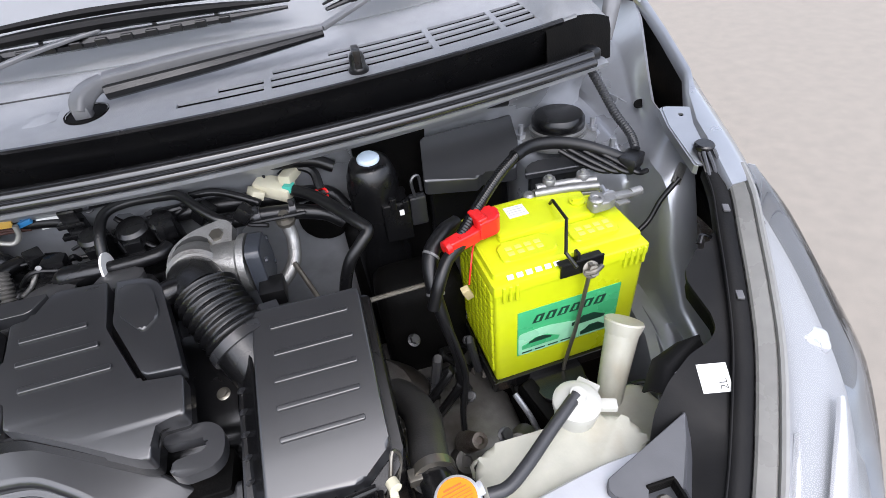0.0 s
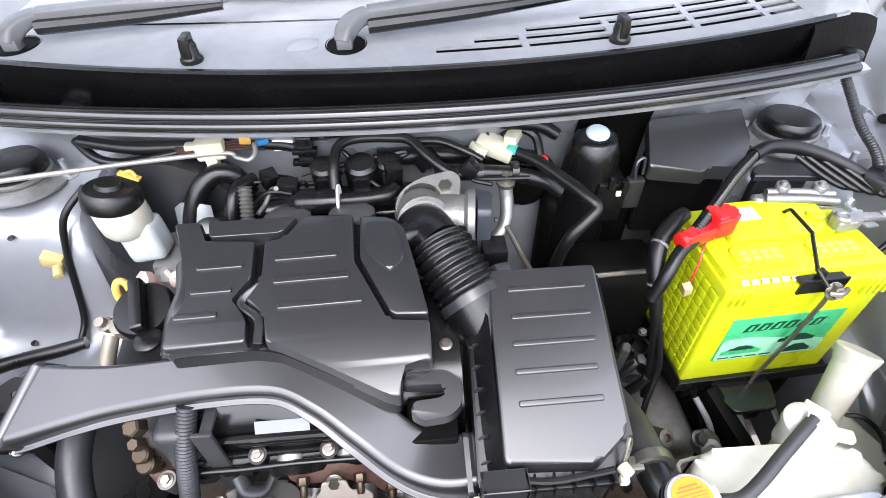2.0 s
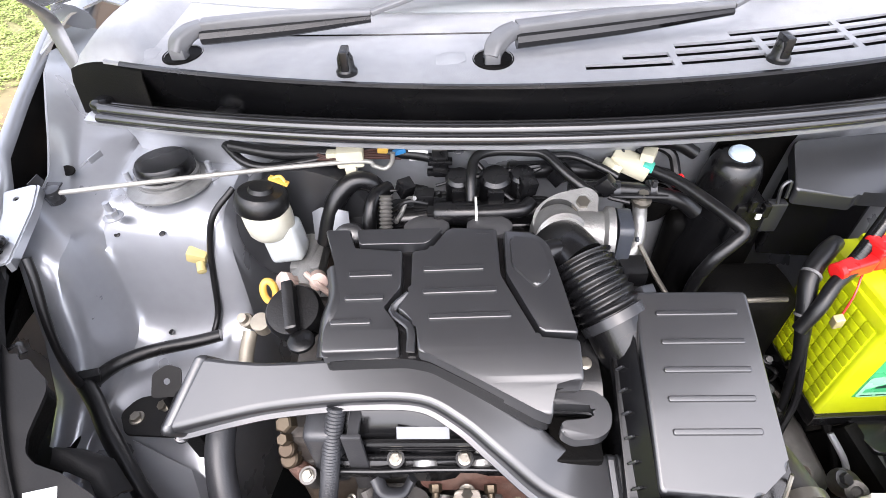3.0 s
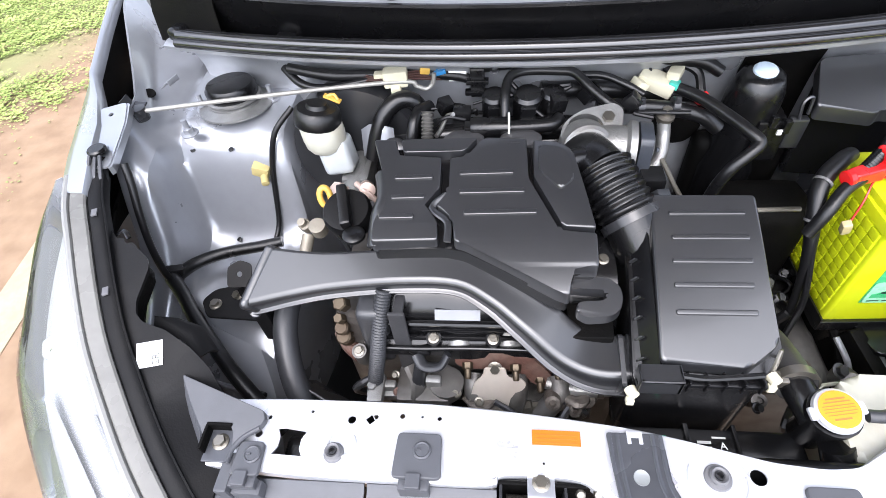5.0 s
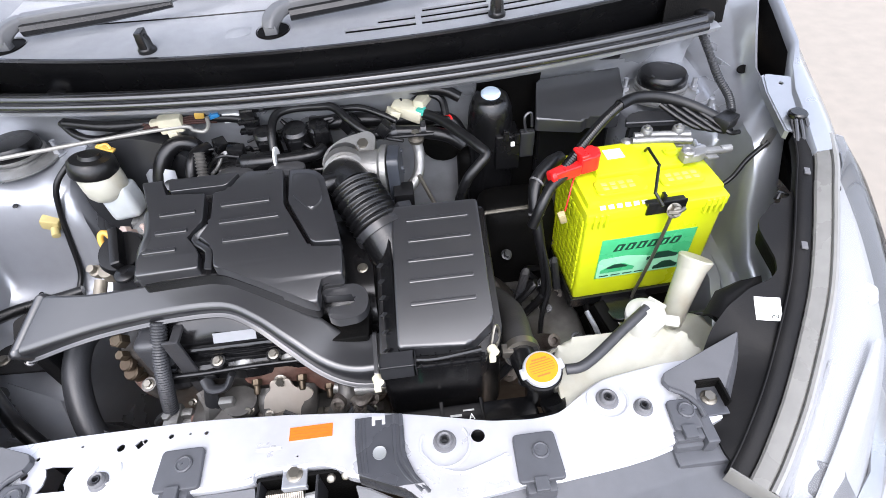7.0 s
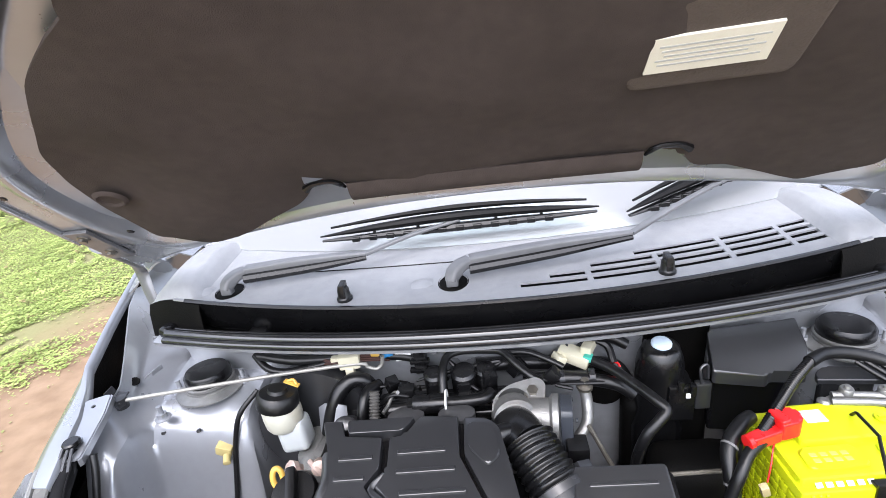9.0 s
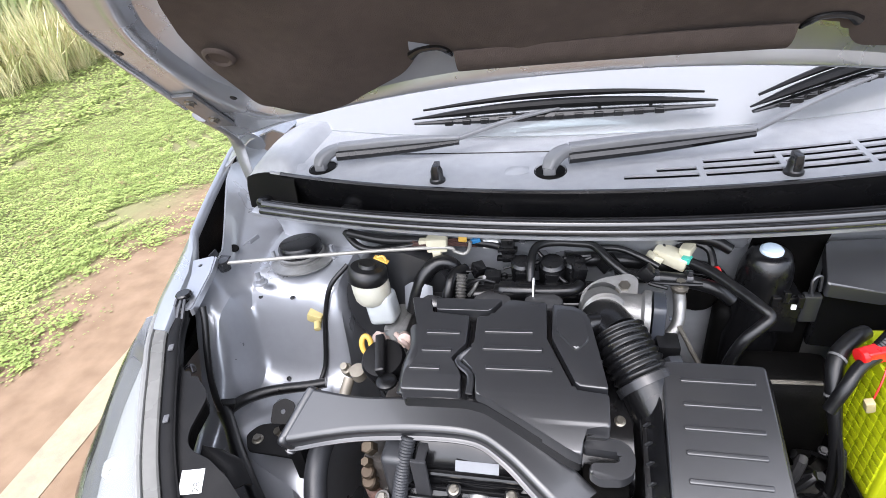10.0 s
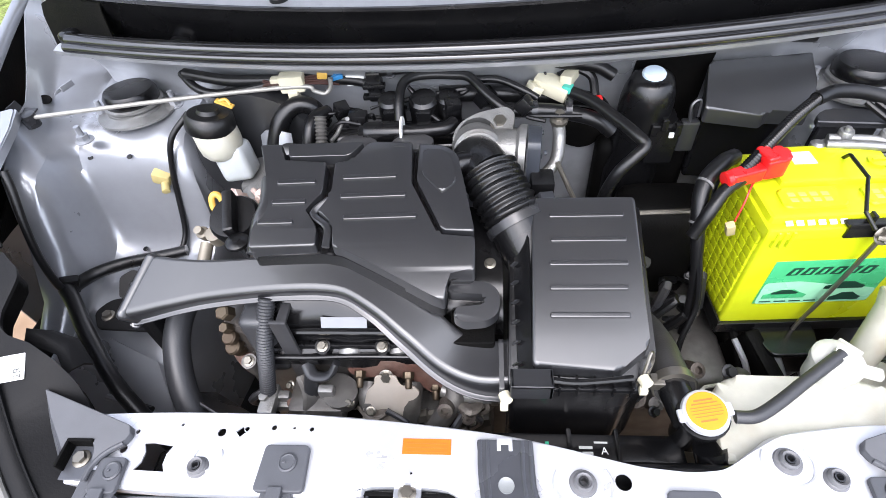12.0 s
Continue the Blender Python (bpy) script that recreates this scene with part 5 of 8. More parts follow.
    m = Matrix.Translation((s * 0.4765, 0.0705, lerp_table(levels, 0.0705) + 0.0008)) @ pose(0, 0, 0, 24, 0, -13 * s)
    tag = part("label", moved(box(-0.0140, 0.0140, -0.0135, 0.0135, 0, 0.0006, 0), m), CARD, housing, "white paper label with a printed code")
    bars(m @ Matrix.Translation((0, 0, 0.0007)), [(0.003, 0.012, 0.002, 0.011), (-0.011, -0.0100, -0.010, 0.010), (-0.0075, -0.0065, -0.010, 0.008), (-0.004, -0.003, -0.010, 0.009), (-0.001, -0.0002, -0.010, 0.006)], FAINT, tag)
    letters("2R" if s < 0 else "2L", (-0.006, -0.007, 0.0007), 0.011, m @ pose(0, 0, 0, 0, 0, 90), INKBLACK, tag)


headlamp(-1)
headlamp(1)

# ---- radiator, cap, hoses, bottles ----
rad = thing("radiator", (0, 0.05, 0.30), "black radiator behind the tie bar with a plastic fan shroud", "radiator")
part("core", box(-0.33, 0.33, -0.02, 0.012, 0.28, 0.69, 0.003), VOID, rad)
part("top_tank", box(-0.33, 0.30, -0.022, 0.020, 0.69, 0.725, 0.008, 3), BLACK, rad)
shroud = part("fan_shroud", join(box(-0.02, 0.215, 0.028, 0.060, 0.655, 0.690, 0.004), box(0.095, 0.10, 0.026, 0.064, 0.655, 0.694, 0.001), box(0.145, 0.149, 0.026, 0.064, 0.655, 0.694, 0.001), tube([(-0.25, 0.05, 0.62), (-0.1, 0.06, 0.60), (0.06, 0.055, 0.62)], 0.012, 8)), BLACK, rad, "black plastic fan shroud with moulded marks")
bars(pose(0.125, 0.045, 0.6905), [(-0.018, -0.004, -0.002, 0.001), (-0.015, -0.004, -0.008, -0.005), (-0.002, 0.012, 0.004, 0.006)], FAINT, shroud)
letters("A", (0.008, -0.004, 0.0006), 0.011, pose(0.125, 0.045, 0.6902), CARD, shroud)
part("green_mark", box(0.072, 0.076, 0.034, 0.050, 0.690, 0.6912, 0.0003, 1), shade("green paint dab", (0.05, 0.5, 0.28), 0.5), shroud, "green paint dab")
neck = part("filler_neck", join(moved(lathe([(0.018, -0.07), (0.018, -0.012), (0.024, -0.008), (0.024, 0.0)], 20), pose(0.216, 0.052, 0.758, 8, -4, 0)), tube([(0.228, 0.035, 0.72), (0.236, 0.015, 0.695), (0.238, 0.0, 0.68)], 0.016, 12), tube([(0.21, 0.055, 0.735), (0.203, 0.085, 0.738), (0.203, 0.10, 0.735)], 0.0165, 12)), BLACK, rad, "black filler neck")
m = pose(0.216, 0.052, 0.760, 8, -4, 0) @ Matrix.Scale(0.8, 4)
cap = part("radiator_cap", moved(join(lathe([(0, 0.0), (0.026, 0.0), (0.0275, 0.003), (0.026, 0.008), (0.023, 0.010), (0, 0.0105)], 32), box(-0.032, 0.032, -0.008, 0.008, 0.0, 0.007, 0.003)), m @ pose(0, 0, 0, 0, 0, 8)), TIEBAR, rad, "pressed metal radiator cap")
part("warning_disc", moved(lathe([(0, 0.0105), (0.0225, 0.0102), (0.0225, 0.011), (0, 0.0112)], 32), m), AMBER, cap, "amber warning disc with lines of print")
bars(m @ pose(0, 0, 0.0112, 0, 0, 8), [(-0.011, 0.011, 0.0115, 0.0135), (-0.015, 0.015, 0.0078, 0.0092), (-0.018, 0.018, 0.0038, 0.0048), (-0.018, 0.018, 0.0005, 0.0013), (-0.018, 0.018, -0.0032, -0.0024), (-0.016, 0.016, -0.0068, -0.006), (-0.011, 0.008, -0.0125, -0.0105)], shade("brown ink", (0.45, 0.12, 0.02), 0.5, bump=0), cap)
part("clamp", join(moved(lathe([(0.0215, -0.005), (0.0225, -0.005), (0.0225, 0.005), (0.0215, 0.005)], 24), aim((0.203, 0.094, 0.737), (0, 1, -0.2))), box(0.178, 0.192, 0.086, 0.10, 0.738, 0.75, 0.002)), ZINC, rad, "steel hose clamp")
solo("radiator_hose", tube([(0.203, 0.088, 0.738), (0.203, 0.12, 0.728), (0.207, 0.16, 0.706), (0.205, 0.21, 0.675), (0.18, 0.27, 0.64), (0.12, 0.32, 0.62)], 0.0205, 16, 6), shade("dusty grey-black rubber", (0.035, 0.034, 0.033), 0.45, bump=0.15, dirt=(0.09, 0.08, 0.07), dirt_amount=0.5), "thick dusty black rubber radiator hose from the filler neck", "hose")
solo("overflow_hose", tube([(0.244, 0.050, 0.758), (0.262, 0.050, 0.760), (0.285, 0.062, 0.763), (0.315, 0.082, 0.768), (0.340, 0.098, 0.772), (0.357, 0.109, 0.774)], 0.0062, 12, 6), HOSE, "thin grey rubber overflow hose to the milky bottle", "hose")

bottle = thing("coolant_bottle", (0.32, 0.06, 0.60), "milky white coolant bottle, tea-stained, behind the tie bar", "coolant bottle")
part("body", join(prism(rounded([(0.236, 0.018), (0.240, 0.088), (0.258, 0.106), (0.392, 0.100), (0.415, 0.078), (0.412, 0.048), (0.30, 0.012)], 0.012, 4), 0.60, 0.735, 0.014, 4, lambda v: v + Vector((0, 0, 0.12 * (v.y - 0.06) + 0.06 * (v.x - 0.33)) if v.z > 0.65 else (0, 0, 0))), box(0.27, 0.272, 0.05, 0.06, 0.70, 0.72, 0)), MILK, bottle, smooth=50)
part("seam", tube([(0.238, 0.03, 0.70), (0.242, 0.09, 0.705), (0.26, 0.109, 0.708), (0.39, 0.103, 0.712), (0.415, 0.078, 0.712)], 0.0022, 6, 4), MILK, bottle)
part("cap", moved(join(lathe([(0.020, -0.03), (0.022, -0.006), (0.024, 0.0), (0.024, 0.007), (0.018, 0.012), (0.009, 0.013), (0.008, 0.02), (0, 0.02)], 28), box(0.018, 0.04, -0.006, 0.006, -0.004, 0.004, 0.002), moved(box(-0.012, 0.012, 0.012, 0.034, -0.006, 0.0, 0.002), pose(0, 0, 0, 0, 0, -30))), pose(0.358, 0.108, 0.758, 0, 0, -20)), shade("white nylon cap", (0.47, 0.47, 0.43), 0.35, vary=0.03), bottle, "white nylon bottle cap with a tab")
washer = thing("washer_bottle", (0.43, 0.12, 0.56), "translucent washer bottle with a tall filler neck", "washer bottle")
part("body", prism(rounded([(0.375, 0.104), (0.39, 0.150), (0.465, 0.150), (0.475, 0.10), (0.46, 0.06), (0.42, 0.085)], 0.012, 3), 0.56, 0.695, 0.012, 3), MILK, washer, smooth=50)
part("neck", tube([(0.418, 0.136, 0.685), (0.424, 0.145, 0.705), (0.434, 0.158, 0.735), (0.446, 0.173, 0.764)], [0.0150, 0.0155, 0.017, 0.0185], 16, 5), MILK, washer, "milky filler neck")
part("mouth", moved(lathe([(0.018, -0.012), (0.021, -0.002), (0.0222, 0.004), (0.021, 0.006), (0, 0.005)], 28), aim((0.4485, 0.1765, 0.7695), (0.35, 0.42, 0.83))), MILK, washer, "flared filler mouth with a pressed lid")
part("level_tab", box(0.462, 0.476, 0.085, 0.093, 0.66, 0.70, 0.002), RUBBER, washer, "black sensor plug")
part("wires", tube([(0.452, 0.15, 0.69), (0.47, 0.14, 0.70), (0.485, 0.12, 0.69), (0.475, 0.098, 0.685)], 0.0028, 8, 5), TAPE, washer)


# ---- engine and its intake ----
engine = thing("engine", (-0.12, 0.28, 0.30), "grimy small engine with a dark cam cover and rusty exhaust flange", "engine")
part("block", join(box(-0.29, 0.06, 0.155, 0.42, 0.34, 0.69, 0.012), box(-0.31, -0.27, 0.16, 0.36, 0.36, 0.74, 0.012), box(-0.20, 0.02, 0.11, 0.16, 0.36, 0.60, 0.02)), IRON, engine, "grimy engine casting")
part("gearbox", join(box(0.05, 0.34, 0.16, 0.40, 0.32, 0.60, 0.03, 3), moved(lathe([(0, 0), (0.09, 0), (0.10, 0.02), (0.10, 0.10), (0.07, 0.14), (0, 0.15)], 28), pose(0.14, 0.25, 0.52, 0, 0, 0))), IRON, engine, "dark gearbox casting")
CAM_PROFILE = [(0.30, 0.80), (0.20, 0.785), (0.178, 0.770), (0.168, 0.760), (0.160, 0.748), (0.157, 0.722), (0.150, 0.712), (0.142, 0.706), (0.140, 0.690), (0.155, 0.684)]
part("cam_cover", skin([[(x, y - (0.004 if 4 < i % 9 < 7 else 0), z) for y, z in CAM_PROFILE] for i, x in enumerate(span(-0.262, 0.03, 14))], thick=0.004), BLACK, engine, "black cam cover", smooth=30)
part("rail_step", join(tube([(-0.255, 0.1535, 0.742), (0.0, 0.1535, 0.742)], 0.004, 8), box(-0.262, 0.02, 0.146, 0.152, 0.715, 0.722, 0.002), box(-0.20, 0.02, 0.15, 0.158, 0.73, 0.735, 0.002)), BLACK, engine)
part("end_cover", box(-0.274, -0.238, 0.146, 0.200, 0.66, 0.768, 0.009, 3), shade("grey engine plastic", (0.035, 0.036, 0.039), 0.36, bump=0.1), engine, "grey timing end cover")
part("hanger", join(box(-0.232, -0.212, 0.142, 0.147, 0.64, 0.775, 0.002), box(-0.228, -0.216, 0.146, 0.18, 0.762, 0.768, 0.002)), shade("grey pressed steel", (0.07, 0.07, 0.074), 0.35, metal=0.5), engine, "grey steel hanger plate")
m = aim((-0.153, 0.1592, 0.7525), (0, -0.78, 0.62))
part("label", moved(box(-0.027, 0.027, -0.0065, 0.0065, 0.0, 0.0008, 0), m @ pose(0, 0, 0, 0, 0, 180)), PAPER, engine, "worn white paper label")
for x, y, z in ((-0.183, 0.146, 0.722), (-0.111, 0.146, 0.722), (-0.045, 0.150, 0.712), (-0.279, 0.138, 0.700), (0.016, 0.217, 0.788)):
    boss = part("boss", moved(lathe([(0.0115, -0.03), (0.0095, -0.004), (0.0095, 0.0), (0, 0.0)], 18), aim((x, y, z), (0, -0.3, 1))), IRON if z < 0.702 else BLACK, engine)
    piece("bolt", BOLT, aim((x, y, z), (0, -0.3, 1)) @ Matrix.Scale(0.8, 4), boss)
part("cam_ear", join(tube([(-0.215, 0.148, 0.70), (-0.205, 0.142, 0.70), (-0.19, 0.142, 0.702)], 0.008, 10), moved(lathe([(0.005, 0), (0.009, 0), (0.009, 0.006), (0.005, 0.006)], 16), pose(-0.222, 0.145, 0.70))), BLACK, engine)

# exhaust side
manifold_plate = [(-0.158, 0.692), (-0.130, 0.692), (-0.118, 0.703), (-0.104, 0.703), (-0.092, 0.692), (-0.066, 0.692), (-0.046, 0.672), (-0.036, 0.656), (-0.044, 0.640), (-0.060, 0.644), (-0.074, 0.664), (-0.100, 0.672), (-0.140, 0.670), (-0.160, 0.676)]
part("exhaust_flange", prism(rounded(manifold_plate, 0.007, 4), 0.0, 0.007, 0.0018, 2, lambda v: Vector((v.x, 0.141 - v.z + 0.25 * (v.y - 0.67), v.y))), RUST, engine, "rusty exhaust manifold flange", smooth=45)
for x, z in ((-0.143, 0.684), (-0.084, 0.682), (-0.053, 0.654), (-0.034, 0.690)):
    spot, way = Vector((x, 0.135, z)), Vector((0.03, -0.62, -0.30))
    part("stud_nut", moved(bevelled(lathe([(0, 0), (0.0068, 0), (0.0068, 0.007), (0.0055, 0.0085), (0, 0.0085)], 6), 0.0007, 1, 50), aim(spot, way)), BRASS, engine, "plated flange nut")
    part("stud_sleeve", moved(lathe([(0.0042, 0.006), (0.0042, 0.018), (0.0032, 0.020), (0, 0.020)], 12), aim(spot, way)), BRASS, engine, "plated stud")
for x, z in ((-0.153, 0.700), (-0.092, 0.702), (-0.048, 0.690)):
    part("port_collar", moved(lathe([(0.0145, -0.02), (0.0145, 0.006), (0.0165, 0.008), (0.0165, 0.014), (0.013, 0.016), (0, 0.016)], 22), aim((x, 0.160, z + 0.006), (0.05, -0.8, -0.35))), ALU, engine, "pale cast exhaust port")
for x in (-0.135, -0.082, -0.03):
    part("exhaust_port", tube([(x, 0.135, 0.655), (x, 0.115, 0.645), (x * 0.6 - 0.04, 0.095, 0.61), (-0.08, 0.085, 0.56)], 0.0135, 12, 4), IRON, engine, "dark exhaust pipe")
shield = [(-0.122, 0.002), (-0.096, 0.002), (-0.094, -0.0145), (-0.078, -0.0155), (-0.0695, -0.025), (-0.075, -0.033), (-0.088, -0.038), (-0.092, -0.053), (-0.094, -0.085), (-0.146, -0.085), (-0.141, -0.049), (-0.134, -0.0215), (-0.124, -0.012)]
part("heat_shield", moved(prism(rounded(shield, 0.005, 4), 0, 0.0025, 0.001, 2, lambda v: v + Vector((0, 0, 0.003 * math.sin((v.x + 0.14) * 60) + (0.004 if v.y > -0.008 else 0)))), Matrix.Translation((0.0, 0.130, 0.687)) @ pose(0, 0, 0, 58, 0, 0)), SHIELD, engine, "pale heat-stained exhaust shield")
piece("bolt", BOLT, aim((-0.109, 0.1265, 0.688), (0, -0.85, 0.53)), engine)
for x0, x1, z0, z1 in ((-0.196, -0.176, 0.60, 0.672), (-0.262, -0.236, 0.615, 0.655)):
    part("cast_web", moved(bevelled(box(x0, x1, -0.006, 0.006, z0, z1, 0), 0.004, 2), Matrix.Translation((0, 0.118, 0)) @ pose(0, 0, 0, 0, 0, 0)), ALU, engine, "pale cast web below the cam cover")
part("loop_bracket", join(tube([(-0.205, 0.135, 0.700), (-0.195, 0.122, 0.695), (-0.175, 0.120, 0.700), (-0.165, 0.130, 0.712)], 0.008, 12, 6, flat=0.6), tube([(-0.200, 0.128, 0.69), (-0.205, 0.115, 0.66), (-0.20, 0.105, 0.62)], 0.009, 12, 5, flat=0.6)), DKMETAL, engine, "dark cast loop bracket")
part("cover_lip", tube([(-0.255, 0.139, 0.709), (-0.205, 0.138, 0.709), (-0.15, 0.139, 0.711), (-0.08, 0.139, 0.711), (-0.02, 0.139, 0.709)], 0.0035, 10, 4), BLACK, engine, "lower lip of the cam cover")
part("crossover_pipe", tube([(-0.045, 0.128, 0.652), (-0.02, 0.122, 0.650), (0.012, 0.120, 0.650), (0.035, 0.122, 0.650)], 0.0085, 12, 4), ALU, engine, "bare metal coolant pipe")
part("clip_ring", moved(lathe([(0.0088, -0.004), (0.011, -0.004), (0.011, 0.004), (0.0088, 0.004)], 16), aim((0.02, 0.121, 0.650), (1, 0, 0))), ZINC, engine)
part("oxygen_sensor", join(moved(lathe([(0, 0), (0.009, 0), (0.009, 0.012), (0.006, 0.014), (0.006, 0.03), (0, 0.031)], 6), aim((-0.075, 0.105, 0.625), (0.9, 0.1, 0.15))), tube([(-0.046, 0.108, 0.63), (-0.034, 0.115, 0.645), (-0.028, 0.135, 0.675), (-0.03, 0.15, 0.70)], 0.003, 8, 5)), ZINC, engine, "brassy oxygen sensor with a dark lead")
part("alternator_arm", join(tube([(-0.215, 0.135, 0.675), (-0.205, 0.115, 0.66), (-0.21, 0.09, 0.63), (-0.215, 0.075, 0.58)], [0.012, 0.012, 0.010, 0.012], 8, 4, flat=0.5), box(-0.235, -0.165, 0.095, 0.15, 0.62, 0.655, 0.008), moved(lathe([(0, 0), (0.02, 0), (0.022, 0.02), (0, 0.022)], 16), pose(-0.17, 0.12, 0.64))), IRON, engine, "cast bracket")
part("clutter_bracket", join(box(-0.275, -0.225, 0.105, 0.125, 0.63, 0.645, 0.003), box(-0.27, -0.25, 0.09, 0.13, 0.645, 0.66, 0.004), moved(lathe([(0, 0), (0.006, 0), (0.006, 0.010), (0, 0.011)], 6), pose(-0.265, 0.11, 0.655))), ALU, engine)
part("compressor", join(moved(lathe([(0, -0.06), (0.05, -0.06), (0.055, -0.05), (0.055, 0.05), (0.045, 0.06), (0, 0.06)], 28), pose(-0.16, 0.09, 0.52, 0, 90, 0)), box(-0.22, -0.12, 0.07, 0.13, 0.55, 0.60, 0.01)), VOID, engine)
stack = [(0, 0), (0.011, 0), (0.011, 0.008), (0.008, 0.009), (0.008, 0.016), (0.012, 0.017), (0.012, 0.022), (0.007, 0.023), (0.007, 0.034), (0.010, 0.035), (0.010, 0.042), (0.006, 0.043), (0.006, 0.052), (0, 0.053)]
part("oil_fitting", moved(lathe(stack, 14), aim((-0.300, 0.160, 0.690), (0.06, 0.05, 0.9)) @ Matrix.Scale(0.9, 4)), BRASS, engine, "rusty stacked pipe fitting")
for r, h, x, y, z, mat in ((0.0125, 0.014, -0.290, 0.166, 0.760, BRASS), (0.0095, 0.010, -0.297, 0.160, 0.738, BRASS), (0.0125, 0.007, -0.297, 0.156, 0.724, BRASS), (0.0135, 0.006, -0.297, 0.152, 0.710, BRASS)):
    part("union_nut", moved(bevelled(lathe([(0, 0), (r * 0.75, 0), (r * 0.75, h), (r * 0.6, h + 0.002), (0, h + 0.002)], 6 if h > 0.008 else 18), 0.0008, 1, 50), aim((x, y, z), (-0.15, -0.45, 0.85))), mat, engine, "plated union nut")
part("fitting_pipe", tube([(-0.282, 0.146, 0.676), (-0.30, 0.16, 0.676), (-0.315, 0.18, 0.678)], 0.011, 10), RUST, engine)
part("side_bracket", moved(box(-0.03, 0.03, -0.002, 0.002, -0.04, 0.04, 0.002), pose(-0.345, 0.12, 0.62, 25, 10, -25)), DKMETAL, engine)

GRIME = shade("brown-grey grimy casting", (0.13, 0.115, 0.10), 0.45, metal=0.45, vary=0.45, grain=140, bump=0.5, bump_scale=350, dirt=(0.05, 0.03, 0.022), dirt_amount=0.7)
for k in range(34):
    rr = random.Random(100 + k)
    x, y, z = rr.uniform(-0.275, 0.01), rr.uniform(0.085, 0.142), rr.uniform(0.59, 0.662)
    kind = k % 4
    if kind == 0:
        b = moved(hexhead(rr.uniform(0.003, 0.005), 0.005), aim((x, y, z), (rr.uniform(-0.4, 0.4), -0.6, 0.8)))
    elif kind == 1:
        b = tube([(x, y, z), (x + rr.uniform(-0.03, 0.03), y - rr.uniform(0, 0.02), z - 0.015), (x + rr.uniform(-0.03, 0.03), y, z - 0.05)], rr.uniform(0.003, 0.006), 8, 4)
    elif kind == 2:
        b = tube([(x - 0.02, y + 0.01, z - 0.004), (x, y - 0.004, z), (x + rr.uniform(0.008, 0.02), y + 0.006, z + rr.uniform(-0.01, 0.006))], [0.006, 0.010, 0.007], 10, 5, flat=0.7)
    else:
        r = rr.uniform(0.007, 0.012)
        b = moved(lathe([(0, -0.02), (r * 1.2, -0.02), (r, -0.004), (r, 0.0), (r * 0.5, 0.001), (r * 0.45, -0.004), (0, -0.004)], 16), aim((x, y, z), (rr.uniform(-0.5, 0.5), -0.7, 0.6)))
    part(("bolt_head", "small_pipe", "casting_lug", "casting_boss")[kind], b, (ZINC, DKMETAL, GRIME, GRIME)[kind] if k % 9 else RUST, engine)

# cam cover top: the moulded air chamber
chamber = thing("air_chamber", (-0.13, 0.24, 0.80), "black moulded air chamber on the engine with ribbed panels", "engine cover")
def slant(v):
    return Vector((v.x, v.y, v.z + 0.845 + 0.3 * (v.y - 0.195) - 1.2 * max(0.0, 0.215 - v.y) ** 2))
whole = [(-0.256, 0.323), (-0.125, 0.324), (-0.07, 0.322), (-0.034, 0.316), (-0.021, 0.304), (-0.011, 0.259), (-0.001, 0.208), (-0.001, 0.169), (-0.028, 0.169), (-0.031, 0.142), (-0.045, 0.145), (-0.102, 0.172), (-0.143, 0.191), (-0.166, 0.195), (-0.246, 0.194), (-0.244, 0.217), (-0.236, 0.255), (-0.241, 0.283)]
# Body blacker than its panels: the grooves' shade is painted in.
part("body", prism(rounded(whole, 0.006, 3), -0.034, -0.013, 0.003, 2, slant), BLACK, chamber)
left = [(-0.257, 0.325), (-0.229, 0.325), (-0.225, 0.3005), (-0.1725, 0.2995), (-0.1725, 0.2585), (-0.1915, 0.2375), (-0.1735, 0.2185), (-0.1715, 0.196), (-0.247, 0.194), (-0.2455, 0.217), (-0.237, 0.240), (-0.2365, 0.262), (-0.243, 0.285)]
strip = [(-0.2225, 0.325), (-0.219, 0.3065), (-0.1465, 0.3075), (-0.130, 0.325)]
middle = [(-0.1235, 0.325), (-0.0725, 0.3235), (-0.0715, 0.270), (-0.0395, 0.207), (0.0, 0.2045), (0.0, 0.168), (-0.0275, 0.168), (-0.0305, 0.140), (-0.045, 0.1445), (-0.102, 0.1725), (-0.143, 0.192), (-0.1535, 0.1945), (-0.1565, 0.222), (-0.1755, 0.2365), (-0.162, 0.2565), (-0.1625, 0.2985), (-0.142, 0.3005)]
right = [(-0.0655, 0.3215), (-0.034, 0.317), (-0.020, 0.305), (-0.010, 0.259), (0.0, 0.2095), (-0.0355, 0.2125), (-0.065, 0.272)]
for o in (left, strip, middle, right):
    part("raised_panel", prism(rounded(o, 0.004, 3), -0.018, 0.0, 0.0036, 4, slant, cuts=span(0.15, 0.215, 8)), SATIN, chamber, smooth=50)
zig = [(-0.167, 0.196), (-0.168, 0.219), (-0.186, 0.236), (-0.170, 0.253)]
part("crease", tube([slant(Vector((x + 0.006, y, -0.004))) for x, y in zig], 0.0045, 8, 4, flat=0.6), SATIN, chamber)
part("domed_pad", prism(rounded([(-0.060, 0.311), (-0.035, 0.308), (-0.026, 0.297), (-0.020, 0.268), (-0.036, 0.254), (-0.059, 0.278)], 0.0055, 5), -0.003, 0.0035, 0.003, 4, slant), SATIN, chamber, smooth=60)
RIBS = (((-0.226, -0.181), 0.271), ((-0.228, -0.189), 0.246), ((-0.240, -0.200), 0.2215), ((-0.150, -0.088), 0.276), ((-0.150, -0.076), 0.252), ((-0.144, -0.063), 0.226))
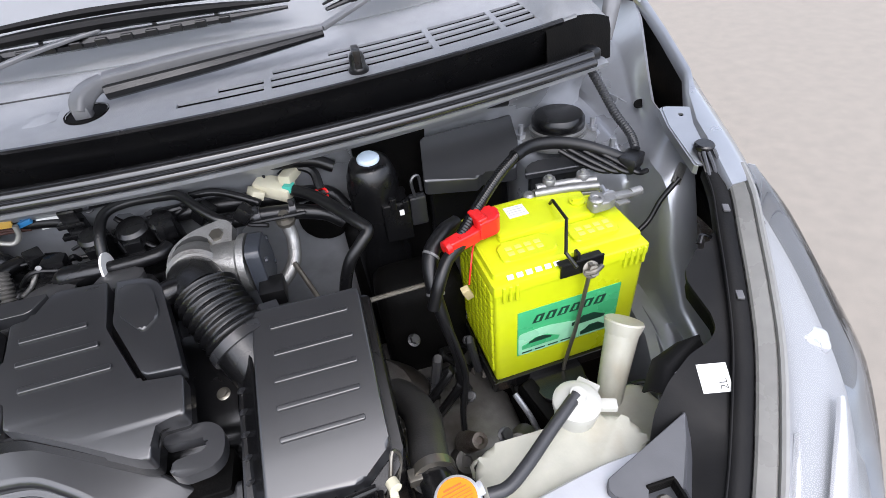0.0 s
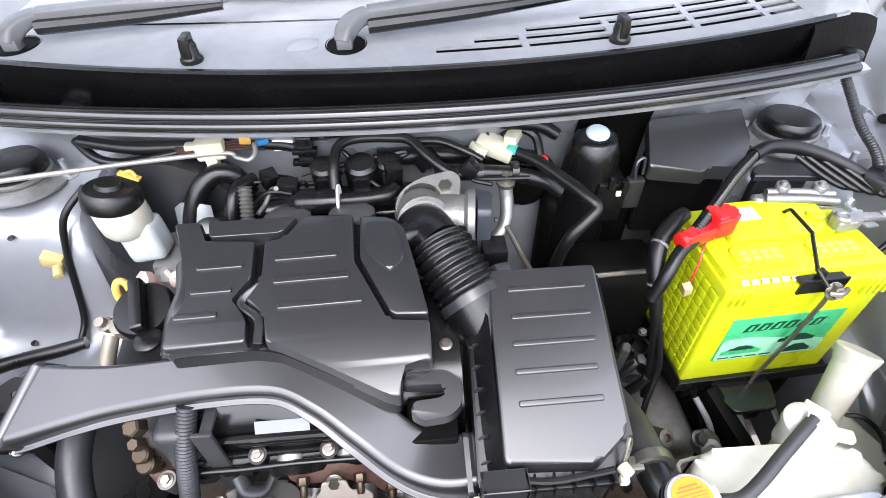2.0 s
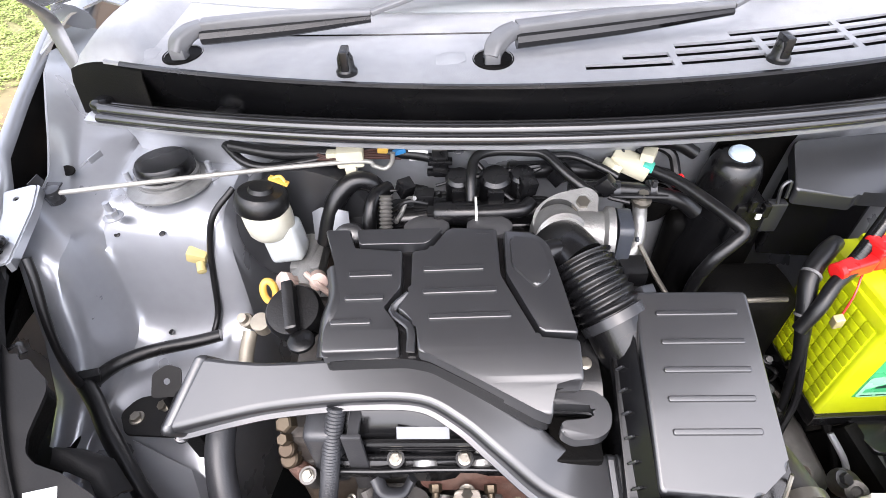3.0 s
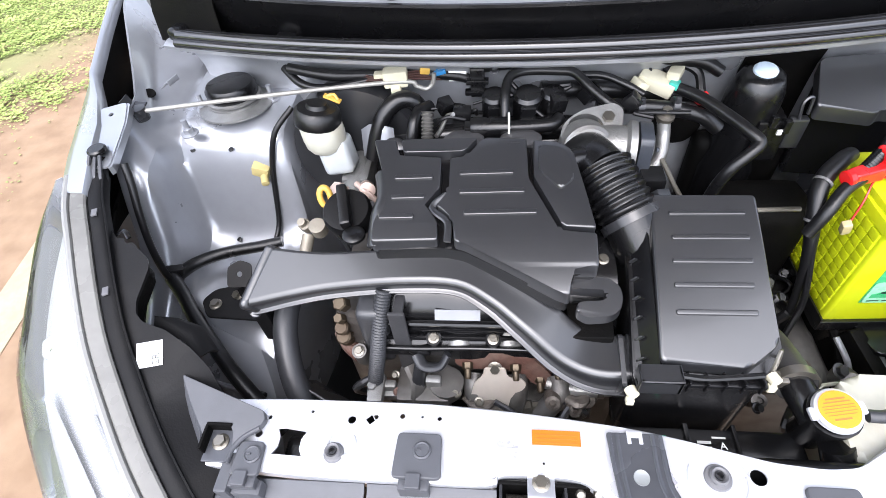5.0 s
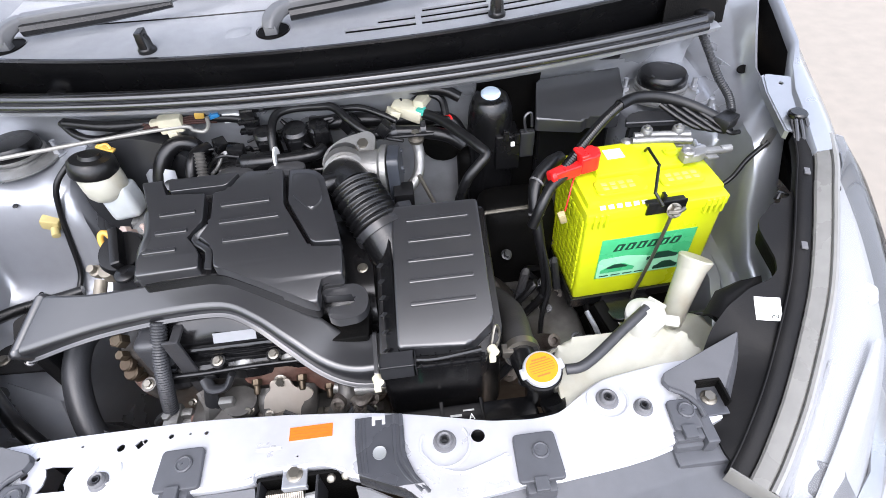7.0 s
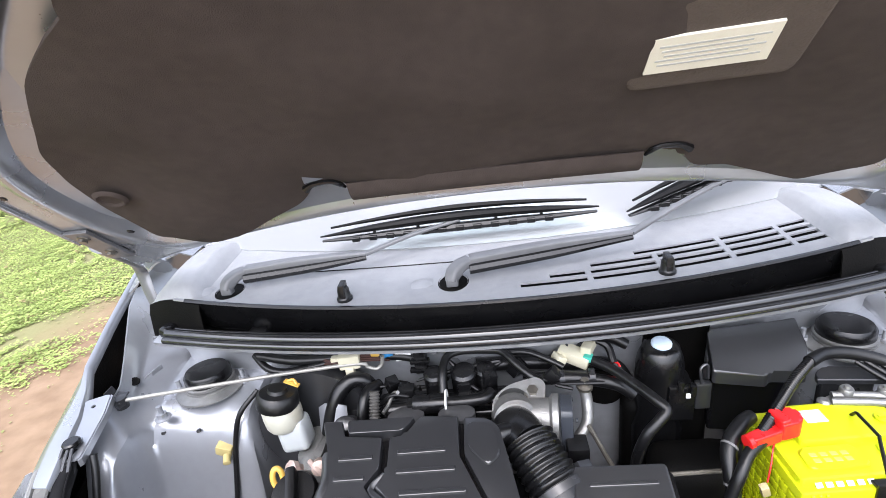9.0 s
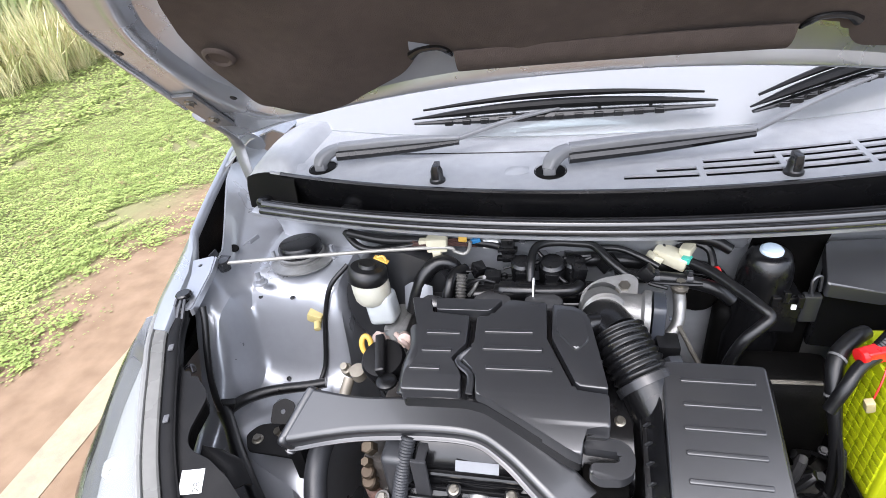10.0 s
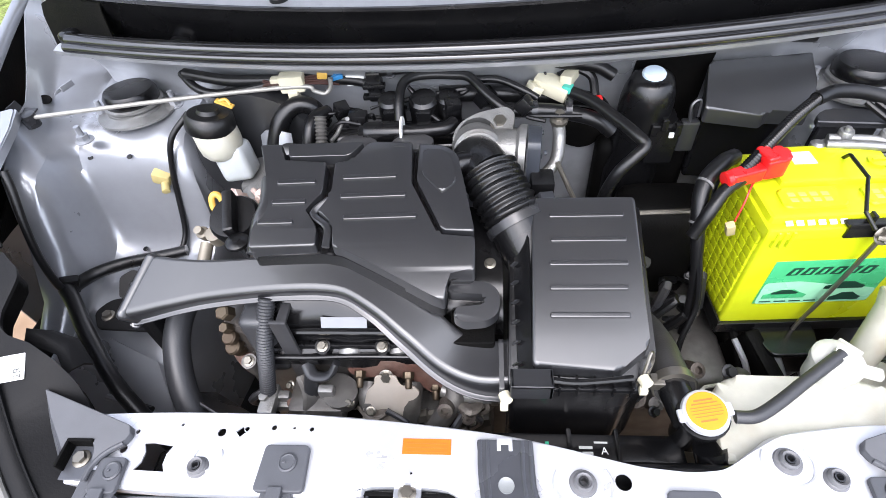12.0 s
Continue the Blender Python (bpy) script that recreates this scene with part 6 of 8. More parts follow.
for (x0, x1), y in RIBS:
    part("rib", raised_bar((x0, y), (x1, y + 0.02 * (x1 - x0)), slant), SATIN, chamber, smooth=60)
part("nameplate", join(*[prism([(-0.094 + 0.0035 * k, 0.317), (-0.092 + 0.0035 * k, 0.317), (-0.092 + 0.0035 * k, 0.319), (-0.094 + 0.0035 * k, 0.319)], 0.0, 0.0006, 0, 1, slant) for k in range(4)]), SATIN, chamber)
part("side_scoop", tube([slant(Vector(p)) for p in ((-0.243, 0.20, -0.02), (-0.241, 0.23, -0.012), (-0.236, 0.255, -0.012), (-0.243, 0.29, -0.018))], 0.012, 10, 4), SATIN, chamber)
part("fixing_stud", moved(join(lathe([(0, 0), (0.014, 0), (0.014, 0.004), (0.010, 0.007), (0, 0.007)], 20), hexhead(0.005, 0.006)), pose(-0.277, 0.225, 0.818)), RUBBER, chamber, "black fixing grommet with a stud")
def hook_top(v):
    return Vector((v.x, v.y, v.z + 0.803 + 0.30 * (v.y - 0.15)))
hook_plan = [(-0.030, 0.1725), (0.012, 0.1715), (0.024, 0.163), (0.0265, 0.150), (0.023, 0.137), (0.012, 0.130), (-0.012, 0.128), (-0.022, 0.134), (-0.023, 0.1405), (-0.018, 0.1450), (0.005, 0.1465), (0.0125, 0.151), (0.010, 0.158), (-0.030, 0.160)]
part("resonator_hook", prism(rounded(hook_plan, 0.006, 5), -0.011, 0.002, 0.003, 4, hook_top), SATIN, chamber, "black hooked resonator stub", smooth=55)
# Web coloured near-black to give the hook's slot its shade.
part("stub_web", prism(rounded([(-0.028, 0.122), (0.020, 0.122), (0.022, 0.166), (-0.028, 0.168)], 0.004, 2), 0.750, 0.768, 0.002), VOID, chamber)

# intake duct
duct = thing("intake_duct", (-0.2, 0.18, 0.75), "long black moulded intake duct across the front of the engine", "intake duct")
RUN = [((-0.396, 0.181, 0.786), 0.0365, 0.014), ((-0.380, 0.182, 0.787), 0.035, 0.0145), ((-0.345, 0.184, 0.789), 0.0295, 0.015), ((-0.30, 0.187, 0.791), 0.0245, 0.0155), ((-0.22, 0.190, 0.795), 0.0225, 0.0165), ((-0.150, 0.1875, 0.7945), 0.0225, 0.017), ((-0.105, 0.169, 0.784), 0.024, 0.0185), ((-0.065, 0.1425, 0.7655), 0.025, 0.021), ((-0.028, 0.1195, 0.743), 0.025, 0.0225), ((0.004, 0.1095, 0.734), 0.0255, 0.024), ((0.040, 0.1095, 0.734), 0.026, 0.024)]
rows = dense(RUN, 5)
def duct_ring(i, rows, grow=0.0, slide=0.0):
    """One moulded section of the duct: broad front shoulder, tight rear one, thin flange below; slanted towards the mouth."""
    c, w, h = Vector(rows[i][0]), rows[i][1] + grow, rows[i][2] + grow
    d = (Vector(rows[min(i + 1, len(rows) - 1)][0]) - Vector(rows[max(i - 1, 0)][0])).normalized()
    side = d.cross(Vector((0, lerp_table(((-0.40, -0.40), (-0.16, -0.35), (-0.06, -0.17), (0.04, -0.10)), c.x), 1))).normalized()
    up = side.cross(d)
    slant_by = 0.036 * max(0.0, 1 - (c.x + 0.396) / 0.085)
    low = h * lerp_table(((-0.40, 0.75), (-0.34, 0.35), (-0.22, 0.15), (-0.10, 0.10), (-0.03, 0.3), (0.04, 0.7)), c.x)
    r = min(0.0085, 0.45 * (h + low))
    ring = [(w - 0.002 - r + r * math.sin(a), h - r + r * math.cos(a)) for a in span(math.pi / 2, 0, 8)]
    ring += [(-w + 0.004 + 0.004 * math.cos(a), h - 0.004 + 0.004 * math.sin(a)) for a in span(math.pi / 2, math.pi, 5)]
    ring += [(-w, -low + 0.002), (-w + 0.002, -low), (w + 0.001, -low), (w + 0.0030, -low + 0.0003), (w + 0.0038, -low + 0.0013), (w + 0.0034, -low + 0.0024), (w + 0.0020, -low + 0.0028), (w, -low + 0.0027), (w - 0.0016, -low + 0.0034)]
    return [c + side * a + up * b + d * (slide + slant_by * (0.22 - 0.42 * a / w - 0.15 * b / h)) for a, b in ring]


part("tube", skin([duct_ring(i, rows) for i in range(len(rows))], close=True), SATIN, duct, smooth=50)
part("mouth_lip", skin([duct_ring(0, rows, 0.0, 0.008), duct_ring(0, rows, 0.0022, 0.006), duct_ring(0, rows, 0.0030, 0.002), duct_ring(0, rows, 0.0022, -0.002), duct_ring(0, rows, -0.001, -0.004)], close=True), SATIN, duct, "thick rounded lip round the duct mouth", smooth=60)
# Near-black cap stands for the unlit inside of the duct.
part("mouth", skin([duct_ring(0, rows, -0.001, -0.003), duct_ring(0, rows, -0.010, -0.002)], close=True), VOID, duct)
part("collar", join(*[sweep([((0.024 + 0.009 * k, 0.1095, 0.734), 0.029, 0.027), ((0.029 + 0.009 * k, 0.1095, 0.734), 0.029, 0.027)]) for k in range(3)]), SATIN, duct, "ribbed collar into the air cleaner")
stay = part("mount_bracket", join(prism(rounded([(-0.520, 0.212), (-0.508, 0.232), (-0.464, 0.243), (-0.431, 0.205), (-0.400, 0.200), (-0.400, 0.180), (-0.440, 0.183), (-0.503, 0.186)], 0.006, 3), 0.694, 0.698, 0.001), box(-0.425, -0.405, 0.175, 0.205, 0.66, 0.76, 0.002), moved(plate(rounded([(-0.016, -0.018), (0.016, -0.018), (0.016, 0.014), (0.0, 0.020), (-0.016, 0.010)], 0.005, 3), [circle(0, 0, 0.004, 10)], 0, 0.003), pose(-0.462, 0.238, 0.726, 38, 10, 10)), tube([(-0.462, 0.226, 0.715), (-0.460, 0.222, 0.698)], 0.008, 8, flat=0.3)), HOUSING, duct, "dark steel mounting bracket")
piece("bolt", BOLT, pose(-0.497, 0.206, 0.698), stay)
piece("bolt", BOLT, aim((-0.470, 0.222, 0.698), (-0.3, -0.3, 0.9)), stay)

# air cleaner
cleaner = thing("air_cleaner", (0.11, 0.17, 0.66), "black air cleaner box with a ribbed sloping lid", "air filter box")
def lid_slope(v):
    return Vector((v.x, v.y, v.z + 0.851 + 0.33 * (v.y - 0.258) - 0.3 * max(0.0, 0.22 - v.y) ** 2))
lid = part("lid", prism(rounded([(0.0625, 0.2595), (0.174, 0.2585), (0.170, 0.104), (0.139, 0.0815), (0.0555, 0.0855)], 0.006, 3), -0.018, 0.0, 0.0035, 3, lid_slope, cuts=span(0.095, 0.215, 9)), SATIN, cleaner, "satin black lid with five ribs", smooth=45)
for (x0, x1), y in (((0.080, 0.159), 0.236), ((0.080, 0.159), 0.2085), ((0.0775, 0.158), 0.183), ((0.0765, 0.155), 0.158), ((0.0755, 0.154), 0.131)):
    part("rib", raised_bar((x0, y), (x1, y), lid_slope, 0.005, 0.0022), SATIN, lid, smooth=60)
base = part("base", prism(rounded([(0.032, 0.074), (0.150, 0.072), (0.180, 0.100), (0.184, 0.264), (0.040, 0.264)], 0.008, 3), -0.17, -0.021, 0.003, 2, lid_slope), BLACK, cleaner, "black lower case")
part("flank", skin([[lid_slope(Vector((0.036 + 0.02 * t, y, -0.030 + 0.026 * t))) for t in span(0, 1, 3)] for y in span(0.078, 0.258, 4)], thick=0.003), BLACK, base)
for k in range(8):
    part("louvre", moved(box(-0.004, 0.004, -0.001, 0.001, -0.003, 0.003, 0.0005), Matrix.Translation(lid_slope(Vector((0.042, 0.095 + 0.02 * k, -0.018)))) @ pose(0, 0, 0, 20, -50, 0)), SATIN, base)
part("front_rail", moved(join(box(0.034, 0.155, 0.062, 0.072, 0.756, 0.764, 0.002), *[box(0.08 + 0.017 * k, 0.082 + 0.017 * k, 0.060, 0.074, 0.754, 0.772, 0.0006) for k in range(5)], tube([(0.075, 0.068, 0.772), (0.10, 0.066, 0.772), (0.15, 0.070, 0.774)], 0.003, 8)), Matrix.Translation((0, 0.004, 0.012))), BLACK, base)
part("latch_frame", moved(join(box(0.034, 0.075, 0.058, 0.062, 0.752, 0.776, 0.001), box(0.034, 0.038, 0.058, 0.078, 0.752, 0.776, 0.001), box(0.071, 0.075, 0.058, 0.078, 0.752, 0.776, 0.001), box(0.034, 0.075, 0.058, 0.078, 0.772, 0.776, 0.001)), Matrix.Translation((0, 0.004, 0.012))), SATIN, base, "black latch frame")
for x, y, z in ((0.028, 0.068, 0.762), (0.163, 0.082, 0.772)):
    part("clip_end", join(moved(lathe([(0, 0), (0.006, 0), (0.006, 0.009), (0, 0.010)], 14), aim((x, y, z), (0.3, -0.9, 0.1))), box(x - 0.004, x + 0.004, y - 0.013, y - 0.006, z - 0.012, z - 0.003, 0.0015)), IVORY, base, "ivory clip end")
part("spring_clip", tube([(0.155, 0.078, 0.752), (0.163, 0.084, 0.775), (0.170, 0.098, 0.792), (0.176, 0.10, 0.775), (0.168, 0.085, 0.758)], 0.0018, 6, 4), ZINC, base)
part("outlet", tube([(0.075, 0.205, 0.775), (0.062, 0.225, 0.796), (0.044, 0.252, 0.823)], [0.030, 0.032, 0.032], 20, 4), RUBBER, cleaner, "outlet spigot")
hose = thing("intake_hose", (0.03, 0.29, 0.80), "ribbed black rubber hose from air cleaner to throttle", "hose")
part("elbow", tube([(-0.004, 0.352, 0.832), (-0.001, 0.342, 0.844), (0.006, 0.322, 0.851), (0.018, 0.300, 0.850)], 0.0295, 22, 6), RUBBER, hose)
part("bellows", tube([(0.017, 0.302, 0.852), (0.027, 0.281, 0.842), (0.038, 0.262, 0.831), (0.045, 0.251, 0.823)], 0.0350, 28, 6, wave=0.10, pitch=0.0092, steps=8), RUBBER, hose, "ribbed bellows", smooth=80)
part("hose_clamp", join(moved(lathe([(0.034, -0.005), (0.0355, -0.005), (0.0355, 0.005), (0.034, 0.005)], 30), aim((0.046, 0.249, 0.8215), (0.45, -0.72, -0.5))), moved(box(-0.01, 0.01, -0.005, 0.005, -0.004, 0.006, 0.001), pose(0.078, 0.268, 0.842, 30, 20, 30))), DKMETAL, hose, "dark steel hose clamp")
part("breather", tube([(-0.032, 0.300, 0.862), (-0.016, 0.306, 0.864), (0.0, 0.312, 0.862)], 0.013, 14, 4), RUBBER, hose, "short black breather stub")
throttle = thing("throttle_body", (0.02, 0.37, 0.80), "cast aluminium throttle body with a black actuator cover", "throttle body")
part("flange", moved(plate(rounded([(-0.036, -0.018), (-0.028, 0.008), (-0.006, 0.022), (0.032, 0.028), (0.042, 0.018), (0.036, -0.016), (0.0, -0.032)], 0.012, 4), [circle(-0.004, -0.006, 0.022, 18)], -0.012, 0.004), Matrix.Translation((0.006, 0.372, 0.862)) @ pose(0, 0, 0, 24, -4, 0) @ Matrix.Scale(1.05, 4)), ALU, throttle, "rounded cast flange")
part("barrel", join(moved(lathe([(0.027, 0.0), (0.031, 0.002), (0.031, 0.03), (0.027, 0.034), (0.022, 0.034), (0.022, 0)], 28), aim((0.0, 0.368, 0.842), (0.1, -0.9, 0.3))), moved(lathe([(0, 0), (0.026, 0), (0.028, 0.012), (0.028, 0.034), (0.034, 0.038), (0.034, 0.046), (0, 0.046)], 26), aim((0.016, 0.358, 0.842), (1, -0.12, 0)))), ALU, throttle, "cast barrel")
part("actuator_cover", join(moved(prism(rounded([(-0.030, -0.034), (0.026, -0.034), (0.030, 0.0), (0.020, 0.034), (-0.022, 0.034)], 0.010, 3), 0, 0.016, 0.004, 2), Matrix.Translation((0.064, 0.350, 0.840)) @ pose(0, 0, 0, 90, 0, 84)), *[moved(lathe([(0, 0), (0.003, 0), (0.003, 0.003), (0, 0.003)], 8), pose(0.081, 0.35 + 0.026 * math.cos(a), 0.84 + 0.03 * math.sin(a), 0, 90, 0)) for a in (0.6, 2.5, 3.8, 5.6)]), shade("grey actuator plastic", (0.03, 0.034, 0.042), 0.35), throttle, "dark actuator cover with screws")
part("plug", box(0.066, 0.094, 0.300, 0.330, 0.812, 0.834, 0.003), RUBBER, throttle, "black wiring plug")
boss = part("boss", moved(lathe([(0.012, -0.015), (0.012, 0.0), (0, 0)], 18), aim((0.030, 0.380, 0.866), (0, -0.3, 1))), ALU, throttle)
piece("bolt", BIGBOLT, aim((0.030, 0.380, 0.866), (0, -0.3, 1)), boss)


# ---- battery ----
battery = thing("battery", (0.414, 0.298, 0.648), "lime yellow car battery with a green label, strapped down", "battery")
BM = pose(0.3155, 0.2325, 0.648, 0, 0, 2.5)
W, D = 0.197, 0.127
part("case", moved(bevelled(moved(join(prism(rounded([(0.002, 0.001), (W - 0.002, 0.001), (W - 0.002, D - 0.001), (0.002, D - 0.001)], 0.005, 3), 0.0, 0.160, 0.0)), Matrix()), 0), BM), LIME, battery, "lime yellow ribbed case")
GRIP = finish(box(-0.0022, 0.0019, -0.0074, 0.0074, -0.0061, 0.0061, 0.0015, 2), "grip_pad", LIME)
for r in range(11):
    for c in range(7):
        piece("grip_pad", GRIP, BM @ Matrix.Translation((0.0014, 0.016 + 0.0158 * c, 0.017 + 0.0132 * r)), battery)
lidb = part("lid", moved(join(prism(rounded([(0, -0.0015), (W, -0.0015), (W, D), (0, D)], 0.004, 3), 0.158, 0.172, 0.003, 2), prism(rounded([(0.004, 0.010), (W - 0.004, 0.010), (W - 0.004, D - 0.004), (0.004, D - 0.004)], 0.006, 3), 0.170, 0.181, 0.004, 2),
                              prism(rounded([(0.032, 0.058), (W - 0.038, 0.058), (W - 0.03, D - 0.004), (0.036, D - 0.004)], 0.006, 3), 0.179, 0.189, 0.004, 2)), BM), LIME, battery, "stepped lime lid", smooth=30)
EMBOSS = finish(box(-0.004, 0.004, -0.003, 0.003, 0, 0.0012, 0.0004, 1), "embossing", shade("pale embossed yellow", (0.62, 0.70, 0.10), 0.35))
for x0, x1 in ((0.022, 0.092), (0.112, 0.172)):
    part("raised_pad", moved(prism(rounded([(x0, 0.022), (x1, 0.022), (x1 - 0.002, 0.054), (x0 + 0.002, 0.054)], 0.008, 4), 0.179, 0.1845, 0.003, 3), BM), LIME, lidb)
    for k in range(4):
        for r in range(2):
            piece("embossing", EMBOSS, BM @ Matrix.Translation((x0 + 0.014 + 0.012 * k, 0.033 + 0.009 * r, 0.184)), lidb)
for x in (0.010, 0.018, 0.026, 0.164, 0.172, 0.180, 0.188):
    part("tooth", moved(box(x, x + 0.004, -0.004, 0.002, 0.146, 0.171, 0.001, 1), BM), LIME, lidb)
part("vent_plug", moved(join(lathe([(0, 0.0), (0.010, 0.0), (0.010, 0.004), (0, 0.005)], 18), box(-0.007, 0.007, -0.0015, 0.0015, 0.004, 0.0065, 0.0005)), BM @ pose(0.148, 0.085, 0.188)), LIME, lidb)
part("post", moved(lathe([(0.010, 0), (0.009, 0.018), (0, 0.018)], 16), BM @ pose(0.170, 0.076, 0.18)), ALU, battery, "lead battery post")
bar = moved(join(*[box(0.016 + 0.0115 * k, 0.0235 + 0.0115 * k, 0.0, 0.0008, 0.003, 0.010, 0) for k in range(6)]), BM @ Matrix.Translation((0.014, 0.006, 0.1735)) @ pose(0, 0, 0, -58, 0, 0) @ Matrix.Translation((-0.01, 0, -0.004)))
part("brand_mark", bar, CARD, lidb, "row of plain white marks")
part("data_label", moved(box(0.058, 0.084, 0.088, 0.110, 0.189, 0.1896, 0), BM), CARD, lidb, "white data label")
part("print", moved(join(*[box(0.061, 0.081 - 0.003 * (k % 2), 0.092 + 0.0045 * k, 0.094 + 0.0045 * k, 0.1896, 0.1899, 0) for k in range(4)]), BM), FAINT, lidb)
label = part("label", moved(prism([(0.030, 0.038), (0.168, 0.038), (0.168, 0.118), (0.030, 0.118)], 0, 0.0006, 0), BM @ pose(0, 0.001, 0, 90, 0, 0) @ Matrix.Translation((0, 0, 0))), GREEN, battery, "green label with plain brand shapes and pictured cars")
F = BM @ pose(0, 0.0003, 0, 90, 0, 0)
def onface(pts, depth, material, name):
    return part(name, moved(prism(pts, depth, depth + 0.0004, 0), F), material, label)
onface(rounded([(0.031, 0.039), (0.167, 0.039), (0.167, 0.064), (0.120, 0.072), (0.070, 0.082), (0.031, 0.080)], 0.006, 4), 0.0007, MINT, "print_band")
def wedge(x):
    return [(x, 0.094), (x + 0.012, 0.094), (x + 0.0165, 0.107), (x + 0.0055, 0.107)]
for k in range(6):
    onface(wedge(0.049 + 0.0165 * k), 0.0008, INK, "brand_shape")
for k in range(6):
    onface([(0.0535 + 0.0165 * k, 0.0965), (0.0575 + 0.0165 * k, 0.0965), (0.0595 + 0.0165 * k, 0.1045), (0.0565 + 0.0165 * k, 0.1045)], 0.0012, GREEN, "brand_shape")
carshape = [(0, 0), (0.050, 0), (0.052, 0.006), (0.044, 0.010), (0.034, 0.0165), (0.017, 0.0165), (0.008, 0.010), (0, 0.007)]
onface([(0.036 + x, 0.050 + y) for x, y in carshape], 0.0011, GREEN, "pictured_car")
onface([(0.045 + x * 0.6, 0.0585 + y * 0.5) for x, y in carshape], 0.0014, INK, "pictured_window")
onface([(0.104 + x * 0.9, 0.066 + y * 0.8) for x, y in carshape], 0.0012, INK, "pictured_car")
onface([(0.118 + x * 0.72, 0.043 + y * 0.9) for x, y in carshape], 0.0012, INK, "pictured_car")
for k in range(4):
    onface([(0.036 + 0.018 * k, 0.0425), (0.050 + 0.018 * k, 0.0425), (0.050 + 0.018 * k, 0.0445), (0.036 + 0.018 * k, 0.0445)], 0.0012, INK, "fine_print")
tray = thing("battery_tray", (0.41, 0.29, 0.60), "black plastic battery tray on a dark support", "battery tray")
part("tray", moved(join(prism(rounded([(-0.006, -0.008), (W + 0.006, -0.008), (W + 0.006, D + 0.006), (-0.006, D + 0.006)], 0.008, 3), -0.012, 0.0, 0.002), box(-0.006, -0.003, -0.008, D, -0.004, 0.012, 0.001), box(-0.006, W + 0.006, -0.009, -0.005, -0.01, 0.007, 0.001), prism(rounded([(0.05, -0.05), (0.11, -0.05), (0.12, -0.006), (0.04, -0.006)], 0.010, 3), -0.010, -0.004, 0.002)), BM), BLACK, tray)
part("support", join(box(0.33, 0.50, 0.25, 0.36, 0.48, 0.637, 0.01), moved(box(-0.01, 0.01, -0.04, 0.04, -0.05, 0.05, 0.004), pose(0.36, 0.20, 0.59, 20, 0, 20)), tube([(0.34, 0.235, 0.63), (0.345, 0.20, 0.61), (0.35, 0.17, 0.57)], 0.006, 8)), VOID, tray)
for pts, r, f in (([(0.335, 0.215, 0.635), (0.345, 0.19, 0.62), (0.352, 0.175, 0.60)], 0.004, 1.0), ([(0.385, 0.20, 0.625), (0.395, 0.165, 0.60)], 0.008, 0.4), ([(0.43, 0.21, 0.63), (0.445, 0.185, 0.60)], 0.012, 0.3)):
    part("stay", tube(pts, r, 8, flat=f), BAY, tray, "bright metal stay under the tray")
hold = thing("battery_strap", (0.42, 0.22, 0.66), "black hold-down clamp with a thin steel rod over the battery", "battery clamp")
part("clamp_plate", moved(join(box(0.080, 0.134, -0.0045, -0.0018, 0.160, 0.180, 0.0008), box(0.080, 0.134, -0.0045, 0.008, 0.1735, 0.177, 0.0008), box(0.100, 0.104, -0.003, 0.006, 0.176, 0.190, 0.001)), BM), RUBBER, hold, "black clamp plate")
part("wing_nut", moved(join(hexhead(0.007, 0.007, 1.5), tube([(-0.010, 0, 0.006), (0, 0, 0.010), (0.012, 0.002, 0.004)], 0.003, 8)), BM @ pose(0.113, -0.012, 0.170, 62, 0, 0)), ZINC, hold, "zinc wing nut")
part("rod", moved(tube([(0.112, -0.012, 0.180), (0.111, -0.0115, 0.15), (0.103, -0.011, 0.07), (0.094, -0.011, 0.012), (0.092, -0.012, -0.004)], 0.0026, 10, 4), BM), ZINC, hold, "thin steel rod")
part("over_bar", tube([(0.4275, 0.336, 0.832), (0.427, 0.327, 0.846), (0.4262, 0.318, 0.848), (0.4245, 0.284, 0.850), (0.4225, 0.279, 0.850), (0.4, 0.233, 0.849), (0.399, 0.229, 0.848), (0.404, 0.213, 0.840)], 0.0021, 10, 2), RUBBER, hold, "black coated over-bar with two kinks")
boot = thing("terminal_cover", (0.325, 0.315, 0.835), "red rubber boot over the battery terminal", "terminal cover")
part("boot", join(moved(prism(rounded([(-0.014, -0.012), (0.012, -0.013), (0.020, -0.006), (0.020, 0.010), (0.012, 0.013), (-0.013, 0.012)], 0.005, 3), -0.012, 0.012, 0.005, 3), pose(0.331, 0.307, 0.853, 0, 0, 16)), moved(prism(rounded([(-0.007, -0.013), (0.007, -0.013), (0.007, 0.013), (-0.007, 0.013)], 0.004, 3), 0, 0.008, 0.003, 3), pose(0.324, 0.307, 0.861, 0, 0, 16)), moved(prism(rounded([(-0.024, -0.008), (0.018, -0.009), (0.018, 0.009), (-0.024, 0.007)], 0.004, 3), -0.009, 0.007, 0.004, 3), pose(0.303, 0.294, 0.850, 0, 0, 20))), RED, boot, smooth=45)
part("cuff", moved(lathe([(0.0075, -0.004), (0.0095, -0.003), (0.0095, 0.003), (0.0075, 0.004)], 18), aim((0.280, 0.286, 0.848), (0.94, 0.3, 0.1))), RED, boot, "rolled cuff of the boot", smooth=60)
part("sense_wire", tube([(0.325, 0.305, 0.842), (0.312, 0.290, 0.836), (0.304, 0.276, 0.822), (0.298, 0.268, 0.80)], 0.0011, 6, 5), RED, boot)
negative = thing("earth_terminal", (0.495, 0.34, 0.835), "grey lead terminal clamp with a pressed lug", "battery terminal")
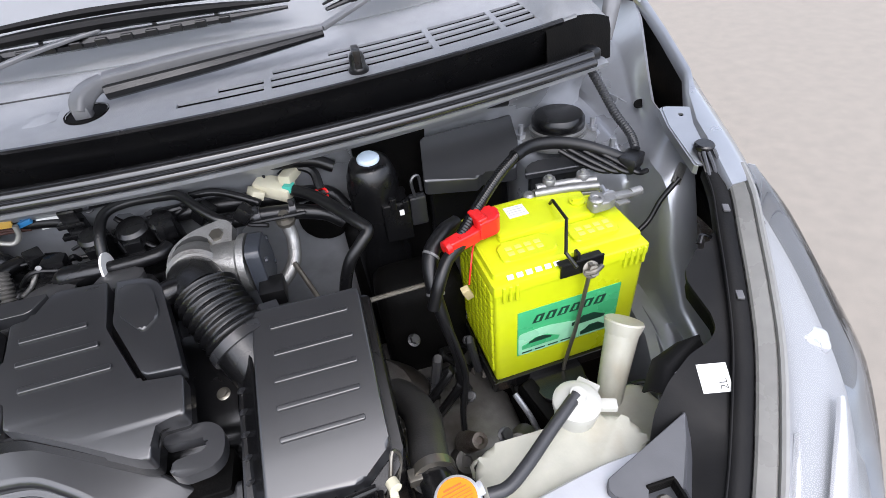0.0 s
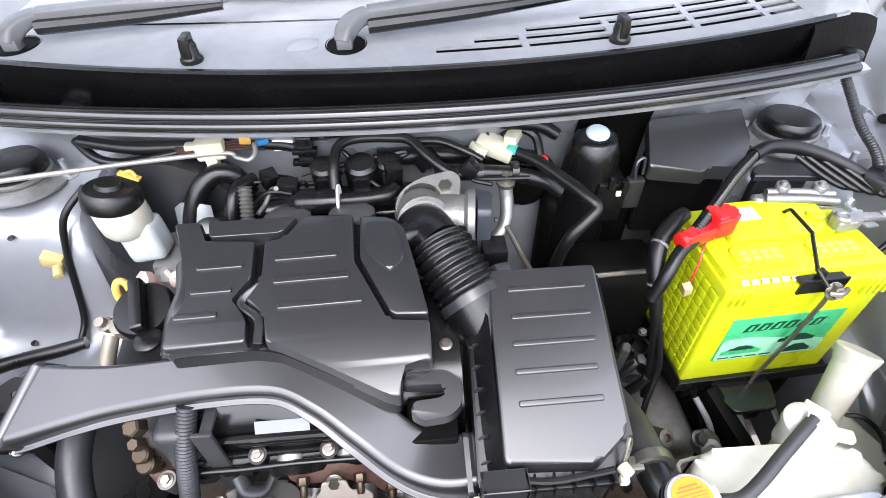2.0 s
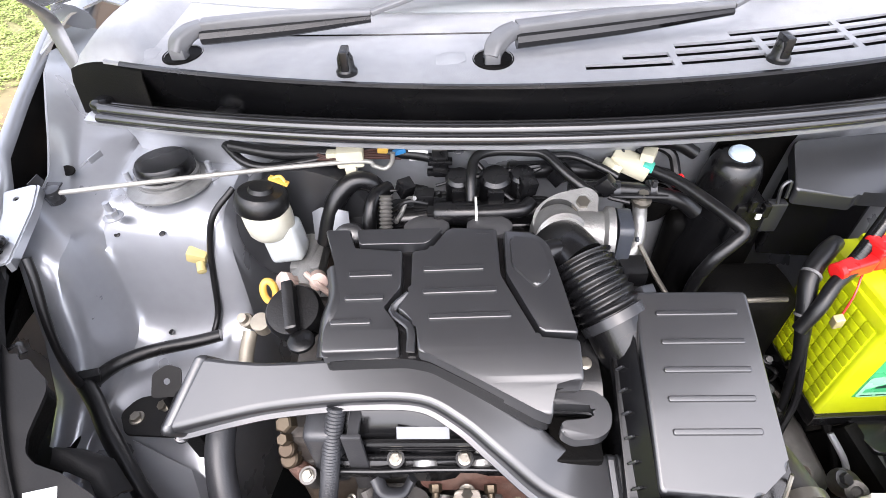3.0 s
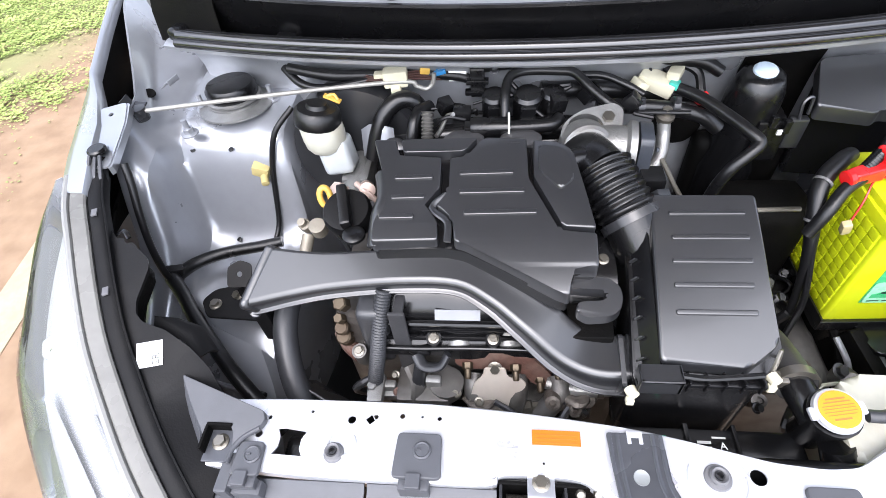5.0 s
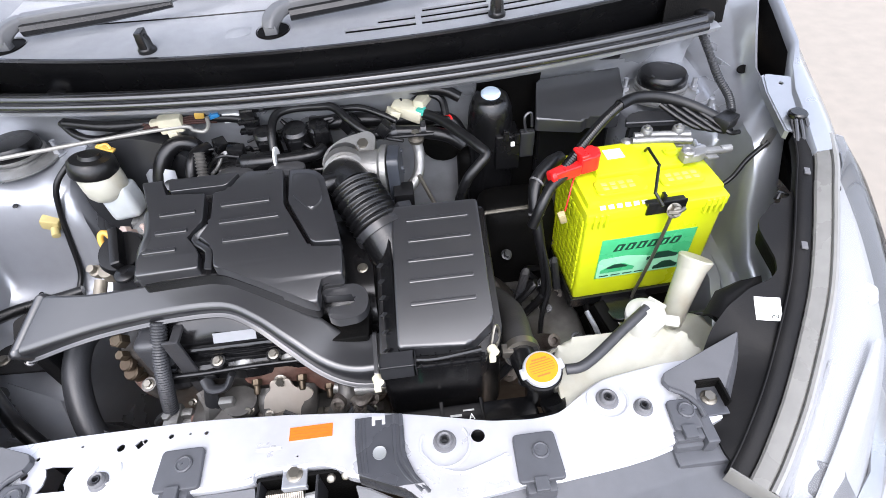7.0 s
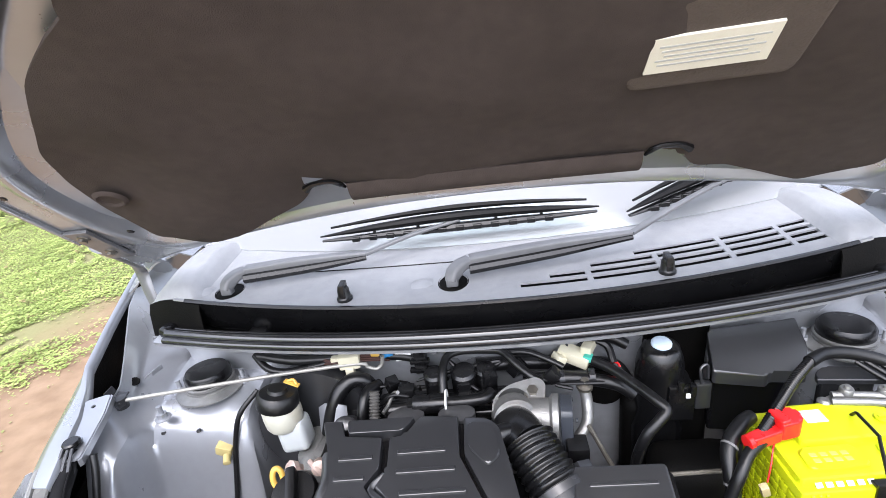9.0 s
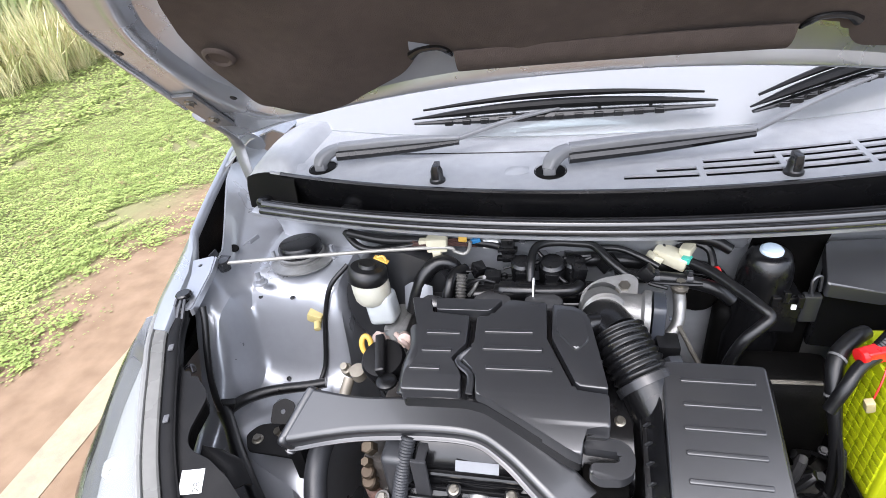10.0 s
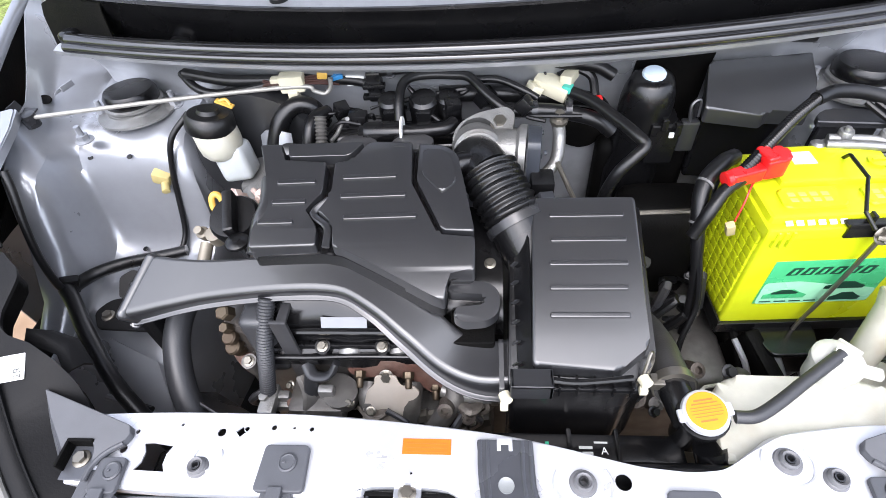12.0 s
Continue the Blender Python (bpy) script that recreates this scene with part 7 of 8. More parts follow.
part("clamp", join(moved(prism(rounded([(-0.014, -0.010), (0.012, -0.010), (0.022, -0.005), (0.022, 0.006), (0.0, 0.011), (-0.013, 0.008)], 0.005, 3), 0, 0.012, 0.004, 3), pose(0.478, 0.304, 0.838, 0, 0, 4)), moved(lathe([(0.0095, 0), (0.0095, 0.010), (0.0075, 0.0125), (0.005, 0.0125), (0.004, 0.011), (0, 0.011)], 20), pose(0.473, 0.303, 0.842)), moved(box(-0.018, 0.018, -0.0055, 0.0055, 0, 0.007, 0.003), pose(0.510, 0.307, 0.842, 0, 4, 2))), ALU, negative)
piece("nut", NUT, aim((0.494, 0.311, 0.845), (0, 1, 0.2)), negative)
part("lug", moved(lathe([(0, 0), (0.006, 0), (0.006, 0.016), (0, 0.017)], 12), aim((0.522, 0.308, 0.844), (1, 0.15, -0.05))), ALU, negative)
part("lug_tongue", moved(box(-0.009, 0.009, -0.004, 0.004, -0.0015, 0.0015, 0.001), pose(0.506, 0.297, 0.842, 0, 8, 10)), ALU, negative)
mount = thing("mount_bracket", (0.47, 0.365, 0.80), "pale aluminium mount bracket behind the battery with two bolts", "bracket")
part("plate", join(prism(rounded([(0.410, 0.350), (0.416, 0.372), (0.432, 0.378), (0.500, 0.366), (0.506, 0.356), (0.500, 0.340), (0.440, 0.348)], 0.006, 3), 0.824, 0.833, 0.003, 3), box(0.42, 0.50, 0.352, 0.368, 0.70, 0.826, 0.004)), ALU, mount, "pale cast bracket foot")
for (ax, ay), (bx, by) in (((0.417, 0.357), (0.499, 0.343)), ((0.424, 0.369), (0.503, 0.357))):
    part("rail", tube([(ax, ay, 0.839), ((ax + bx) / 2, (ay + by) / 2 + 0.001, 0.840), (bx, by, 0.839)], 0.0052, 10, 4), ALU, mount, "raised rail of the bracket", smooth=60)
part("end_lug", moved(lathe([(0, 0.008), (0.005, 0.008), (0.0085, 0.005), (0.0085, -0.006), (0, -0.006)], 18), pose(0.411, 0.361, 0.832)), ALU, mount)
for x, y in ((0.442, 0.369), (0.487, 0.364)):
    part("stud", moved(lathe([(0.011, -0.006), (0.011, 0.0), (0.0085, 0.002), (0.0085, 0.010), (0.0075, 0.012), (0.004, 0.012), (0.0035, 0.016), (0, 0.0165)], 20), pose(x, y, 0.838)), ALU, mount, "tall rounded nut")
part("arm", join(prism(rounded([(0.420, 0.394), (0.513, 0.384), (0.526, 0.392), (0.524, 0.410), (0.443, 0.420), (0.424, 0.408)], 0.005, 3), 0.838, 0.847, 0.002, 2), box(0.43, 0.50, 0.398, 0.41, 0.70, 0.84, 0.003)), DKMETAL, mount, "dark steel plate behind the nuts")
part("arm_lip", tube([(0.419, 0.3935, 0.846), (0.466, 0.3885, 0.846), (0.513, 0.3835, 0.846)], 0.0022, 8, 3), DKMETAL, mount)

# ---- fuse box, canister, brake reservoir ----
fuse = thing("fuse_box", (0.36, 0.44, 0.80), "black fuse box with a smooth sloping cover", "fuse box")
def fuse_top(v):
    return Vector((v.x, v.y, v.z + 0.882 + 0.66 * (v.y - 0.44) - 0.10 * (v.x - 0.36) - (0.35 * (v.y - 0.44) if v.y > 0.44 else 0)))
part("cover", prism(rounded([(0.2835, 0.402), (0.355, 0.398), (0.362, 0.404), (0.412, 0.404), (0.425, 0.435), (0.434, 0.486), (0.296, 0.460)], 0.005, 3), -0.020, 0.0, 0.003, 3, fuse_top), SATIN, fuse, "satin black cover", smooth=45)
part("body", prism(rounded([(0.292, 0.425), (0.408, 0.425), (0.425, 0.478), (0.30, 0.458)], 0.006, 3), -0.14, -0.018, 0.0, 2, fuse_top), BLACK, fuse)
part("hasp", join(tube([(0.270, 0.402, 0.845), (0.268, 0.405, 0.868), (0.278, 0.408, 0.872), (0.280, 0.406, 0.85)], 0.0022, 6, 4), box(0.262, 0.284, 0.40, 0.412, 0.80, 0.845, 0.003)), SATIN, fuse, "black hasp")
relay = thing("relay_block", (0.245, 0.42, 0.78), "black relay block with small connectors", "relay")
part("body", join(box(0.225, 0.262, 0.400, 0.440, 0.78, 0.842, 0.003), box(0.236, 0.244, 0.396, 0.404, 0.835, 0.852, 0.001), box(0.252, 0.260, 0.392, 0.400, 0.83, 0.848, 0.001)), BLACK, relay)
part("contact", box(0.246, 0.252, 0.392, 0.395, 0.828, 0.835, 0.0005), CARD, relay, "bright contact")
can = thing("washer_canister", (0.222, 0.445, 0.78), "black cylinder with a pale blue cap below the cowl", "canister")
part("body", moved(lathe([(0, -0.18), (0.044, -0.18), (0.042, -0.03), (0.034, 0.0), (0.034, 0.08), (0.032, 0.095), (0.026, 0.113), (0.020, 0.117), (0, 0.117)], 30), pose(0.222, 0.445, 0.778, 6, 0, 0)), BLACK, can)
part("cap", moved(lathe([(0, 0), (0.0145, 0), (0.0145, 0.003), (0.012, 0.0055), (0, 0.006)], 26), pose(0.222, 0.433, 0.895, 6, 0, 0)), ICE, can, "pale blue cap")
part("red_clip", moved(tube([(0.0 + 0.008 * math.cos(a), 0.008 * math.sin(a), 0) for a in span(0, 6.0, 10)], 0.0018, 6, 2), pose(0.155, 0.43, 0.862, 50, 0, 0)), RED, can, "red ring clip")

brake = thing("brake_reservoir", (-0.33, 0.385, 0.76), "milky brake fluid reservoir with a black screw cap", "brake reservoir")
part("body", moved(lathe([(0, -0.050), (0.016, -0.048), (0.024, -0.042), (0.0285, -0.034), (0.0295, -0.022), (0.029, -0.004), (0.024, 0.0), (0, 0.0)], 28), pose(-0.346, 0.388, 0.872, -6, -6, 0) @ Matrix.Diagonal((1.0, 0.95, 1.0, 1.0))), MILK, brake, "milky upper chamber", smooth=50)
part("lower_chamber", moved(bevelled(box(-0.022, 0.022, -0.019, 0.019, -0.026, 0.024, 0), 0.010, 3), pose(-0.331, 0.384, 0.818, -8, -8, 0)), shade("grey polythene", (0.40, 0.425, 0.43), 0.3, vary=0.06, sub=0.3), brake, "greyish lower chamber", smooth=50)
bc = part("cap", moved(join(lathe([(0, -0.006), (0.031, -0.006), (0.032, -0.002), (0.030, 0.012), (0.026, 0.016), (0.015, 0.017), (0.013, 0.022), (0, 0.022)], 32)), pose(-0.347, 0.388, 0.874, -8, 10, 0)), RUBBER, brake, "black rubber screw cap")
part("tag", moved(join(box(-0.012, 0.012, -0.004, 0.004, 0, 0.003, 0.001), tube([(-0.008, 0, 0.002), (0, 0.003, 0.006), (0.008, 0, 0.003)], 0.002, 6)), pose(-0.325, 0.402, 0.893, 0, 20, -10)), YELLOW, bc, "small yellow tag")
part("mark", moved(box(-0.003, 0.004, -0.0005, 0.0005, -0.002, 0.002, 0), pose(-0.342, 0.3595, 0.845, -20, 0, 0)), shade("green mark", (0.05, 0.4, 0.2), 0.5), brake)
master = thing("brake_master_cylinder", (-0.32, 0.40, 0.74), "bare metal brake master cylinder with pinkish fittings", "brake cylinder")
part("cylinder", join(moved(lathe([(0, -0.06), (0.020, -0.06), (0.022, -0.05), (0.022, 0.05), (0, 0.05)], 20), aim((-0.31, 0.40, 0.772), (0, 1, 0.1))), box(-0.33, -0.29, 0.36, 0.41, 0.765, 0.79, 0.006)), ALU, master)
part("fitting", join(moved(lathe([(0, 0), (0.010, 0), (0.010, 0.012), (0.014, 0.014), (0.014, 0.022), (0.008, 0.024), (0, 0.026)], 8), aim((-0.318, 0.345, 0.778), (-0.5, -0.5, 0.6))), moved(lathe([(0, 0), (0.011, 0), (0.011, 0.02), (0, 0.022)], 12), aim((-0.288, 0.342, 0.79), (0.3, -0.8, 0.5))), tube([(-0.30, 0.34, 0.80), (-0.285, 0.325, 0.80), (-0.27, 0.32, 0.785)], 0.004, 8)), shade("pinkish metal", (0.62, 0.48, 0.42), 0.4, metal=0.5, vary=0.2), master, "pinkish metal fittings")
booster = solo("brake_booster", moved(lathe([(0, -0.04), (0.06, -0.035), (0.095, -0.015), (0.10, 0.0), (0.095, 0.03), (0, 0.035)], 40), aim((-0.315, 0.452, 0.79), (0, -1, 0.1))), SATIN, "round black brake booster against the firewall", "brake booster")

oil = thing("oil_filler_cap", (-0.288, 0.277, 0.80), "black oil filler cap with a raised grip", "oil cap")
part("cap", moved(join(lathe([(0, 0), (0.022, 0), (0.028, 0.006), (0.029, 0.026), (0.026, 0.031), (0.0, 0.032)], 30), box(-0.006, 0.006, -0.026, 0.026, 0.030, 0.046, 0.003)), pose(-0.293, 0.273, 0.795, 18, -4, 12) @ Matrix.Scale(1.08, 4)), RUBBER, oil)
dip = thing("dipstick", (-0.337, 0.308, 0.78), "yellow ring handle of the oil dipstick", "dipstick")
part("ring", moved(tube([(0.0068 * math.cos(a), 0, 0.013 * math.sin(a)) for a in span(0, 2 * math.pi, 16)], 0.0042, 10, 2), pose(-0.334, 0.305, 0.808, -25, 0, 15)), YELLOW, dip)
part("stem", tube([(-0.334, 0.303, 0.792), (-0.33, 0.298, 0.76), (-0.31, 0.28, 0.70)], 0.004, 8), DKMETAL, dip)
solo("metal_sensor", join(moved(lathe([(0, 0), (0.009, 0), (0.009, 0.014), (0.006, 0.016), (0.006, 0.024), (0, 0.025)], 10), aim((-0.378, 0.312, 0.742), (-0.1, -0.4, 0.9))), moved(lathe([(0, 0), (0.012, 0), (0.012, 0.018), (0, 0.02)], 14), aim((-0.358, 0.305, 0.742), (0, -0.3, 1))), tube([(-0.375, 0.30, 0.74), (-0.378, 0.27, 0.72), (-0.37, 0.24, 0.70)], 0.009, 10)), shade("beige grimy metal", (0.26, 0.235, 0.19), 0.5, metal=0.3, vary=0.25), "beige metal fittings beside the engine", "sensor")
rod = thing("bonnet_prop_rod", (-0.40, 0.43, 0.88), "pale steel bonnet prop rod stowed along the firewall", "prop rod")
part("rod", tube([(-0.607, 0.403, 0.882), (-0.50, 0.415, 0.886), (-0.35, 0.432, 0.890), (-0.235, 0.445, 0.890), (-0.218, 0.446, 0.882), (-0.205, 0.447, 0.877), (-0.196, 0.449, 0.884), (-0.193, 0.450, 0.898)], 0.0031, 12, 6), shade("pale zinc rod", (0.30, 0.292, 0.27), 0.4, metal=0.4, vary=0.1), rod)
part("clip", join(moved(box(-0.017, 0.017, -0.010, 0.010, -0.012, 0.012, 0.004), pose(-0.247, 0.452, 0.893, 0, 0, 5)), box(-0.254, -0.24, 0.44, 0.452, 0.872, 0.885, 0.002), moved(box(-0.03, -0.012, -0.006, 0.006, -0.006, 0.006, 0.003), pose(-0.247, 0.454, 0.894))), IVORY, rod, "ivory nylon clip")
part("socket", join(moved(lathe([(0, -0.008), (0.010, -0.008), (0.010, 0.01), (0, 0.012)], 14), pose(-0.607, 0.403, 0.878)), moved(box(-0.016, 0.010, -0.012, 0.014, -0.0012, 0.0012, 0.001), pose(-0.610, 0.405, 0.8855, 8, 4, 0)), moved(box(-0.001, 0.001, -0.010, 0.010, 0.0, 0.014, 0.0006), pose(-0.622, 0.410, 0.886, 0, -20, 0))), DKMETAL, rod, "dark pivot socket")


# ---- hoses, harnesses and the dark clutter behind the engine ----
def run(name, pts, r, material, label, category, wave=0.0, pitch=0.004, seg=12, group=""):
    return solo(name, tube(pts, r, seg, 6, wave=wave, pitch=pitch), material, label, category, group)


left_loom = thing("wiring_loom", (-0.50, 0.25, 0.65), "black taped wiring loom clipped across the silver apron", "wiring loom")
part("trunk", tube([(-0.440, 0.332, 0.690), (-0.470, 0.322, 0.690), (-0.526, 0.307, 0.690), (-0.563, 0.284, 0.692), (-0.578, 0.248, 0.700)], [0.0085, 0.009, 0.0095, 0.0095], 12, 6), TAPE, left_loom)
part("lower_trunk", tube([(-0.578, 0.248, 0.703), (-0.552, 0.222, 0.702), (-0.520, 0.186, 0.700), (-0.490, 0.156, 0.698), (-0.443, 0.111, 0.694), (-0.405, 0.080, 0.67), (-0.37, 0.055, 0.64)], [0.011, 0.010, 0.0105, 0.0095, 0.010, 0.009], 12, 6), TAPE, left_loom)
part("upper_branch", tube([(-0.576, 0.246, 0.700), (-0.578, 0.243, 0.720), (-0.580, 0.252, 0.762), (-0.580, 0.268, 0.808), (-0.581, 0.290, 0.850), (-0.584, 0.302, 0.872)], 0.0052, 10, 6), TAPE, left_loom)
part("rising_wire", tube([(-0.395, 0.425, 0.868), (-0.422, 0.402, 0.842), (-0.439, 0.394, 0.795), (-0.446, 0.385, 0.755), (-0.452, 0.366, 0.70), (-0.458, 0.345, 0.678)], 0.0042, 10, 6), TAPE, left_loom)
part("loom_clip", moved(box(-0.012, 0.012, -0.007, 0.007, -0.012, 0.012, 0.003), pose(-0.578, 0.256, 0.703, 0, 20, 30)), RUBBER, left_loom, "black loom clip")
part("yellow_clip", join(moved(bevelled(box(-0.013, 0.013, -0.010, 0.010, -0.010, 0.010, 0), 0.004, 2), pose(-0.461, 0.396, 0.782, 10, 20, 0)), moved(lathe([(0, 0), (0.006, 0), (0.006, 0.014), (0, 0.016)], 10), aim((-0.456, 0.386, 0.776), (0.3, -0.8, -0.3)))), shade("yellowed nylon", (0.40, 0.33, 0.14), 0.45, vary=0.15), left_loom, "yellowed nylon loom clip")
part("tail", join(tube([(-0.40, 0.09, 0.665), (-0.43, 0.10, 0.66), (-0.45, 0.115, 0.645)], 0.004, 8), tube([(-0.42, 0.10, 0.67), (-0.425, 0.075, 0.65), (-0.44, 0.06, 0.62)], 0.004, 8)), TAPE, left_loom)
run("coolant_hose", [(-0.375, 0.235, 0.715), (-0.385, 0.205, 0.712), (-0.385, 0.165, 0.695), (-0.372, 0.120, 0.665), (-0.352, 0.085, 0.630), (-0.335, 0.05, 0.57), (-0.32, 0.02, 0.50)], 0.0165, HOSE, "black rubber coolant hose beside the engine", "hose")
part_ring = [(-0.238, 0.172, 0.785), (-0.243, 0.156, 0.762), (-0.248, 0.141, 0.735), (-0.254, 0.129, 0.7), (-0.262, 0.119, 0.66), (-0.272, 0.111, 0.61)]
run("corrugated_conduit", part_ring, 0.0102, HOSE, "ribbed grey-black plastic conduit in front of the engine", "conduit", wave=0.12, pitch=0.0038)

solo("front_leg", join(skin([[(-0.52, 0.20, 0.655), (-0.49, 0.15, 0.63), (-0.47, 0.10, 0.60), (-0.455, 0.05, 0.57)], [(-0.44, 0.17, 0.64), (-0.42, 0.13, 0.61), (-0.405, 0.09, 0.58), (-0.40, 0.05, 0.55)], [(-0.41, 0.16, 0.60), (-0.39, 0.12, 0.56), (-0.38, 0.08, 0.52), (-0.375, 0.05, 0.48)]], thick=0.003), tube([(-0.50, 0.125, 0.625), (-0.45, 0.115, 0.615), (-0.41, 0.10, 0.59)], 0.004, 8)), BAY, "pale grey front leg of the apron", "car panel", kind="structure")

# black masses between engine and firewall
manifold = thing("inlet_manifold", (-0.10, 0.40, 0.70), "black plastic inlet manifold behind the engine", "inlet manifold")
part("plenum", join(bevelled(box(-0.21, 0.01, 0.385, 0.45, 0.74, 0.835, 0), 0.02, 3), tube([(-0.20, 0.395, 0.835), (-0.05, 0.40, 0.842), (0.02, 0.40, 0.84)], 0.016, 12)), BLACK, manifold)
for x in (-0.150, -0.078):
    part("runner", join(moved(lathe([(0, 0), (0.024, 0), (0.024, 0.03), (0.026, 0.032), (0.026, 0.04), (0.020, 0.044), (0, 0.044)], 24), aim((x, 0.345, 0.822), (0, 0.25, 1))), tube([(x, 0.36, 0.83), (x, 0.40, 0.81)], 0.022, 12)), shade("grey manifold plastic", (0.06, 0.06, 0.062), 0.35, vary=0.25), manifold, "grey runner neck")
for x, y, r in ((-0.112, 0.425, 0.017), (-0.068, 0.425, 0.020), (-0.035, 0.428, 0.016)):
    part("coil_plug", join(moved(lathe([(0, -0.03), (r, -0.03), (r, 0.010), (r * 0.8, 0.014), (0, 0.015)], 20), pose(x, y, 0.868, 10, 0, 0)), box(x - r * 0.5, x + r * 0.5, y - r * 1.2, y - r * 0.6, 0.84, 0.872, 0.002)), BLACK, manifold, "black plug cap")
valve = thing("purge_valve", (-0.08, 0.375, 0.84), "black purge valve with a white ring and vacuum pipe", "valve")
part("body", join(moved(lathe([(0, 0), (0.012, 0), (0.014, 0.004), (0.014, 0.048), (0, 0.05)], 20), aim((-0.142, 0.377, 0.860), (1, 0, 0))), box(-0.150, -0.135, 0.370, 0.386, 0.845, 0.866, 0.002)), BLACK, valve)
part("ring", moved(lathe([(0.014, -0.0012), (0.0185, -0.0012), (0.0185, 0.0012), (0.014, 0.0012)], 24), aim((-0.093, 0.377, 0.861), (1, 0, 0))), CARD, valve, "white plastic ring")
part("pipe", tube([(-0.095, 0.377, 0.860), (-0.06, 0.377, 0.861), (-0.038, 0.380, 0.862), (-0.028, 0.392, 0.862)], 0.0085, 12), RUBBER, valve)
run("vacuum_hose", [(-0.098, 0.385, 0.860), (-0.098, 0.410, 0.885), (-0.092, 0.435, 0.897), (-0.070, 0.448, 0.898), (-0.030, 0.446, 0.898), (-0.008, 0.440, 0.897), (0.012, 0.420, 0.886), (0.032, 0.403, 0.876), (0.045, 0.400, 0.868)], 0.0062, RUBBER, "thin black vacuum hose arched behind the engine", "hose", group="vacuum hoses")
run("vacuum_hose", [(0.0, 0.450, 0.888), (0.03, 0.447, 0.888), (0.06, 0.435, 0.880), (0.080, 0.425, 0.872)], 0.005, RUBBER, "thin black vacuum hose arched behind the engine", "hose", group="vacuum hoses")
run("vacuum_hose", [(-0.165, 0.392, 0.872), (-0.175, 0.402, 0.862), (-0.182, 0.39, 0.852), (-0.188, 0.375, 0.85)], 0.0028, ALU, "thin pale pipe beside the coil spring sleeve", "pipe")
heater = thing("heater_hose", (0.10, 0.42, 0.84), "black heater hose with spring clamps", "hose")
part("hose", tube([(0.02, 0.412, 0.862), (0.05, 0.412, 0.864), (0.10, 0.410, 0.862), (0.150, 0.405, 0.852), (0.175, 0.40, 0.835)], 0.0095, 12, 6), RUBBER, heater)
for x in (0.075, 0.118):
    part("clamp", join(moved(lathe([(0.0098, -0.004), (0.0115, -0.004), (0.0115, 0.004), (0.0098, 0.004)], 18), aim((x, 0.411, 0.8635), (1, 0, 0))), box(x - 0.003, x + 0.003, 0.402, 0.408, 0.872, 0.880, 0.001)), DKMETAL, heater, "spring clamp")
run("spring_sleeve", [(-0.199, 0.352, 0.825), (-0.199, 0.372, 0.855), (-0.198, 0.388, 0.880)], 0.0085, shade("dull spring steel", (0.16, 0.155, 0.145), 0.4, metal=0.6), "dull coiled spring sleeve behind the air chamber", "spring", wave=0.28, pitch=0.0046)
for pts, r in (([(-0.285, 0.395, 0.80), (-0.268, 0.410, 0.85), (-0.245, 0.425, 0.872), (-0.222, 0.43, 0.868), (-0.21, 0.43, 0.84)], 0.012), ([(-0.225, 0.37, 0.80), (-0.222, 0.39, 0.845), (-0.215, 0.41, 0.862), (-0.20, 0.43, 0.86)], 0.009), ([(-0.41, 0.475, 0.90), (-0.385, 0.455, 0.887), (-0.355, 0.448, 0.882), (-0.31, 0.452, 0.885), (-0.27, 0.458, 0.89)], 0.006)):
    run("bay_hose", pts, r, RUBBER, "black rubber hose between engine and firewall", "hose", group="firewall hoses")
solo("starter_plug", join(moved(lathe([(0, 0), (0.020, 0), (0.020, 0.03), (0.014, 0.034), (0, 0.034)], 20), aim((-0.245, 0.385, 0.815), (0, -0.7, 0.6))), moved(box(-0.02, 0.02, -0.015, 0.015, -0.02, 0.02, 0.004), pose(-0.25, 0.41, 0.80, 20, 0, 10))), SATIN, "round black plug behind the air chamber", "connector")
solo("shield_plate", join(skin([[(-0.30, 0.415, 0.835), (-0.285, 0.405, 0.85), (-0.265, 0.40, 0.852), (-0.25, 0.402, 0.845)], [(-0.30, 0.40, 0.80), (-0.285, 0.39, 0.81), (-0.265, 0.385, 0.81), (-0.25, 0.387, 0.80)]], thick=0.002)), BAY, "small grey metal plate beside the brake reservoir", "bracket")

# firewall wiring and connectors
fw = thing("firewall_wiring", (-0.22, 0.46, 0.86), "tangled dark wiring with coloured connectors along the firewall", "wiring loom")
part("main", tube([(-0.40, 0.465, 0.905), (-0.34, 0.458, 0.896), (-0.28, 0.462, 0.892), (-0.22, 0.465, 0.890), (-0.16, 0.462, 0.886), (-0.13, 0.455, 0.875)], [0.007, 0.008, 0.006, 0.008, 0.006], 10, 6), TAPE, fw)
part("brown_wires", join(*[tube([(-0.30, 0.455 + 0.002 * k, 0.887 + 0.003 * k), (-0.27 + 0.004 * k, 0.447, 0.892), (-0.22, 0.452 + 0.003 * k, 0.890 + 0.002 * k), (-0.185, 0.458, 0.884)], 0.0016, 6, 4) for k in range(4)]), shade("dark brown wire", (0.05, 0.02, 0.015), 0.5), fw)
part("yellow_plug", moved(box(-0.007, 0.007, -0.005, 0.005, -0.005, 0.005, 0.002), pose(-0.207, 0.462, 0.897, 0, 10, 10)), YELLOW, fw, "yellow connector")
part("blue_plug", join(moved(box(-0.008, 0.008, -0.003, 0.003, -0.003, 0.003, 0.001), pose(-0.184, 0.464, 0.899, 0, -10, 14)), moved(box(-0.008, 0.008, -0.003, 0.003, -0.003, 0.003, 0.001), pose(-0.186, 0.457, 0.895, 0, -10, 10))), BLUE, fw, "blue connector pair")
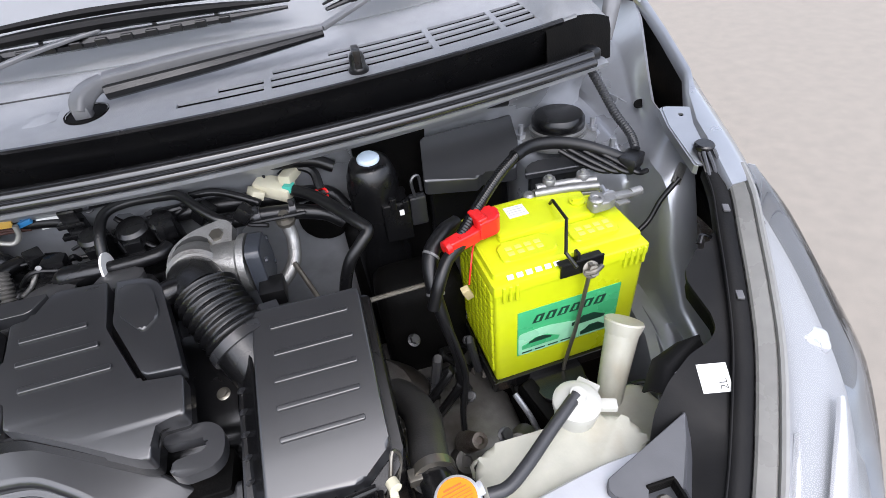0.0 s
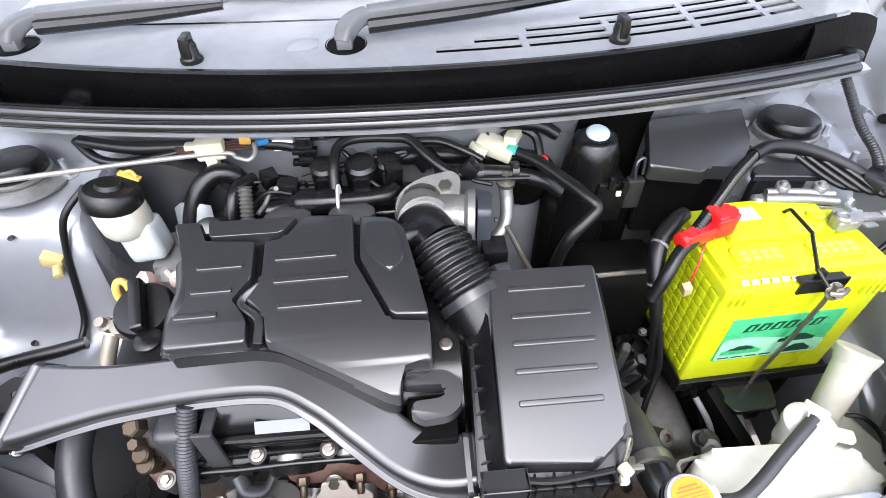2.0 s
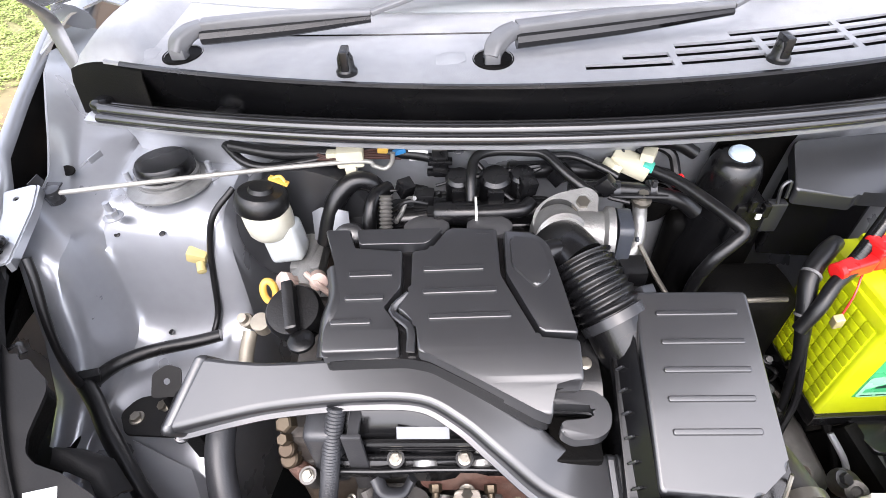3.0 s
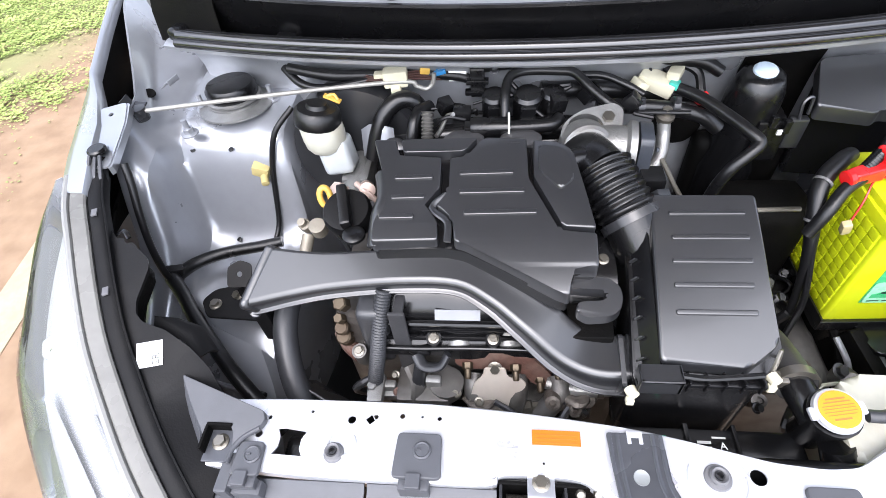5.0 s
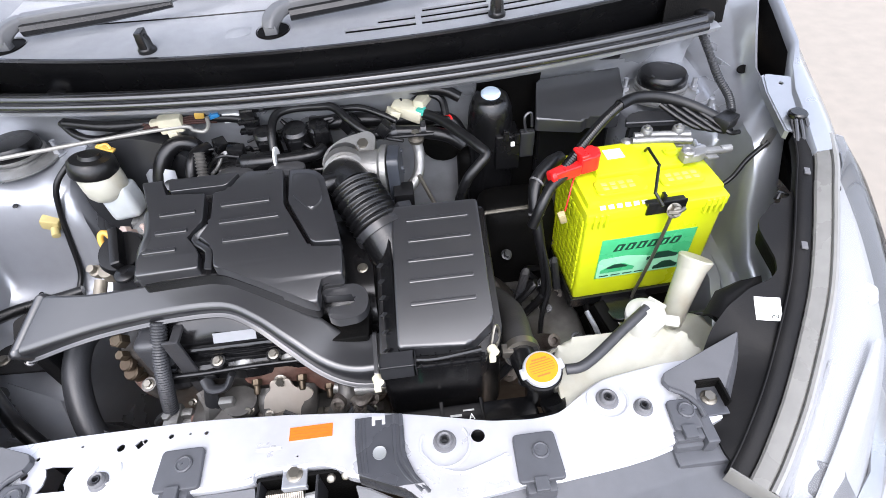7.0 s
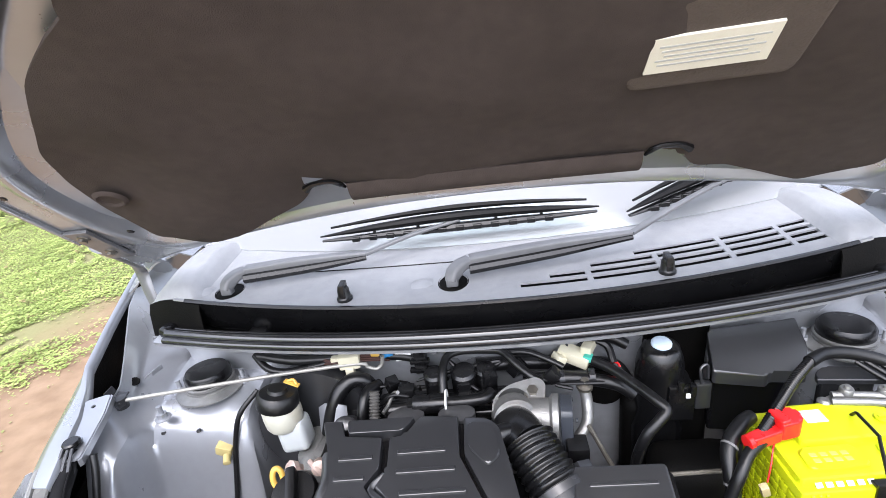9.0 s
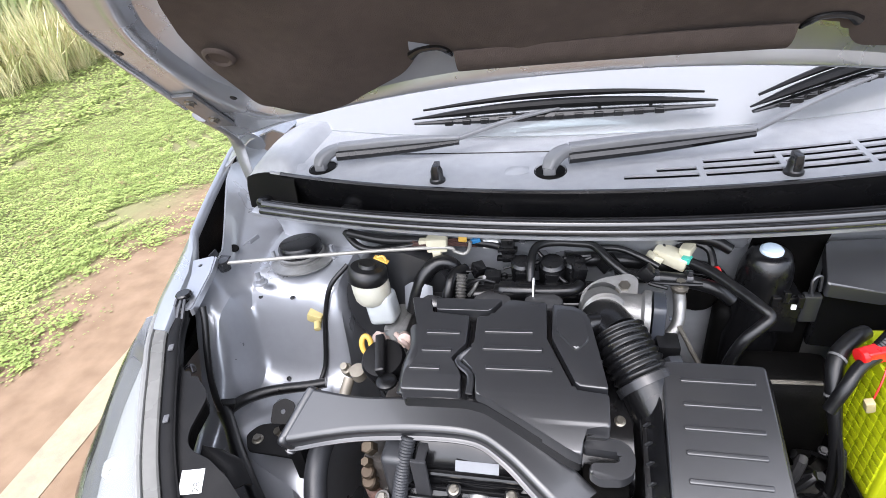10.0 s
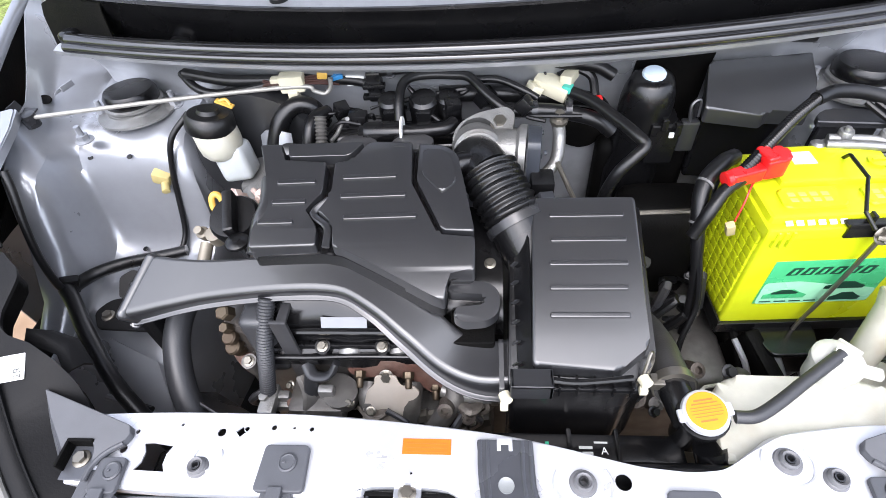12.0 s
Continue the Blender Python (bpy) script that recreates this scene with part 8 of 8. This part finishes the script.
part("black_plug", join(box(-0.145, -0.125, 0.445, 0.462, 0.862, 0.905, 0.003), box(-0.152, -0.118, 0.440, 0.450, 0.868, 0.874, 0.001), box(-0.150, -0.120, 0.440, 0.450, 0.884, 0.890, 0.001)), BLACK, fw, "stacked black connector")
part("pale_tab", box(-0.175, -0.150, 0.458, 0.461, 0.880, 0.895, 0.001), CARD, fw, "pale tab")
part("upper_trunk", tube([(-0.13, 0.456, 0.902), (-0.06, 0.452, 0.910), (0.02, 0.456, 0.907), (0.09, 0.460, 0.903), (0.15, 0.458, 0.898), (0.178, 0.452, 0.885)], [0.008, 0.009, 0.007, 0.009, 0.008], 10, 6), TAPE, fw)
part("lower_trunk", tube([(-0.05, 0.450, 0.868), (0.03, 0.457, 0.862), (0.10, 0.460, 0.852), (0.16, 0.458, 0.846), (0.182, 0.45, 0.82)], [0.011, 0.012, 0.010, 0.009], 10, 6), TAPE, fw)
part("right_trunk", tube([(0.262, 0.474, 0.905), (0.30, 0.476, 0.912), (0.36, 0.484, 0.914), (0.43, 0.490, 0.908)], 0.008, 10, 6), TAPE, fw)
part("sensor_bolt", moved(hexhead(0.005, 0.005), aim((-0.112, 0.452, 0.900), (0, -0.6, 0.8))), DKMETAL, fw)
for k in range(14):
    rr = random.Random(k + 5)
    x = rr.uniform(-0.27, 0.10)
    y = rr.uniform(0.385, 0.455)
    z = rr.uniform(0.84, 0.872)
    pts = [(x, y, z), (x + rr.uniform(-0.03, 0.03), y + rr.uniform(-0.02, 0.012), z + rr.uniform(0.0, 0.016)), (x + rr.uniform(-0.06, 0.06), min(0.455, y + rr.uniform(-0.02, 0.02)), z + rr.uniform(-0.02, 0.005))]
    part("loose_wire", tube(pts, rr.choice((0.002, 0.0028, 0.0036)), 8, 5), TAPE, fw)
for k, (x, y, z, w) in enumerate(((-0.155, 0.405, 0.862, 0.012), (-0.03, 0.412, 0.872, 0.010), (-0.178, 0.418, 0.868, 0.009), (0.012, 0.432, 0.872, 0.012), (0.062, 0.405, 0.875, 0.008))):
    part("small_plug", moved(bevelled(box(-w, w, -0.009, 0.009, -0.010, 0.010, 0), 0.002, 2), pose(x, y, z, 10 * k, 5, 17 * k)), BLACK, fw, "small black connector")

conn = thing("ivory_connector", (0.105, 0.445, 0.87), "broken-looking ivory connector on the firewall with a black conduit", "connector")
part("shell", join(moved(bevelled(box(-0.024, 0.024, -0.012, 0.012, -0.010, 0.010, 0), 0.003, 2), pose(0.100, 0.447, 0.876, 8, 12, -28)), moved(box(-0.008, 0.008, -0.016, 0.016, -0.004, 0.010, 0.002), pose(0.122, 0.452, 0.884, 0, 0, -28)), moved(box(-0.010, 0.006, -0.01, 0.01, -0.006, 0.006, 0.002), pose(0.078, 0.442, 0.876, 0, 30, 20))), IVORY, conn)
part("insert", moved(box(-0.006, 0.006, -0.006, 0.006, -0.003, 0.006, 0.001), pose(0.118, 0.434, 0.878, 0, 0, -30)), shade("teal plastic", (0.05, 0.38, 0.3), 0.4), conn, "teal insert")
part("conduit", tube([(0.120, 0.436, 0.875), (0.146, 0.410, 0.875), (0.170, 0.378, 0.871), (0.190, 0.349, 0.866), (0.199, 0.336, 0.860), (0.188, 0.328, 0.850), (0.170, 0.322, 0.830), (0.156, 0.316, 0.79), (0.15, 0.30, 0.74)], 0.0074, 14, 6), RUBBER, conn, "black conduit with a sharp bend")
part("wire_run", join(tube([(0.092, 0.452, 0.885), (0.085, 0.462, 0.896), (0.06, 0.465, 0.893)], 0.002, 6), tube([(0.11, 0.455, 0.885), (0.125, 0.462, 0.893), (0.150, 0.455, 0.884), (0.155, 0.435, 0.866)], 0.006, 8, 5)), TAPE, conn)
pipe = thing("coolant_pipe", (0.10, 0.38, 0.78), "tarnished metal coolant pipe with a brass union", "pipe")
part("pipe", tube([(0.106, 0.402, 0.848), (0.108, 0.395, 0.830), (0.104, 0.375, 0.812), (0.09, 0.36, 0.80), (0.07, 0.35, 0.79)], 0.0085, 12, 5), ALU, pipe)
part("union", moved(lathe([(0, 0), (0.009, 0), (0.009, 0.006), (0.012, 0.007), (0.012, 0.012), (0.006, 0.014), (0.006, 0.022), (0, 0.023)], 10), pose(0.106, 0.403, 0.846, 12, 0, 0)), ZINC, pipe, "brass union")
part("thin_pipe", tube([(0.104, 0.365, 0.815), (0.118, 0.335, 0.795), (0.128, 0.31, 0.785), (0.13, 0.302, 0.78), (0.20, 0.303, 0.782), (0.262, 0.303, 0.784)], 0.0032, 8, 5), ZINC, pipe, "thin bright pipe")
# Added near-black blocks that fill the unlit hollow before the firewall.
dark = thing("dark_fill_blocks", (0.21, 0.38, 0.62), "near-black blocks added for the unlit depth low on the firewall", "cover")
part("dark_fill_box", bevelled(box(0.17, 0.30, 0.435, 0.47, 0.52, 0.79, 0), 0.02, 3), VOID, dark)
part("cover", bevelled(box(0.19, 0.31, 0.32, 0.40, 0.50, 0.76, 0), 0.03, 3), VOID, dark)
bits = thing("gearbox_fittings", (0.25, 0.2, 0.60), "dark gearbox fittings and small bolts below the battery", "engine part")
for k in range(42):
    rr = random.Random(500 + k)
    x, y, z = rr.uniform(0.19, 0.31), rr.uniform(0.12, 0.36), rr.uniform(0.57, 0.68)
    if k % 3 == 0:
        part("bolt_head", moved(hexhead(rr.uniform(0.004, 0.007), 0.006), aim((x, y, z + 0.012), (rr.uniform(-0.4, 0.4), -0.4, 0.8))), DKMETAL, bits)
    elif k % 3 == 1:
        part("small_pipe", tube([(x, y, z), (x + rr.uniform(-0.03, 0.03), y - rr.uniform(0, 0.03), z + 0.012), (x + rr.uniform(-0.05, 0.05), y - 0.02, z - 0.04)], rr.uniform(0.003, 0.007), 8, 4), (TAPE, DKMETAL)[k % 2], bits)
    else:
        r = rr.uniform(0.008, 0.016)
        part("casting_boss", moved(lathe([(0, -0.05), (r * 1.5, -0.05), (r, -0.004), (r, 0.0), (r * 0.5, 0.001), (r * 0.45, -0.004), (0, -0.004)], 16), aim((x, y, z), (rr.uniform(-0.5, 0.5), -0.5, 0.8))), (IRON, GRIME)[k % 2], bits)
solo("dark_oval", prism(rounded([(0.124, 0.832), (0.168, 0.822), (0.188, 0.790), (0.168, 0.758), (0.128, 0.764), (0.110, 0.80)], 0.018, 5), 0.0, 0.006, 0.002, 2, lambda v: Vector((v.x, y_seal(v.x) + 0.0665 - v.z, v.y))), VOID, "near-black oval sheet on the firewall", "insulation")

# cables round the battery
cable = thing("battery_cable", (0.40, 0.36, 0.84), "black corrugated battery cable looping over the bracket", "cable")
part("sleeve", tube([(0.280, 0.287, 0.840), (0.300, 0.297, 0.852), (0.332, 0.326, 0.866), (0.370, 0.362, 0.876), (0.405, 0.392, 0.880)], 0.0072, 12, 6, wave=0.14, pitch=0.0036), BLACK, cable)
part("over_run", tube([(0.402, 0.390, 0.880), (0.430, 0.405, 0.880), (0.465, 0.408, 0.876), (0.500, 0.400, 0.868), (0.530, 0.385, 0.858), (0.555, 0.372, 0.846)], 0.0085, 12, 6), TAPE, cable)
for k in range(4):
    part("branch", tube([(0.470 + 0.012 * k, 0.402, 0.866), (0.495 + 0.014 * k, 0.380 - 0.004 * k, 0.852), (0.520 + 0.012 * k, 0.366 - 0.006 * k, 0.842), (0.55 + 0.008 * k, 0.37 - 0.006 * k, 0.838)], 0.0035, 8, 5), TAPE, cable)
part("junction", moved(bevelled(box(-0.022, 0.022, -0.012, 0.012, -0.010, 0.010, 0), 0.004, 2), pose(0.560, 0.370, 0.846, 0, 10, 40)), TAPE, cable)
bundle = thing("cable_bundle", (0.27, 0.27, 0.70), "fat black cable bundle taped beside the battery", "wiring loom")
part("fat_run", join(tube([(0.305, 0.335, 0.842), (0.285, 0.318, 0.845), (0.262, 0.295, 0.835), (0.256, 0.268, 0.805), (0.262, 0.25, 0.76), (0.27, 0.24, 0.70), (0.268, 0.22, 0.64)], [0.009, 0.010, 0.010, 0.009, 0.007, 0.005, 0.005], 12, 6), tube([(0.30, 0.292, 0.845), (0.278, 0.278, 0.838), (0.262, 0.262, 0.82), (0.25, 0.255, 0.79)], 0.0075, 12, 6)), TAPE, bundle)
part("ties", join(*[moved(lathe([(0.0095, -0.0015), (0.0108, -0.0015), (0.0108, 0.0015), (0.0095, 0.0015)], 16), aim(p, w)) for p, w in (((0.262, 0.294, 0.835), (0.6, 0.6, 0.4)), ((0.257, 0.266, 0.802), (0.1, 0.5, 0.8)))]), shade("grey nylon tie", (0.12, 0.12, 0.12), 0.4), bundle, "grey cable ties")
part("ivory_plug", moved(bevelled(box(-0.005, 0.005, -0.0045, 0.0045, -0.011, 0.011, 0), 0.002, 2), pose(0.294, 0.264, 0.792, 15, -20, 0)), shade("tan nylon", (0.42, 0.35, 0.19), 0.45), bundle, "ivory plug")
part("thin_lead", tube([(0.262, 0.25, 0.77), (0.270, 0.238, 0.73), (0.274, 0.225, 0.69), (0.262, 0.205, 0.65), (0.258, 0.19, 0.62)], 0.004, 8, 6), TAPE, bundle)
run("apron_conduit", [(0.548, 0.488, 0.938), (0.560, 0.470, 0.912), (0.572, 0.440, 0.880), (0.580, 0.410, 0.862), (0.575, 0.385, 0.852)], 0.0064, HOSE, "ribbed black conduit down the grey apron", "conduit", wave=0.14, pitch=0.004)
run("earth_lead", [(0.597, 0.316, 0.842), (0.586, 0.314, 0.832), (0.572, 0.312, 0.815), (0.556, 0.306, 0.792), (0.532, 0.300, 0.778)], 0.0035, TAPE, "thin black earth lead curving down the apron", "cable")
solo("lead_lug", moved(box(-0.014, 0.014, -0.006, 0.006, -0.002, 0.002, 0.001), pose(0.600, 0.322, 0.8445, 40, -30, 40)), ALU, "flat metal lug of the earth lead", "terminal")
for s in (-1, 1):
    ear = thing("seal_bracket", (s * 0.56, 0.475, 0.90), "small folded grey bracket at the seal's end", "bracket", "seal brackets")
    part("fold", join(moved(box(-0.009, 0.009, -0.011, 0.011, -0.001, 0.001, 0.001), pose(s * 0.584, 0.458, 0.893, 0, 35 * s, 15 * s)), moved(box(-0.004, 0.004, -0.011, 0.011, -0.001, 0.001, 0.001), pose(s * 0.5755, 0.460, 0.8955, 0, 100 * s, 15 * s))), BAY, ear)
    part("rubber_end", moved(bevelled(box(-0.012, 0.012, -0.014, 0.014, -0.012, 0.012, 0), 0.0095, 4), pose(s * 0.552, 0.492, 0.948, 0, 0, 20 * s)), RUBBER, ear, "black rubber end stop")
# Unseen floor added in near-black so the depth below the engine stays dark.
solo("bay_floor_fill", join(box(-0.60, -0.16, 0.06, 0.60, 0.20, 0.215, 0.004), box(0.26, 0.60, 0.06, 0.60, 0.20, 0.215, 0.004), box(-0.16, 0.26, 0.20, 0.60, 0.20, 0.215, 0.004), box(-0.45, 0.45, 0.10, 0.16, 0.26, 0.34, 0.01)), VOID, "unseen near-black sheets and beam added to darken the bay floor", "car part")


# ---- verge: creeping weeds near, tall grass further off ----
def leaf_material(name, a, b, dry=None):
    m = bpy.data.materials.new(name)
    m.use_nodes = True
    n, ln = m.node_tree.nodes, m.node_tree.links
    geo, ramp = n.new("ShaderNodeNewGeometry"), n.new("ShaderNodeValToRGB")
    ramp.color_ramp.elements[0].color, ramp.color_ramp.elements[1].color = (*a, 1), (*b, 1)
    if dry:
        ramp.color_ramp.elements[0].position = 0.2
        ramp.color_ramp.elements.new(0.06).color = (*dry, 1)
    co, clump, mixed = n.new("ShaderNodeTexCoord"), n.new("ShaderNodeTexNoise"), n.new("ShaderNodeMath")
    clump.inputs["Scale"].default_value, clump.inputs["Detail"].default_value = 5.0, 6.0
    ln.new(co.outputs["Object"], clump.inputs["Vector"])
    mixed.operation = "MULTIPLY_ADD"
    mixed.inputs[1].default_value = 0.45
    ln.new(geo.outputs["Random Per Island"], mixed.inputs[0])
    spread = n.new("ShaderNodeMapRange")
    spread.inputs["From Min"].default_value, spread.inputs["From Max"].default_value = 0.35, 0.65
    spread.inputs["To Max"].default_value = 0.55
    ln.new(clump.outputs["Fac"], spread.inputs["Value"])
    ln.new(spread.outputs[0], mixed.inputs[2])
    ln.new(mixed.outputs[0], ramp.inputs[0])
    p = n["Principled BSDF"]
    ln.new(ramp.outputs[0], p.inputs["Base Color"])
    p.inputs["Roughness"].default_value = 0.55
    p.inputs["Specular IOR Level"].default_value = 0.25
    return m


def leaf_field(name, n, place, size, lift, material, label, category, upright=0.0, seed=1):
    """Many small folded leaves as one mesh."""
    g = np.random.default_rng(seed)
    base = place(g, n)
    n = len(base)
    yaw = g.uniform(0, 2 * np.pi, n)
    tip = g.uniform(0.02, 0.45, n) if not upright else np.abs(g.normal(0.3, 0.35, n))
    length = size * g.uniform(0.5, 1.5, n)
    width = length * (0.34 if not upright else 0.011)
    out = np.stack([np.cos(yaw), np.sin(yaw)], 1)
    side = np.stack([-out[:, 1], out[:, 0]], 1)
    verts = np.zeros((n, 4, 3))
    z0 = lift * g.uniform(0, 1, n) * (1 + 0.4 * np.sin(base[:, 0] * 31 + 5 * np.sin(base[:, 1] * 4.3)) * np.sin(base[:, 1] * 27 + 4 * np.sin(base[:, 0] * 3.7)))
    run = length * (np.cos(tip) if not upright else np.sin(tip))
    rise = length * (np.sin(tip) * 0.6 if not upright else np.cos(tip))
    verts[:, 0, :2], verts[:, 0, 2] = base, z0
    mid = base + out * (run * (0.5 if not upright else 0.35))[:, None]
    verts[:, 1, :2], verts[:, 1, 2] = mid + side * width[:, None], z0 + rise * 0.6
    verts[:, 3, :2], verts[:, 3, 2] = mid - side * width[:, None], z0 + rise * 0.6
    verts[:, 2, :2], verts[:, 2, 2] = base + out * run[:, None], z0 + rise
    faces = np.arange(n * 4).reshape(n, 4)
    me = bpy.data.meshes.new(name)
    me.from_pydata(verts.reshape(-1, 3).tolist(), [], faces.tolist())
    me.materials.append(material)
    return tagged(new(name, me), label, category, kind="stuff")


def verge(x0, x1, y0, y1, ragged=0.0, thin=0.0):
    """Scattered places on the verge, thinning out in ragged patches towards x1."""
    def place(g, n):
        x = x0 + (x1 - x0) * g.uniform(0, 1, n) ** 0.8
        y = g.uniform(y0, y1, n)
        wide = 0.5 * np.sin(x * 5.1 + y * 2.3) + 0.5 * np.sin(y * 6.7 - x * 3.1)
        fine = np.sin(x * 17 + 3 * np.sin(y * 7.3)) * np.sin(y * 19 + 3 * np.sin(x * 6.1))
        gap = (x1 - x) / 0.55 + 0.55 * wide + 0.5 * fine + g.normal(0, 0.25, n)
        bald = np.sin(x * 2.3 + 1.7 * np.sin(y * 1.1)) * np.sin(y * 2.9 + 1.3 * np.sin(x * 1.7)) + 0.35 * fine
        keep = ((gap > 0.35) & (bald < 0.93)) if thin else np.ones(n, bool)
        x = x + ragged * wide - 0.05 * (y - 1.5)
        return np.stack([x, y], 1)[keep]
    return place


WEED = leaf_material("weed leaves", (0.21, 0.28, 0.07), (0.43, 0.50, 0.16), dry=(0.34, 0.24, 0.13))
BLADE = leaf_material("tall grass", (0.46, 0.55, 0.24), (0.84, 0.84, 0.54))
STRAW = leaf_material("straw", (0.42, 0.47, 0.20), (0.78, 0.66, 0.42))
SPRIG = leaf_material("dry sprigs", (0.16, 0.19, 0.06), (0.30, 0.29, 0.12))
leaf_field("creeping_weeds", 230000, verge(-4.8, -2.16, -0.6, 6.5, 0.1, 1.0), 0.0175, 0.030, WEED, "bright green creeping weeds on the verge", "weeds", seed=3)
leaf_field("creeping_weeds", 110000, verge(-12.0, -4.6, -1.0, 14.0, 0.2), 0.045, 0.07, WEED, "bright green creeping weeds further from the car", "weeds", seed=4)
leaf_field("creeping_weeds", 90000, verge(-5.0, -2.16, -9.0, -0.5, 0.1, 1.0), 0.026, 0.035, WEED, "bright green creeping weeds along the verge ahead of the car", "weeds", seed=11)
leaf_field("creeping_weeds", 60000, verge(-12.0, -4.8, -9.0, -0.8, 0.2), 0.05, 0.07, WEED, "bright green creeping weeds ahead, further from the car", "weeds", seed=12)
leaf_field("creeping_weeds", 70000, verge(-5.0, -2.3, 6.3, 15.0, 0.1, 1.0), 0.03, 0.04, WEED, "bright green creeping weeds along the verge behind the car", "weeds", seed=13)
leaf_field("verge_sprigs", 900, verge(-2.45, -2.05, -0.2, 5.0, 0.2), 0.014, 0.012, SPRIG, "sparse sprigs on the bare earth", "weeds", seed=5)
# Carried on unseen towards -y to darken the reflections in the left apron.
leaf_field("tall_grass", 90000, verge(-26.0, -8.6, -14.0, 34.0, 0.6), 3.0, 0.0, BLADE, "tall dry-tipped grass behind the verge", "grass", upright=1.0, seed=6)

leaf_field("straw_grass", 30000, verge(-10.5, -7.2, 3.0, 16.0, 0.5), 0.8, 0.0, STRAW, "knee-high straw-tipped grass before the tall grass", "grass", upright=1.0, seed=8)
